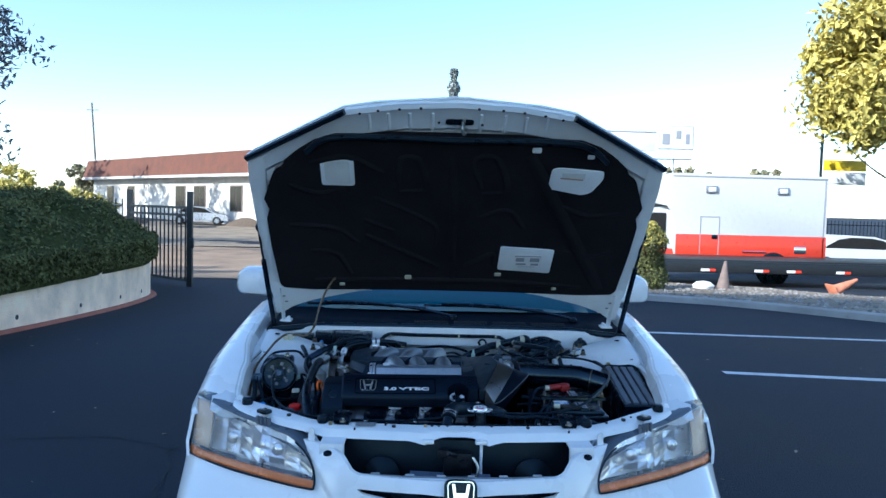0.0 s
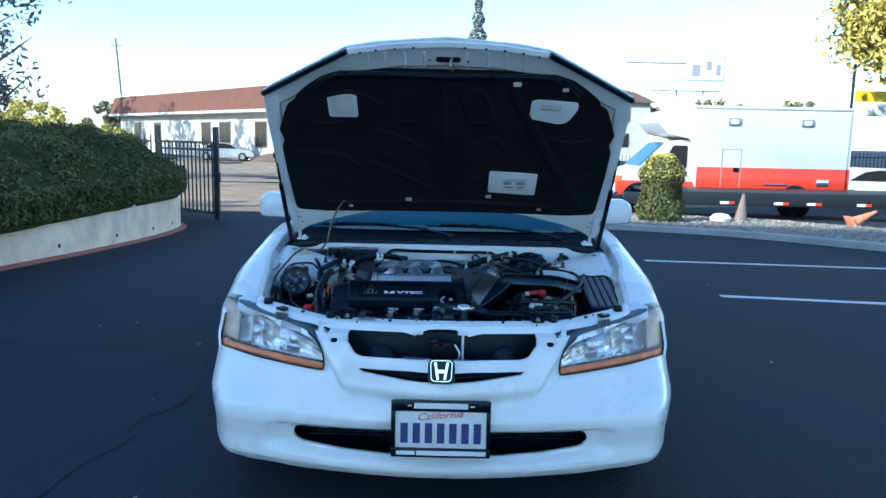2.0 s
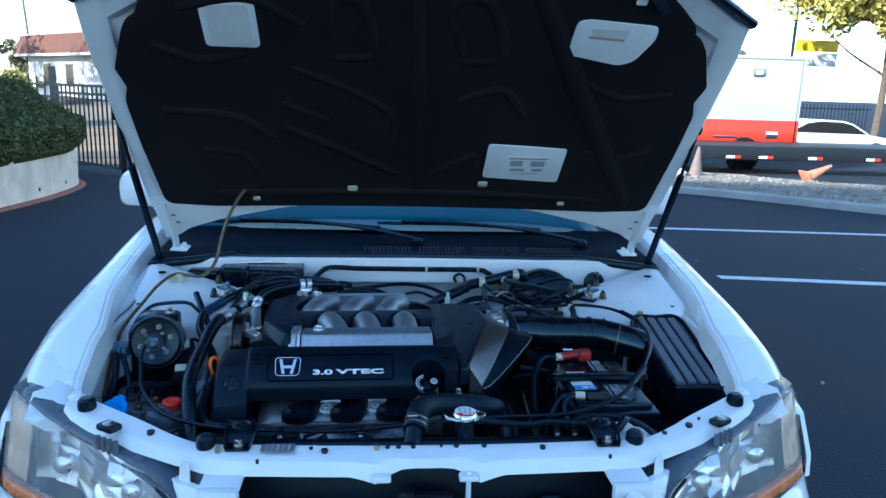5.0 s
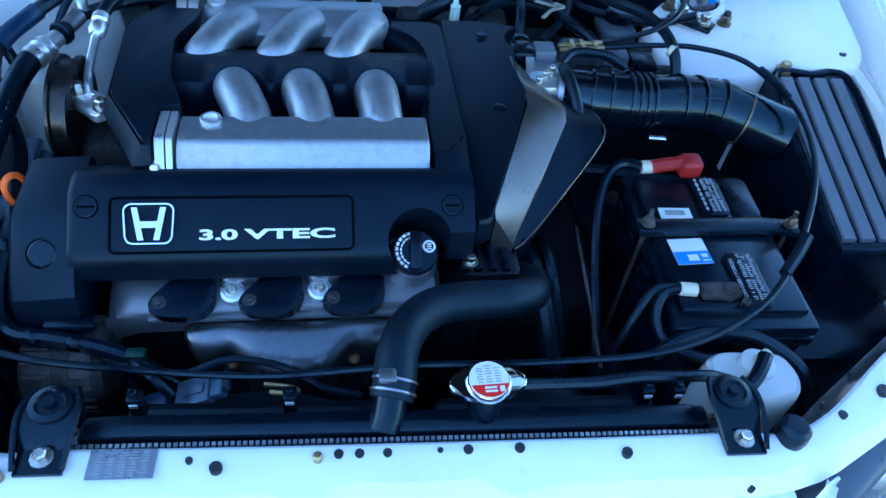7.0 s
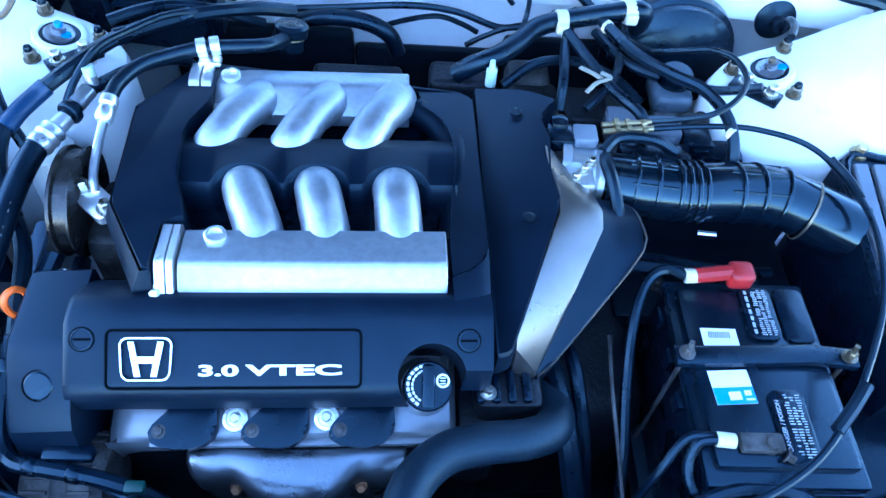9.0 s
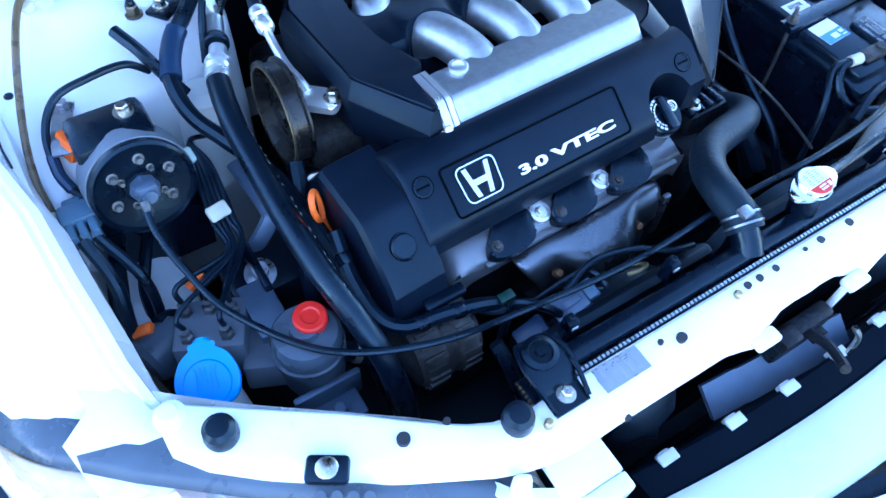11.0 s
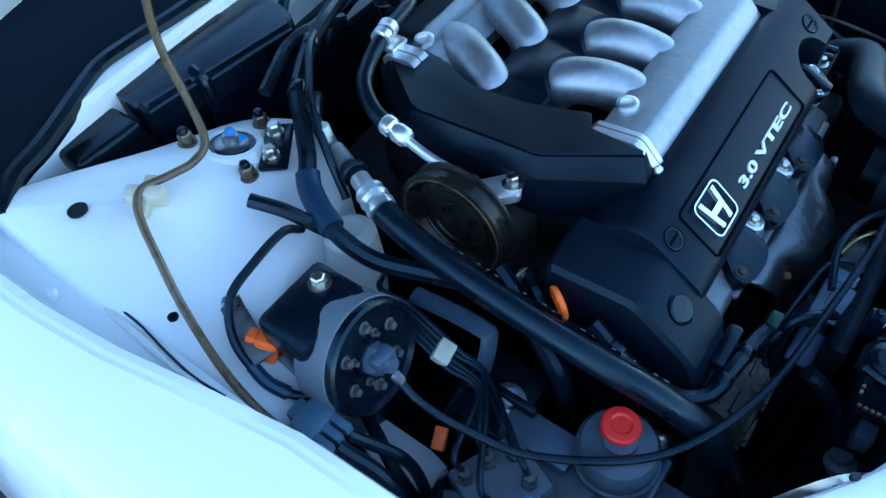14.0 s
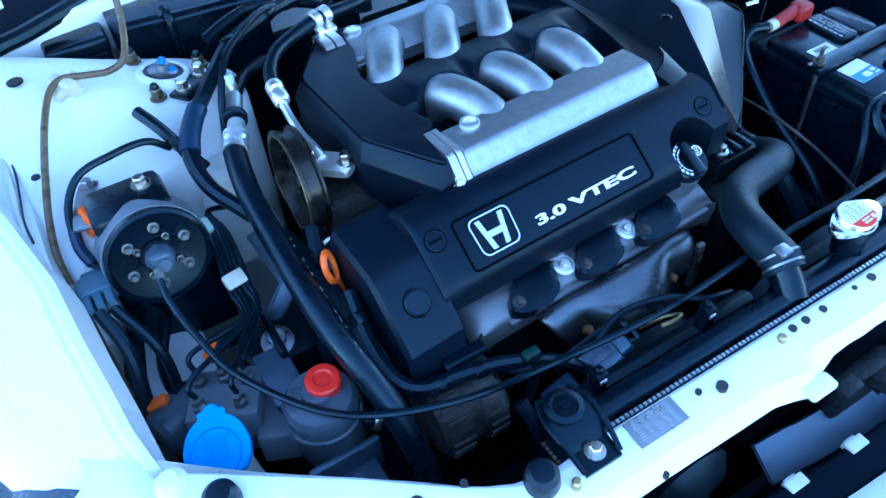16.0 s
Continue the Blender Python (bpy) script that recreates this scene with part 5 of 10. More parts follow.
for s in (-1, 1):
    front = [(0.48, 0.915), (0.56, 0.895), (0.625, 0.87), (0.675, 0.79), (0.748, 0.70)] if s < 0 else [(0.48, 0.912), (0.56, 0.900), (0.64, 0.896), (0.742, 0.892)]
    plan = round_corners([(0.742, 1.160), (0.655, 1.134), (0.56, 1.102), (0.46, 1.082), (0.412, 1.03), (0.42, 0.96)] + front, 0.03)
    bm = bmesh.new()
    cx, cy = 0.60, 0.98
    rings = []
    for k, dz in ((0.0, 0), (0.25, 0), (0.5, 0), (0.75, 0), (0.93, 0), (0.975, -0.003), (1.0, -0.014), (1.003, -0.06), (0.985, -0.42)):
        ring = []
        for x, y in plan:
            px, py = cx + (x - cx) * k, cy + (y - cy) * k
            ring.append((s * px, py, tower_z(px, py) + dz))
        rings.append(ring)
    loft(bm, rings, caps=False)
    bmesh.ops.remove_doubles(bm, verts=bm.verts, dist=0.0005)
    tower = part("strut_tower", bm, WHITE_IN, car)
    SC = (s * 0.512, 1.040, 0.819)
    SN = (-s * 0.22, 0, 1)
    bm = bmesh.new()
    lathe(bm, (SC[0], SC[1], 0.811), SN, [(0.0270, 0.0), (0.0270, 0.0105), (0.0285, 0.0125), (0.034, 0.0115), (0.039, 0.006), (0.042, 0.002)], 36, cap=False)
    part("tower_collar", bm, WHITE_IN, tower)
    bm = bmesh.new()
    lathe(bm, (SC[0], SC[1], 0.8105), SN, [(0.0, 0.0095), (0.0275, 0.0095)], 36, cap=False)
    part("tower_opening", bm, SATIN, tower)
    bm = bmesh.new()
    lathe(bm, (SC[0], SC[1], 0.8155), SN, [(0.0205, 0), (0.0205, 0.0075), (0.017, 0.0095), (0.010, 0.0095), (0.0095, 0.018), (0.0062, 0.0195)], 28)
    nut = part("strut_nut", bm, CLAMP, tower)
    bm = bmesh.new()
    lathe(bm, (SC[0] - s * 0.004, SC[1], 0.832), SN, [(0.0058, 0), (0.0058, 0.007), (0.0045, 0.0085), (0, 0.009)], 14)
    part("stud_tip", bm, STRIPBLUE if s < 0 else NUTS, nut)
    bm = bmesh.new()
    lathe(bm, Vector((SC[0], SC[1], 0.8255)) + Vector((0.0125, -0.004, 0.0125 * 0.22 * s)), SN, [(0.0, 0.0012), (0.0065, 0.001), (0.007, 0.0)], 14)
    part("paint_mark", bm, BLUE, nut)
    for dx, dy in ((-0.028, 0.040), (-0.021, -0.050), (0.053, 0.008)):
        bm = bmesh.new()
        p = (SC[0] + s * -dx, SC[1] + dy, tower_z(SC[0] - s * dx, SC[1] + dy))
        bolt(bm, p, (0, 0, 1), 0.0085, 0.013, 1.35)
        rod(bm, (p[0], p[1], p[2] + 0.01), (p[0], p[1], p[2] + 0.021), 0.0045)
        tn = part("tower_nut", bm, NUTS, tower)
        part("stud_end", lathe(bmesh.new(), (p[0], p[1], p[2] + 0.014), (0, 0, 1), [(0.0062, 0), (0.0062, 0.005), (0.0045, 0.0085), (0, 0.0092)], 14), SATIN, tn)
    bm = bmesh.new()
    box(bm, (-0.037, -0.017, 0), (0.037, 0.017, 0.007), 0.003, Matrix.Translation((s * 0.481, 0.999, tower_z(0.481, 0.999) + 0.002)) @ pose(0, 0, 0, 0, 0, s * -38))
    part("tower_bracket", bm, SATIN, tower)
    for k in (-1, 1):
        bm = bmesh.new()
        c = Matrix.Translation((s * 0.483, 1.000, tower_z(0.483, 1.000) + 0.008)) @ pose(0, 0, 0, 0, 0, s * -38) @ Vector((0.0195 * k, 0, 0))
        bolt(bm, c, (0, 0, 1), 0.008, 0.013, 1.3)
        part("bracket_bolt", bm, ZINC, tower)
    for x, y, r in ((0.686, 1.062, 0.0105), (0.706, 0.915, 0.0055)):
        bm = bmesh.new()
        lathe(bm, (s * x, y, tower_z(x, y) - 0.001), (0, 0, 1), [(r, 0), (r, 0.0022), (0, 0.0022)], 18)
        part("drain_plug", bm, SATIN, tower)

# firewall, its lip and the cowl
bm = bmesh.new()
box(bm, (-0.74, 1.265, 0.30), (0.74, 1.285, 0.83), 0.004)
loft(bm, [[(x, y + 0.045 * (abs(x) / 0.74) ** 3 * -1, z) for y, z in ((1.212, 0.872), (1.206, 0.866), (1.203, 0.808), (1.206, 0.799), (1.216, 0.794), (1.262, 0.790), (1.262, 0.872))] for x in np.linspace(-0.73, 0.73, 25)])
firewall = part("firewall", bm, WHITE_IN, car)
for x0, x1, top in ((-0.44, -0.12, 0.70), (-0.118, 0.14, 0.67), (0.142, 0.40, 0.70)):
    part("insulation_pad", box(bmesh.new(), (x0, 1.240, 0.40), (x1, 1.262, top), 0.010), DULL, firewall, "black insulation pad on the lower firewall")
bm = bmesh.new()
rows = []
for x in np.linspace(-0.74, 0.74, 25):
    bow = 0.03 * (1 - (x / 0.74) ** 2)
    yf = lerp_table([(0.0, 1.234), (0.40, 1.220), (0.50, 1.226), (0.54, 1.224), (0.60, 1.192), (0.65, 1.166), (0.70, 1.155), (0.74, 1.12)], abs(x))[0]
    rows.append([(x, y, z) for y, z in ((yf, 0.868), (yf + 0.02, 0.877), (max(1.31, yf + 0.05), 0.888), (1.42 + bow, 0.905), (1.44 + bow, 0.918), (1.44 + bow, 0.88), (yf + 0.02, 0.856))])
loft(bm, rows)
cowl = part("cowl_panel", bm, COWL, car, "black plastic cowl below the windscreen")
for x0 in (-0.14, 0.03, 0.20, 0.37):
    bm = bmesh.new()
    for i in range(13):
        for j in range(3):
            box(bm, (x0 + 0.0115 * i, 1.262 + 0.018 * j, 0.8785 + 0.0028 * j), (x0 + 0.0115 * i + 0.0065, 1.268 + 0.018 * j, 0.8835 + 0.0028 * j), 0)
    part("cowl_vent", bm, INK, cowl)
bm = bmesh.new()
tube(bm, [(x, lerp_table([(0.0, 1.232), (0.40, 1.220), (0.50, 1.226), (0.54, 1.224), (0.60, 1.194), (0.65, 1.170), (0.70, 1.156), (0.74, 1.122)], abs(x))[0], 0.874 - 0.012 * (abs(x) / 0.74) ** 4) for x in np.linspace(-0.738, 0.738, 37)], 0.0125, 10, 3)
part("cowl_seal", bm, RUBBER, car)
bm = bmesh.new()
tube(bm, [(-0.300, 1.175, 0.800), (-0.275, 1.185, 0.825), (-0.240, 1.194, 0.845), (-0.148, 1.196, 0.843), (0.049, 1.196, 0.842), (0.20, 1.195, 0.842), (0.235, 1.190, 0.834), (0.275, 1.165, 0.808)], 0.0075, 9, 8)
part("lip_harness", bm, RUBBER, car)
for x in (-0.240, 0.049, 0.205):
    part("harness_clip", lathe(bmesh.new(), (x - 0.004, 1.196, 0.8425), (1, 0, 0), [(0.0085, 0), (0.009, 0.001), (0.009, 0.007), (0.0085, 0.008)], 14), NYLON, car)
for px, dirx in ((-0.25, 1), (0.28, 1)):
    bm = bmesh.new()
    lathe(bm, (px + 0.28, 1.33, 0.892), (0, 0, 1), [(0.018, 0), (0.018, 0.012), (0.012, 0.02), (0, 0.022)], 18)
    tube(bm, [(px + 0.28, 1.335, 0.905), (px + 0.12, 1.375, 0.93), (px - 0.10, 1.42, 0.945), (px - 0.30, 1.44, 0.945)], 0.009, 8, 6, lambda q: 1.25 - 0.5 * q, 0.6)
    tube(bm, [(px + 0.16, 1.405, 0.928), (px - 0.1, 1.445, 0.936), (px - 0.38, 1.455, 0.934)], 0.006, 6, 5)
    part("wiper", bm, SATIN, car, "black wiper arm with blade")

# windscreen, cabin, doors, tail
bm = bmesh.new()
loft(bm, [[(x, y0 + 0.03 * (1 - (x / w) ** 2) * -1 + 0.0, z0) for x in np.linspace(-w, w, 13)] for y0, z0, w in ((1.46, 0.915, 0.70), (1.70, 1.10, 0.665), (1.95, 1.27, 0.625), (2.14, 1.375, 0.58))], closed=False)
ws = part("windscreen", bm, TINTED, car, "dark windscreen reflecting the sky")
ws.modifiers.new("thick", "SOLIDIFY").thickness = 0.005


def cabin_ring(y, w, base, top, wt):
    return [(-w, y, base), (-w * 0.97, y, base + (top - base) * 0.3), (-wt - 0.03, y, base + (top - base) * 0.82), (-wt, y, top - 0.012), (-wt * 0.6, y, top), (0, y, top + 0.006), (wt * 0.6, y, top), (wt, y, top - 0.012), (wt + 0.03, y, base + (top - base) * 0.82), (w * 0.97, y, base + (top - base) * 0.3), (w, y, base)]


bm = bmesh.new()
loft(bm, [cabin_ring(y, w, b, t, wt) for y, w, b, t, wt in ((2.10, 0.60, 1.345, 1.362, 0.56), (2.22, 0.66, 1.345, 1.395, 0.55), (2.5, 0.665, 1.35, 1.418, 0.555), (2.9, 0.665, 1.35, 1.42, 0.555), (3.3, 0.65, 1.33, 1.395, 0.54), (3.42, 0.60, 1.31, 1.365, 0.53))], closed=False)
roof = part("roof", bm, WHITE, car)
roof.modifiers.new("thick", "SOLIDIFY").thickness = 0.02
bm = bmesh.new()
loft(bm, [[(x, y, z) for x in np.linspace(-w, w, 9)] for y, z, w in ((3.40, 1.37, 0.56), (3.65, 1.22, 0.62), (3.95, 1.0, 0.66))], closed=False)
rw = part("rear_window", bm, TINTED, car)
rw.modifiers.new("thick", "SOLIDIFY").thickness = 0.005
for s in (-1, 1):
    bm = bmesh.new()
    loft(bm, [[(s * (0.80 - 0.13 * f - 0.02 * f * f), y0 + (y1 - y0) * f, 0.93 + 0.42 * f) for f in (0, 0.3, 0.6, 0.9, 1.0)] for y0, y1 in ((1.62, 2.2), (2.3, 2.5), (2.75, 2.75), (3.3, 3.1), (3.85, 3.38))], closed=False)
    sw = part("side_window", bm, DARKGLASS, car)
    sw.modifiers.new("thick", "SOLIDIFY").thickness = 0.006
    for name, pts in (("front_pillar", ((0.745, 1.45, 0.915), (0.68, 1.80, 1.16), (0.60, 2.14, 1.375))), ("middle_pillar", ((0.81, 2.72, 0.93), (0.75, 2.74, 1.15), (0.66, 2.76, 1.36))), ("rear_pillar", ((0.78, 3.92, 0.95), (0.70, 3.68, 1.18), (0.62, 3.40, 1.35)))):
        bm = bmesh.new()
        tube(bm, [(s * x, y, z) for x, y, z in pts], 0.035, 10, 6, None, 0.7)
        part(name, bm, WHITE if name != "middle_pillar" else SATIN, car)
    bm = bmesh.new()
    rings = []
    for y, w, top, low in ((1.60, 0.916, 0.925, 0.20), (2.0, 0.910, 0.935, 0.19), (2.8, 0.900, 0.945, 0.19), (3.5, 0.89, 0.95, 0.2), (4.2, 0.875, 0.95, 0.22), (4.62, 0.84, 0.945, 0.25), (4.76, 0.76, 0.90, 0.3)):
        sec = [(w - 0.03, low), (w, 0.42), (w + 0.002, 0.62), (w - 0.012, 0.74), (w - 0.05, top - 0.03), (w - 0.085, top), (w - 0.20, top - 0.002), (w - 0.20, top - 0.05), (w - 0.06, 0.6), (w - 0.06, low)]
        rings.append([(s * x, y, z) for x, z in sec])
    loft(bm, rings)
    flank = part("body_side", bm, WHITE, car)
    arch = bmesh.new()
    rod(arch, (s * 0.5, 3.70, 0.305), (s * 1.1, 3.70, 0.305), 0.34, seg=48)
    carve(flank, [arch])
    for y0, y1 in ((1.66, 2.70), (2.74, 3.42)):
        bm = bmesh.new()
        for q in (y0, y1):
            box(bm, (s * 0.885, q, 0.26), (s * 0.8945, q + 0.006, 0.9), 0)
        box(bm, (s * 0.888, y1 - 0.22, 0.76), (s * 0.915, y1 - 0.06, 0.79), 0.008)
        part("door_seams_and_handle", bm, SATIN, car)
    # door mirror
    mir = bmesh.new()
    loft(mir, [[(s * x, y, zc + dz) for x, dz in round_corners([(xc - w, -h), (xc + w, -h * 0.9), (xc + w * 1.02, h * 0.5), (xc + w * 0.6, h), (xc - w * 0.9, h * 0.95)], 0.03)] for y, xc, zc, w, h in ((1.66, 0.925, 1.0, 0.045, 0.04), (1.67, 0.925, 1.0, 0.07, 0.058), (1.70, 0.925, 1.0, 0.083, 0.068), (1.76, 0.925, 1.0, 0.085, 0.072), (1.79, 0.925, 1.0, 0.083, 0.07))])
    m_ob = part("door_mirror", mir, WHITE, car, "white door mirror housing")
    part("mirror_glass", box(bmesh.new(), (s * 0.85, 1.790, 0.94), (s * 1.0, 1.794, 1.06), 0.003), REFLECTOR, m_ob)
    bm = bmesh.new()
    tube(bm, [(s * 0.80, 1.75, 0.935), (s * 0.83, 1.73, 0.95), (s * 0.87, 1.72, 0.97)], 0.028, 10, 5)
    part("mirror_foot", bm, SATIN, m_ob)
bm = bmesh.new()
loft(bm, [[(x, y, z) for x in np.linspace(-w, w, 9)] for y, z, w in ((3.90, 1.02, 0.68), (4.2, 0.985, 0.68), (4.6, 0.97, 0.66), (4.72, 0.93, 0.64), (4.76, 0.70, 0.66), (4.80, 0.62, 0.72), (4.80, 0.42, 0.74), (4.72, 0.28, 0.74))], closed=False)
tail = part("trunk_and_rear_bumper", bm, WHITE, car)
tail.modifiers.new("thick", "SOLIDIFY").thickness = 0.015
for s in (-1, 1):
    part("tail_lamp", box(bmesh.new(), (s * 0.52, 4.70, 0.72), (s * 0.82, 4.79, 0.87), 0.02), RED, car)
part("floor_pan", box(bmesh.new(), (-0.84, 0.70, 0.19), (0.84, 4.6, 0.24), 0.02), DULL, car)
part("interior", box(bmesh.new(), (-0.66, 1.50, 0.45), (0.66, 3.9, 0.9), 0.05), TRIM, car)
for x, y in ((-0.78, 0.97), (0.78, 0.97), (-0.78, 3.70), (0.78, 3.70)):
    s = -1 if x < 0 else 1
    bm = bmesh.new()
    lathe(bm, (x - s * 0.10, y, 0.305), (s, 0, 0), [(0.19, 0), (0.28, 0.005), (0.302, 0.03), (0.305, 0.10), (0.302, 0.17), (0.28, 0.195), (0.20, 0.20)], 36, cap=False)
    wheel = part("wheel", bm, TYRE, car, "black tyre on an alloy wheel")
    bm = bmesh.new()
    lathe(bm, (x + s * 0.06, y, 0.305), (s, 0, 0), [(0.202, 0.04), (0.19, 0.02), (0.16, 0.0), (0.05, 0.02), (0.045, 0.035), (0, 0.037)], 28)
    part("rim", bm, ALLOY, wheel)
    # dark liner of the wheel house
    bm = bmesh.new()
    lathe(bm, (x - s * 0.12, y, 0.305), (s, 0, 0), [(0.0, 0), (0.33, 0.0), (0.338, 0.20)], 36, cap=False)
    part("wheel_liner", bm, DULL, car)


# hood, standing open: u across, v up from the hinge line, w towards the outside
HO, HV, HN = Vector((0, 1.2586, 0.9470)), Vector((0, -0.68755, 0.72614)), Vector((0, 0.72614, 0.68755))


def hood_at(u, v, w=0.0):
    bow = 0.022 - 0.016 * (u / 0.74) ** 2 - 0.010 * (max(0.0, v - 0.70) / 0.35) ** 2
    return Vector((u, 0, 0)) + HO + HV * v + HN * (w + bow)


def hood_half(v):
    return lerp_table([(-0.03, 0.722), (0.09, 0.742), (0.42, 0.744), (0.70, 0.740), (0.818, 0.732), (0.92, 0.560), (1.030, 0.376), (1.058, 0.20), (1.070, 0.02)], v)[0]


def hood_sheet(w0, w1, v0, v1, shrink=0.0, cols=28, rows=40, half=hood_half):
    rings = []
    for r in range(rows + 1):
        v = v0 + (v1 - v0) * r / rows
        h = max(0.004, half(v) - shrink)
        us = [-h + 2 * h * i / cols for i in range(cols + 1)]
        rings.append([hood_at(u, v, w0) for u in us] + [hood_at(u, v, w1) for u in reversed(us)])
    return loft(bmesh.new(), rings)


hood = part("hood", hood_sheet(0.012, 0.020, 0.135, 1.070), WHITE, car, "raised white hood seen from below")
# folded rim and the pressed inner panel
bm = bmesh.new()
rim_line = [(0.722, 0.02), (0.742, 0.09), (0.744, 0.42), (0.740, 0.70), (0.730, 0.815)]
for s in (-1, 1):
    rings = []
    for u, v in rim_line:
        rings.append([hood_at(s * (u + a), v, w) for a, w in ((-0.004, 0.016), (-0.002, -0.006), (-0.012, -0.012), (-0.05, -0.010), (-0.06, -0.004), (-0.062, 0.014))])
    part("side_rim", loft(bmesh.new(), rings), WHITE_IN, hood)
bm = bmesh.new()
rings = []
for u, v in ((-0.720, 0.818), (-0.54, 0.924), (-0.372, 1.024), (-0.2, 1.052), (0, 1.063), (0.2, 1.052), (0.372, 1.024), (0.54, 0.924), (0.720, 0.818)):
    k = 0.105 if abs(u) < 0.4 else 0.075
    rings.append([hood_at(u * a, v - b, w) for a, b, w in ((1, 0.002, 0.014), (1, 0.0, -0.004), (0.995, 0.016, -0.012), (0.99, 0.03, -0.006), (0.98, k, -0.004), (0.97, k + 0.015, 0.010))])
loft(bm, rings)
part("front_rim", bm, WHITE_IN, hood)
for u in (-0.30, -0.235, -0.165, -0.09, 0.07, 0.15, 0.22, 0.29):
    bm = bmesh.new()
    tube(bm, [hood_at(u, 0.945, -0.002), hood_at(u, 0.98, -0.006), hood_at(u * 1.01, 1.02 - 0.1 * abs(u) ** 2, -0.006)], 0.006, 8, 4)
    part("rim_rib", bm, WHITE_IN, hood)
for u, v in ((-0.33, 1.015), (-0.27, 1.028), (-0.2, 1.036), (-0.13, 1.042), (0.06, 1.045), (0.14, 1.042), (0.21, 1.036), (0.28, 1.026), (0.34, 1.012), (-0.07, 0.985), (0.075, 0.98)):
    part("rim_hole", lathe(bmesh.new(), hood_at(u, v, -0.013), -HN, [(0.005, 0), (0.005, 0.001), (0, 0.001)], 10), INK, hood)
# latch striker
bm = bmesh.new()
prism(bm, rounded(0.095, 0.022, 0.010), hood_at(0.0, 0.985, -0.006), (-1, 0, 0), HV, -0.003)
part("striker_slot", bm, SATIN, hood)
bm = bmesh.new()
tube(bm, [hood_at(0.01, 0.99, -0.008), hood_at(0.008, 0.985, -0.035), hood_at(0.012, 0.965, -0.045), hood_at(0.018, 0.955, -0.03), hood_at(0.018, 0.955, -0.008)], 0.0045, 8, 5)
rod(bm, hood_at(0.012, 1.0, -0.012), hood_at(0.012, 0.95, -0.016), 0.006)
part("striker", bm, ZINC, hood)
# black weatherstrips on the slanting front corners
for s in (-1, 1):
    bm = bmesh.new()
    tube(bm, [hood_at(s * 0.380, 1.020, -0.010), hood_at(s * 0.47, 0.968, -0.011), hood_at(s * 0.56, 0.915, -0.011), hood_at(s * 0.65, 0.861, -0.011), hood_at(s * 0.730, 0.814, -0.010)], 0.014, 8, 5, None, 0.8)
    part("corner_strip", bm, RUBBER, hood)
# felt blanket
BL = [(0.118, 0.56), (0.126, 0.672), (0.15, 0.694), (0.38, 0.700), (0.53, 0.697), (0.575, 0.682), (0.63, 0.694), (0.745, 0.648), (0.77, 0.612), (0.80, 0.606), (0.85, 0.555), (0.90, 0.488), (0.925, 0.42)]


def blanket_half(v):
    return lerp_table(BL, v)[0]


blanket = part("insulation_blanket", hood_sheet(-0.018, 0.010, 0.118, 0.925, rows=60, half=blanket_half), BLANKET, hood, "black felt insulation blanket with moulded ribs")
bm = bmesh.new()
for pts, r in ((((-0.02, 0.86), (0.0, 0.6), (0.0, 0.4), (0.01, 0.2)), 0.016), (((0.25, 0.86), (0.32, 0.73), (0.386, 0.60), (0.50, 0.39), (0.622, 0.165)), 0.026),
               (((-0.335, 0.446), (-0.19, 0.357), (-0.048, 0.268)), 0.013), (((-0.335, 0.53), (-0.28, 0.50), (-0.222, 0.468)), 0.010), (((-0.52, 0.80), (-0.38, 0.83), (-0.26, 0.76)), 0.012),
               (((-0.30, 0.64), (-0.18, 0.58), (-0.07, 0.50), (-0.06, 0.40)), 0.011), (((-0.20, 0.70), (-0.197, 0.82), (-0.135, 0.822), (-0.110, 0.69), (-0.20, 0.67)), 0.012),
               (((0.095, 0.69), (0.060, 0.825), (0.140, 0.835), (0.185, 0.69), (0.095, 0.67)), 0.012), (((0.10, 0.55), (0.2, 0.59), (0.27, 0.50)), 0.012),
               (((0.05, 0.276), (0.11, 0.318), (0.164, 0.352), (0.174, 0.283)), 0.011), (((-0.62, 0.5), (-0.45, 0.48), (-0.36, 0.40)), 0.012), (((-0.40, 0.22), (-0.45, 0.34), (-0.55, 0.36)), 0.012),
               (((0.40, 0.62), (0.50, 0.58), (0.62, 0.60)), 0.012), (((0.44, 0.38), (0.55, 0.36), (0.63, 0.40)), 0.012), (((-0.6, 0.70), (-0.5, 0.66), (-0.4, 0.68)), 0.012),
               (((-0.55, 0.18), (-0.2, 0.185), (0.2, 0.185), (0.55, 0.17)), 0.014)):
    tube(bm, [hood_at(u, v, -0.018 + r * 0.75) for u, v in pts], r * 1.35, 12, 6, lambda q: 0.80 + 0.20 * math.sin(math.pi * min(1, max(0, q))) ** 0.5)
for v in bm.verts:          # the ribs stay below the outer skin
    d = v.co - HO
    w = (v.co - hood_at(v.co.x, d.dot(HV))).dot(HN)
    v.co -= HN * max(0.0, w - 0.006)
part("blanket_ribs", bm, BLANKET, blanket)
bm = bmesh.new()
tube(bm, [hood_at(u, v, -0.026) for u, v in ((-0.52, 0.855), (-0.47, 0.905), (-0.40, 0.925), (-0.2, 0.925), (0, 0.92), (0.2, 0.925), (0.38, 0.925), (0.46, 0.90), (0.52, 0.845))], 0.011, 10, 6)
part("front_seal", bm, RUBBER, hood)
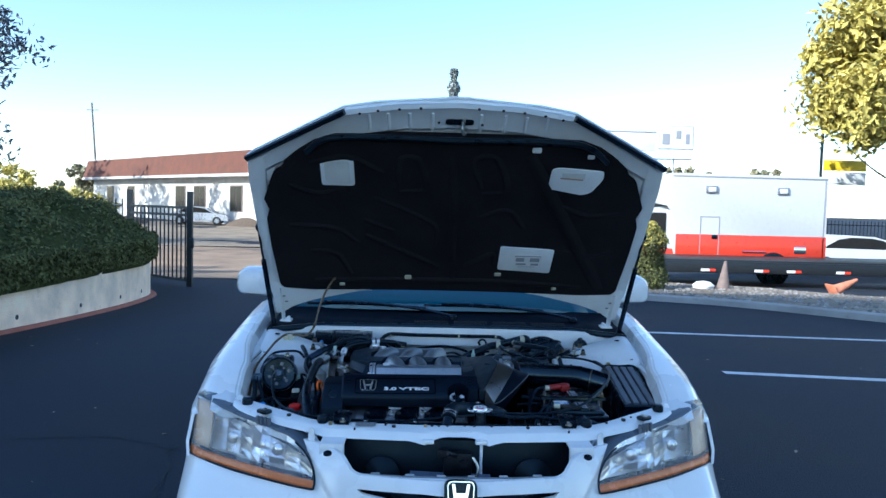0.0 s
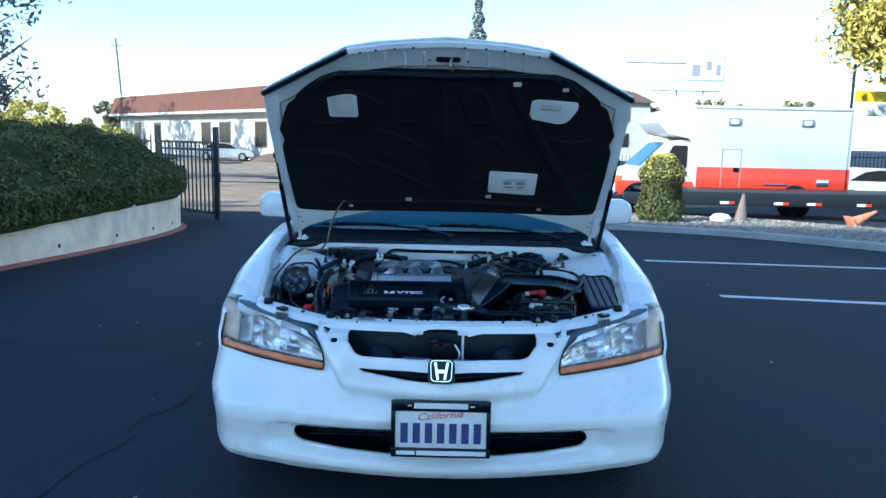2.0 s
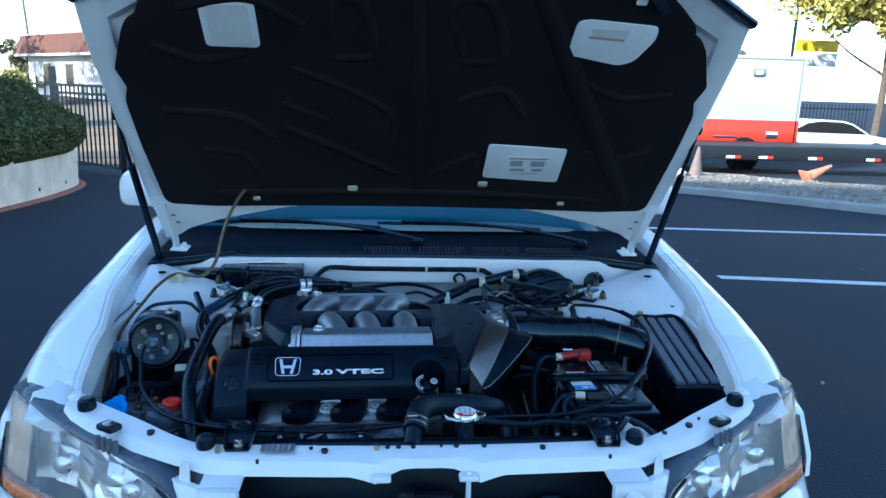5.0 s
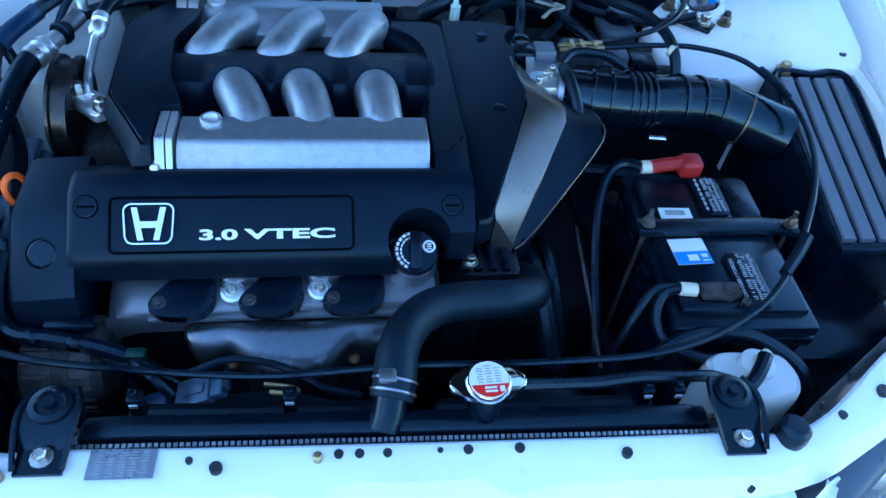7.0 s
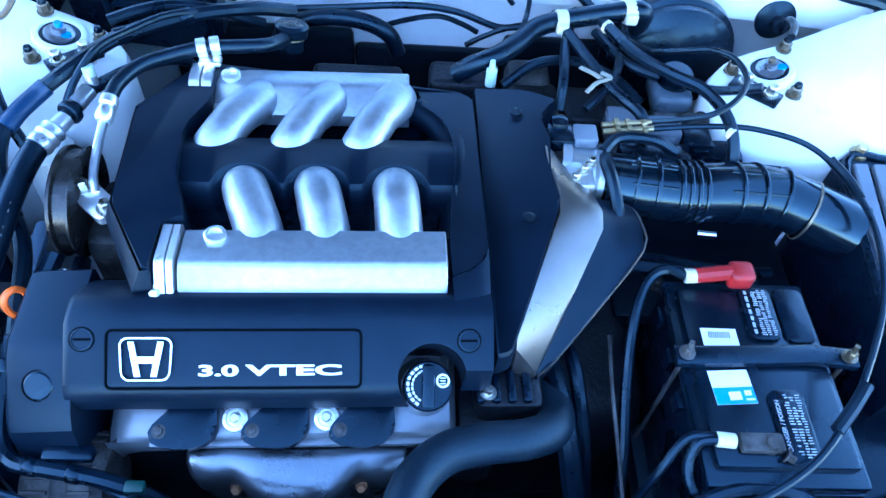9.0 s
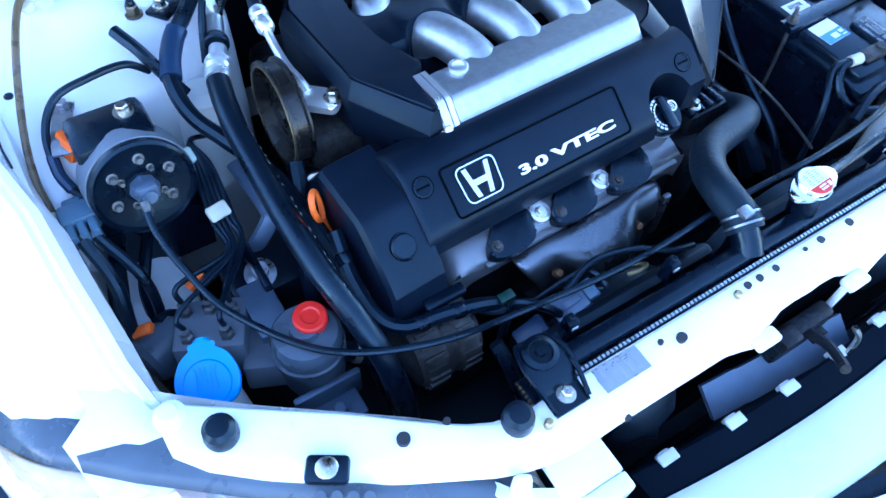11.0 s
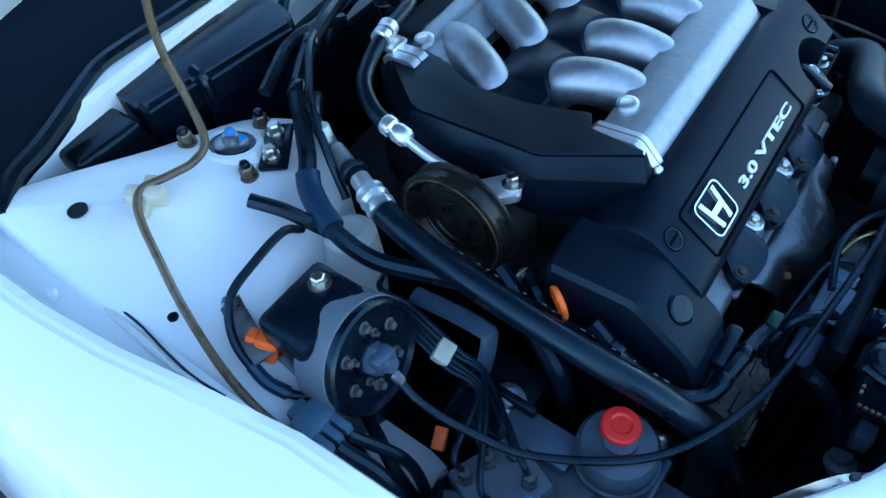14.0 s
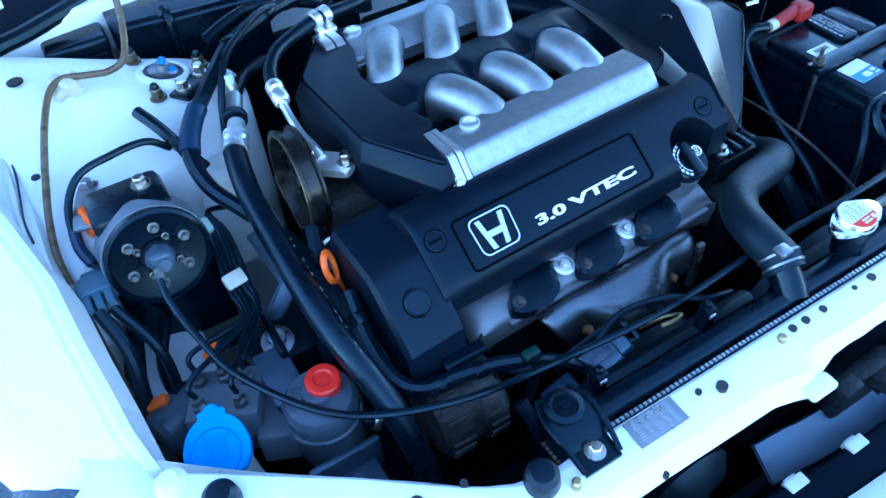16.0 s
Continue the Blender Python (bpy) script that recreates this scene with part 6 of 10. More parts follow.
# openings of the blanket that show the white panel, one with a paper label
bm = bmesh.new()
prism(bm, rounded(0.118, 0.128, 0.012), hood_at(-0.420, 0.763, -0.016), (-1, 0, 0), HV, -0.005, 0.002)
ap = part("white_panel_window", bm, WHITE_IN, hood)
bm = bmesh.new()
prism(bm, rounded(0.088, 0.098, 0.008), hood_at(-0.420, 0.763, -0.0206), (-1, 0, 0), HV, -0.002)
part("recess", bm, MILKY, ap)
bm = bmesh.new()
prism(bm, round_corners([(-0.33, 0.715), (-0.335, 0.805), (-0.36, 0.812), (-0.52, 0.80), (-0.522, 0.765), (-0.49, 0.70), (-0.455, 0.688)], 0.012), hood_at(0, 0, -0.026), (-1, 0, 0), HV, -0.005, 0.002)
ap = part("white_panel_window", bm, WHITE_IN, hood)
bm = bmesh.new()
prism(bm, [(-0.375, 0.77), (-0.37, 0.79), (-0.455, 0.79), (-0.455, 0.765)], hood_at(0, 0, -0.0315), (-1, 0, 0), HV, -0.001)
part("faded_label", bm, MILKY, ap)
bm = bmesh.new()
prism(bm, [(-0.368, 0.764), (-0.368, 0.770), (-0.45, 0.764), (-0.45, 0.758)], hood_at(0, 0, -0.0315), (-1, 0, 0), HV, -0.0012)
part("label_stripe", bm, material("faded_tan_print", (0.45, 0.30, 0.22), 0.7), ap)
bm = bmesh.new()
prism(bm, round_corners([(-0.19, 0.268), (-0.192, 0.40), (-0.405, 0.388), (-0.403, 0.252)], 0.008), hood_at(0, 0, -0.021), (-1, 0, 0), HV, -0.005, 0.002)
ap = part("white_panel_window", bm, WHITE_IN, hood, "white panel with an emissions diagram label")
LBM = plane_m(hood_at(0.305, 0.326, -0.0268), (1, 0, -0.0), HV)
bm = bmesh.new()
box(bm, (-0.055, -0.035, 0), (0.055, 0.035, 0.0012), 0, LBM)
part("diagram_label", bm, PAPER, ap)
bm = bmesh.new()
bars(bm, LBM, [(0, 0.028, 0.104, 0.005), (0, -0.032, 0.07, 0.003), (-0.03, 0.008, 0.034, 0.022), (0.028, 0.008, 0.038, 0.022), (-0.025, -0.018, 0.04, 0.012), (0.03, -0.018, 0.03, 0.012)], 0.0016)
part("diagram_print", bm, INKGREY, ap)
for u, v, r in ((-0.44, 0.158, 0.010), (0.435, 0.158, 0.010), (-0.17, 0.205, 0.014), (0.195, 0.235, 0.013), (0.27, 0.885, 0.016), (0.46, 0.865, 0.012)):
    bm = bmesh.new()
    prism(bm, rounded(r * 2, r * 1.3, r * 0.3), hood_at(u, v, -0.02), (-1, 0, 0), HV, -0.005, 0.001)
    part("blanket_clip", bm, NYLON if v < 0.3 else WHITE_IN, hood)
# lower lip of the hood and the hinges
bm = bmesh.new()
rings = []
for u in np.linspace(-0.735, 0.735, 61):
    low = lerp_table([(0.0, 0.127), (0.165, 0.122), (0.30, 0.107), (0.37, 0.095), (0.46, 0.070), (0.56, 0.040), (0.62, 0.014), (0.67, -0.010), (0.70, -0.045), (0.735, -0.050)], abs(u))[0]
    rings.append([hood_at(u, v, w) for v, w in ((low, 0.014), (low, -0.006), (low + 0.006, -0.011), (0.155, -0.012), (0.175, 0.0), (0.175, 0.012))])
loft(bm, rings)
part("rear_rim", bm, WHITE_IN, hood)
for s in (-1, 1):
    bm = bmesh.new()
    prism(bm, round_corners([(1.150, 1.035), (1.195, 1.030), (1.255, 0.955), (1.285, 0.905), (1.295, 0.868), (1.235, 0.868), (1.238, 0.905), (1.210, 0.945)], 0.010), (s * 0.698, 0, 0), (0, 1, 0), (0, 0, 1), s * 0.006, 0.001)
    box(bm, (s * 0.664, 1.232, 0.876), (s * 0.712, 1.288, 0.890), 0.004)
    hinge = part("hood_hinge", bm, WHITE_IN, car)
    bm = bmesh.new()
    bolt(bm, (s * 0.680, 1.246, 0.889), (0, 0, 1), 0.007, 0.009)
    part("hinge_bolt", bm, WHITE_IN, hinge)
    part("hinge_bolt", bolt(bmesh.new(), (s * 0.680, 1.272, 0.889), (0, 0, 1), 0.007, 0.009), WHITE_IN, hinge)
    for u, v in ((0.703, 0.115), (0.690, 0.070), (0.683, 0.035)):
        part("hinge_slot", prism(bmesh.new(), rounded(0.012, 0.006, 0.002), hood_at(s * u, v, -0.0125), (-1, 0, 0), HV, -0.001), INK, hood)
    # gas strut with its ball bracket
    a, b = Vector((s * 0.716, 1.172, 0.846)), Vector((s * 0.745, 0.95, 1.294))
    strut = part("gas_strut", rod(bmesh.new(), a + (b - a) * 0.02, a + (b - a) * 0.70, 0.0098), SATIN, car, "black gas strut holding the hood")
    part("strut_rod", rod(bmesh.new(), a + (b - a) * 0.68, a + (b - a) * 0.98, 0.0045), RUBBER, strut)
    bm = bmesh.new()
    lathe(bm, a - Vector((0, 0, 0.012)), (b - a), [(0.006, 0), (0.013, 0.006), (0.013, 0.022), (0.009, 0.035)], 14)
    part("strut_socket", bm, SATIN, strut)
    bm = bmesh.new()
    lathe(bm, b + (a - b).normalized() * 0.02, (b - a), [(0.006, 0), (0.010, 0.006), (0.010, 0.022), (0.004, 0.03)], 14)
    part("strut_socket", bm, SATIN, strut)
    bm = bmesh.new()
    box(bm, (s * 0.685, 1.145, 0.812), (s * 0.735, 1.20, 0.836), 0.01)
    part("strut_bracket", bm, WHITE_IN, car)

# slam panel across the front of the bay
SP_BACK = [(0.0, 0.3145), (0.33, 0.3135), (0.38, 0.310), (0.43, 0.319), (0.48, 0.351), (0.535, 0.393), (0.61, 0.442), (0.68, 0.488), (0.735, 0.505)]
SP_FRONT = [(0.0, 0.262), (0.09, 0.266), (0.28, 0.267), (0.36, 0.265), (0.43, 0.278), (0.53, 0.328), (0.62, 0.380), (0.69, 0.43), (0.735, 0.49)]
plan = [(-x, y) for x, y in reversed(SP_BACK)] + SP_BACK[1:] + list(reversed(SP_FRONT)) + [(-x, y) for x, y in SP_FRONT[1:]]
bm = bmesh.new()


def slam_z(x):
    return 0.727 + 0.028 * (min(abs(x), 0.72) / 0.70) ** 2


rings = []
for i in range(61):
    x = -0.703 + 1.406 * i / 60
    yb, yf = lerp_table([(a, b) for a, b in SP_BACK], abs(x))[0], lerp_table([(a, b) for a, b in SP_FRONT], abs(x))[0]
    z = slam_z(x)
    drop = 0.032 if abs(x) < 0.40 else 0.026
    notch = 0.012 * max(0.0, 1 - (abs(x) / 0.075) ** 4) - 0.009 * max(0.0, 1 - ((abs(x) - 0.098) / 0.022) ** 4)
    rings.append([(x, y, zz) for y, zz in ((yb, z - 0.028), (yb, z - 0.004), (yb - 0.004, z), ((yb + yf) / 2 + 0.012, z + 0.001), ((yb + yf) / 2 - 0.006, z - 0.005), (yf + 0.012, z - 0.006), (yf + 0.002 + notch, z - 0.010), (yf - 0.012 + notch, z - drop + notch), (yf + 0.01 + notch, z - drop + notch), (yb - 0.012, z - 0.028))])
loft(bm, rings)
slam = part("slam_panel", bm, WHITE_IN, car, "white slam panel with holes and rubber stops")
for x, y, r in ((-0.212, 0.2985, 0.0035), (-0.187, 0.291, 0.006), (-0.073, 0.302, 0.0047), (-0.053, 0.302, 0.0047), (-0.026, 0.302, 0.0045), (0.026, 0.303, 0.003), (0.054, 0.303, 0.005), (0.106, 0.303, 0.0053), (0.215, 0.294, 0.0055), (0.46, 0.325, 0.0050), (0.52, 0.352, 0.007), (0.55, 0.375, 0.003), (-0.508, 0.346, 0.007), (-0.462, 0.340, 0.004), (-0.30, 0.25, 0.003), (0.33, 0.25, 0.003)):
    bm = bmesh.new()
    lathe(bm, (x, y, slam_z(x) - 0.004), (0, 0, 1), [(r, 0), (r, 0.0065), (0, 0.0065)], 16)
    part("panel_hole", bm, INK, slam)
for x, y in ((0.655, 0.437), (-0.655, 0.437), (-0.400, 0.305), (0.394, 0.306)):
    bm = bmesh.new()
    lathe(bm, (x, y, slam_z(x) - 0.004), (0, 0, 1), [(0.017, 0), (0.0175, 0.006), (0.016, 0.018), (0.011, 0.023), (0, 0.024)], 20)
    part("rubber_stop", bm, RUBBER, slam)
for x in (-0.375, -0.093):
    bm = bmesh.new()
    lathe(bm, (x, 0.2985 if x > -0.2 else 0.286, slam_z(x) - 0.004), (0, 0, 1), [(0.005, 0), (0.005, 0.009), (0.003, 0.011), (0, 0.011)], 12)
    part("tan_plug", bm, BRASS, slam)
SLM = plane_m((-0.271, 0.2955, slam_z(0.28) + 0.0005), (1, 0.0, 0), (0, 1, 0))
bm = bmesh.new()
box(bm, (-0.030, -0.0145, 0), (0.030, 0.0145, 0.0015), 0, SLM)
st = part("warning_label", bm, METALLABEL, slam, "silver foil label with fine print")
bm = bmesh.new()
bars(bm, SLM, [(-0.020 + 0.010 * j, 0.0115 - 0.0029 * k, 0.004 + 0.004 * ((j * 3 + k * 5) % 4) / 3, 0.0012) for k in range(9) for j in range(5)], 0.002)
part("fine_print", bm, INKGREY, st)
for s in (-1, 1):
    # lamp adjuster with its black cap, and the small upright tab
    bm = bmesh.new()
    box(bm, (-0.021, -0.014, 0), (0.021, 0.014, 0.013), 0.005, Matrix.Translation((s * 0.585, 0.355, 0.742)) @ pose(0, 0, 0, 0, 0, s * 32))
    adj = part("lamp_mount", bm, RUBBER, slam)
    bm = bmesh.new()
    lathe(bm, (s * 0.585, 0.355, 0.752), (0, 0, 1), [(0.011, 0), (0.011, 0.004), (0.008, 0.006), (0, 0.006)], 16)
    part("mount_bolt", bm, ZINC, adj)
    for k in range(4):
        bm = bmesh.new()
        rod(bm, (s * (0.562 + 0.013 * k), 0.316 + 0.008 * k, 0.738), (s * (0.562 + 0.013 * k), 0.316 + 0.008 * k, 0.712), 0.0055)
        part("mount_fin", bm, GREY, adj)
    bm = bmesh.new()
    prism(bm, round_corners([(-0.012, 0), (0.012, 0), (0.009, 0.045), (-0.009, 0.045)], 0.008), (s * 0.425, 0.255, 0.685), (1, s * 0.5, 0), (0, 0.1, 1), 0.003)
    part("panel_tab", bm, WHITE_IN, slam)
    # legs that carry the panel down to the bumper
    bm = bmesh.new()
    box(bm, (s * 0.325, 0.195, 0.655), (s * 0.395, 0.215, 0.704), 0.004)
    box(bm, (s * 0.325, 0.215, 0.692), (s * 0.395, 0.275, 0.704), 0.004)
    part("panel_leg", bm, WHITE_IN, slam)
    bm = bmesh.new()
    bolt(bm, (s * 0.362, 0.194, 0.672), (0, -1, 0), 0.006, 0.007)
    part("leg_bolt", bm, SATIN, slam)
    bm = bmesh.new()
    lathe(bm, (s * 0.365, 0.150, 0.690), (0, -0.3, 1), [(0.012, 0), (0.012, 0.004), (0, 0.007)], 16)
    part("rubber_plug", bm, SATIN, slam)
    part("corner_bolt", lathe(bmesh.new(), (s * 0.690, 0.478, slam_z(0.69) - 0.004), (0, 0, 1), [(0.016, 0), (0.016, 0.005), (0.011, 0.008), (0.009, 0.013), (0, 0.0135)], 20), WHITE_IN, slam)
# hood latch in the middle
for x in (-0.085, 0.072):
    bm = bmesh.new()
    if x > 0:
        box(bm, (x - 0.004, 0.244, 0.600), (x + 0.005, 0.254, 0.708), 0.003)
    box(bm, (x - 0.018, 0.236, 0.692), (x + 0.018, 0.256, 0.704), 0.004)
    part("latch_support", bm, WHITE_IN, slam)
bm = bmesh.new()
box(bm, (-0.038, 0.232, 0.60), (0.045, 0.256, 0.668), 0.006)
box(bm, (-0.055, 0.226, 0.655), (-0.025, 0.250, 0.678), 0.004)
tube(bm, [(-0.004, 0.232, 0.66), (-0.006, 0.205, 0.672), (-0.020, 0.180, 0.684), (-0.028, 0.172, 0.690)], 0.0065, 8, 5)
rod(bm, (0.02, 0.220, 0.64), (0.02, 0.238, 0.64), 0.012)
latch = part("hood_latch", bm, BLOCK, slam, "grimy hood latch with a lever")
bm = bmesh.new()
tube(bm, [(0.045, 0.205, 0.668), (0.06, 0.195, 0.64), (0.052, 0.19, 0.60), (0.05, 0.19, 0.56)], 0.004, 8, 5)
part("safety_catch", bm, ZINC, latch)
bm = bmesh.new()
loft(bm, [[(x, 0.260 - d, 0.602), (x, 0.222 - d, 0.572), (x, 0.218 - d, 0.576), (x, 0.256 - d, 0.607)] for x, d in ((-0.135, 0.0), (-0.085, 0.004), (-0.078, 0.006), (0.10, 0.02))])
part("latch_brace", bm, STEELBLUE, slam, "blue-grey steel brace below the latch")
# radiator opening, dark: horns, beam, condenser
bm = bmesh.new()
box(bm, (-0.40, 0.290, 0.28), (0.40, 0.312, 0.69), 0.005)
part("condenser", bm, DULL, car)
bm = bmesh.new()
box(bm, (-0.34, 0.165, 0.46), (0.34, 0.22, 0.57), 0.02)
part("bumper_beam", bm, DULL, car)
for x in (-0.22, 0.23):
    bm = bmesh.new()
    lathe(bm, (x, 0.286, 0.59), (0, -1, 0), [(0.05, 0), (0.055, 0.02), (0.04, 0.035), (0.012, 0.04), (0, 0.05)], 28)
    part("horn", bm, DULL, car)
bm = bmesh.new()
box(bm, (-0.72, 0.20, 0.26), (0.72, 1.2, 0.275), 0.004)
part("undertray", bm, DULL, car)

# ---------------------------------------------------------------- the engine
engine = thing("engine", (-0.1, 0.75, 0.28), "transverse V6 engine under black covers with cast aluminium intake runners", "engine")
part("engine_block", box(bmesh.new(), (-0.37, 0.52, 0.28), (0.10, 1.08, 0.655), 0.03), BLOCK, engine)
part("upper_block", box(bmesh.new(), (-0.34, 0.60, 0.645), (0.06, 0.98, 0.752), 0.03), BLOCK, engine)
part("gearbox", box(bmesh.new(), (0.08, 0.56, 0.28), (0.33, 0.95, 0.60), 0.06, None, 3), BLOCK, engine)
part("exhaust_manifold", box(bmesh.new(), (-0.23, 0.472, 0.30), (-0.03, 0.53, 0.56), 0.03), BLOCK, engine)

# lower front cover: sections along x of (y, z)
SLOPE = Vector((0, 0.8, 0.6)).normalized()


def cover_top(x, y):
    return 0.7945 + (y - 0.572) * 0.75


bm = bmesh.new()
sec = [(0.66, 0.70), (0.664, 0.775), (0.655, 0.785), (0.622, 0.8075), (0.615, 0.8095), (0.606, 0.8095), (0.589, 0.8065), (0.538, 0.7690), (0.531, 0.7625), (0.527, 0.754), (0.5265, 0.745), (0.529, 0.722), (0.534, 0.719), (0.55, 0.73)]
rings = []
for x, k in ((-0.372, 0.0), (-0.369, 0.6), (-0.364, 1.0), (-0.30, 1.0), (-0.15, 1.0), (-0.03, 1.0), (0.0, 1.0), (0.030, 1.0), (0.083, 1.0)):
    rings.append([(x, y, z - 0.004 * (1 - k)) for y, z in sec])
loft(bm, rings)
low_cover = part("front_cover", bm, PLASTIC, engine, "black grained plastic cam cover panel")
recess = bmesh.new()
rod(recess, (0.015 - 0.006, 0.551 + 0.05, 0.745 - 0.107), (0.015 + 0.006, 0.551 - 0.05, 0.745 + 0.107), 0.0375, seg=40)
notch = bmesh.new()
box(notch, (0.012, 0.50, 0.70), (0.10, 0.546, 0.80))
carve(low_cover, [recess, notch])
# timing cover lobe at the belt end
bm = bmesh.new()
rings = []
for x, dz, dy in ((-0.4385, -0.018, 0.006), (-0.437, -0.008, 0.003), (-0.432, -0.002, 0.001), (-0.424, 0.0, 0.0), (-0.366, 0.004, 0.0)):
    rings.append([(x, y + (dy if y < 0.6 else -dy), z + dz) for y, z in ((0.672, 0.50), (0.676, 0.70), (0.674, 0.778), (0.668, 0.785), (0.580, 0.785), (0.566, 0.779), (0.513, 0.735), (0.503, 0.722), (0.484, 0.64), (0.478, 0.52))])
loft(bm, rings)
timing = part("timing_cover", bm, PLASTIC, engine, "black plastic timing belt cover", 24)
bm = bmesh.new()
lathe(bm, (-0.399, 0.541, 0.7565), (0, -0.64, 0.77), [(0.0155, 0), (0.0155, 0.003), (0.0135, 0.0046), (0, 0.005)], 26)
plug = part("cover_plug", bm, SATIN, timing)
part("plug_groove", lathe(bmesh.new(), (-0.399, 0.541, 0.7568), (0, -0.64, 0.77), [(0.0158, 0), (0.0162, 0.0026), (0.0174, 0.0026), (0.0178, 0)], 26, cap=False), GROOVE, plug)
TLM = plane_m((-0.4385, 0.575, 0.655), (0, -1, 0.0), (0.1, 0.0, 1))
part("foil_tag", box(bmesh.new(), (-0.022, -0.016, 0), (0.022, 0.016, 0.002), 0, TLM), METALLABEL, timing)
part("tag_print", bars(bmesh.new(), TLM, [(0, 0.011 - 0.0055 * k, 0.036 - 0.006 * (k % 2), 0.0025) for k in range(5)], 0.0026), INK, timing)
# name panel: groove, badge and lettering
NP = plane_m((-0.194, 0.5565, cover_top(0, 0.5565) + 0.0008), (1, 0, 0), SLOPE)
bm = bmesh.new()
outline = rounded(0.266, 0.062, 0.006, 3)
# groove drawn as a half-sunk tube in the groove shade colour
tube(bm, [NP @ Vector((x, y, -0.0004)) for x, y in outline + [outline[0]]], 0.0015, 6, 1)
part("panel_groove", bm, GROOVE, low_cover)
part("engine_badge", badge_shape(bmesh.new(), NP @ Matrix.Translation((-0.091, 0.001, 0.0)), 0.056, 0.046, 0.004), CHROME, low_cover, "chrome badge on the cover")
lettering("3.0", 0.0215, WHITEINK, low_cover, NP @ Matrix.Translation((-0.0175, -0.0125, 0.0)) @ Matrix.Diagonal((1.62, 0.74, 1, 1)), 0.0008, "engine_size", bold=0.0007)
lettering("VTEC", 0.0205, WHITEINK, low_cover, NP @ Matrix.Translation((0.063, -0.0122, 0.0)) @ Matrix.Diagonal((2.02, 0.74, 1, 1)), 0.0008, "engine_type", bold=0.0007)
for x, y in ((-0.352, 0.574), (0.056, 0.572)):
    bm = bmesh.new()
    m = plane_m((x, y, cover_top(x, y)), (1, 0, 0), SLOPE)
    lathe(bm, m.translation, m.to_3x3() @ Vector((0, 0, 1)), [(0.0118, -0.001), (0.0118, 0.0004), (0.0106, 0.0006), (0.0100, -0.0006), (0, -0.0006)], 26)
    b = part("cover_fastener", bm, SATIN, low_cover)
    part("fastener_groove", lathe(bmesh.new(), m.translation, m.to_3x3() @ Vector((0, 0, 1)), [(0.0119, 0), (0.0121, 0.0007), (0.0131, 0.0007), (0.0134, 0)], 26, cap=False), GROOVE, b)
    part("slot", box(bmesh.new(), (-0.0085, -0.0013, -0.002), (0.0085, 0.0013, 0.0003), 0, m), GROOVE, b)

# upper cover: chamfered frame round the intake
def crest(y):
    """The height of the covers at the gearbox end."""
    return lerp_table([(0.55, 0.768), (0.60, 0.792), (0.66, 0.813), (0.73, 0.826), (0.85, 0.827), (0.923, 0.815), (1.0, 0.79)], y)[0]



def cover_height(x, y):
    k = min(1, max(0, (x + 0.26) / 0.28))
    return 0.8335 * (1 - k) + crest(y) * k


# one moulding: a left leg, a strip behind the rear chamber, and a right leg with a scooped inner wall
leg = [(-0.296, 0.640), (-0.348, 0.734), (-0.352, 0.893), (-0.300, 0.960), (-0.285, 0.982), (0.018, 0.984), (0.062, 0.976), (0.083, 0.950), (0.083, 0.684), (0.079, 0.670), (0.066, 0.657), (0.040, 0.646),
       (0.0385, 0.700), (0.043, 0.752), (0.049, 0.800), (0.0485, 0.845), (0.041, 0.885), (0.026, 0.910), (0.010, 0.925), (0.010, 0.972), (-0.258, 0.972), (-0.264, 0.908), (-0.288, 0.858), (-0.284, 0.780), (-0.262, 0.712), (-0.2885, 0.706), (-0.2885, 0.640)]
bm = bmesh.new()
prism(bm, round_corners(leg, 0.007, 2), (0, 0, 0.74), (1, 0, 0), (0, 1, 0), 0.09)
for v in bm.verts:
    if v.co.z > 0.78:
        v.co.z = cover_height(v.co.x, v.co.y)
bmesh.ops.bevel(bm, geom=[e for e in bm.edges if all(v.co.z > 0.775 for v in e.verts)], offset=0.0022, segments=2, profile=0.5, affect="EDGES")
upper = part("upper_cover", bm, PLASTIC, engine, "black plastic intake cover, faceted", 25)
bm = bmesh.new()
edge_top = [(-0.286, 0.984), (-0.302, 0.962), (-0.354, 0.894), (-0.350, 0.733), (-0.297, 0.637), (-0.2880, 0.638)]
edge_low = [(-0.288, 0.996), (-0.312, 0.970), (-0.366, 0.898), (-0.360, 0.727), (-0.309, 0.626), (-0.2880, 0.628)]
loft(bm, [[(tx, ty, 0.8320), (lx, ly, 0.8085), (lx * 0.985, ly + 0.004, 0.745), (tx + 0.006, ty + 0.004, 0.745)] for (tx, ty), (lx, ly) in zip(edge_top, edge_low)])
bmesh.ops.bevel(bm, geom=[e for e in bm.edges if all(v.co.z > 0.80 for v in e.verts)], offset=0.0012, segments=2, profile=0.5, affect="EDGES")
part("cover_facet", bm, PLASTIC, engine, "", 20)
# fairing below the right leg, running into the front cover
bm = bmesh.new()
loft(bm, [[(0.0405, 0.600, 0.790), (0.0405, 0.602, 0.8085), (0.0405, 0.644, 0.812), (0.0405, 0.66, 0.79)], [(0.064, 0.600, 0.790), (0.064, 0.602, 0.8060), (0.064, 0.654, 0.8130), (0.064, 0.67, 0.79)], [(0.078, 0.598, 0.785), (0.078, 0.600, 0.8000), (0.078, 0.667, 0.8155), (0.078, 0.68, 0.79)], [(0.083, 0.596, 0.780), (0.083, 0.597, 0.7950), (0.083, 0.682, 0.8185), (0.083, 0.69, 0.79)]])
part("cover_fairing", bm, PLASTIC, engine, "", 50)
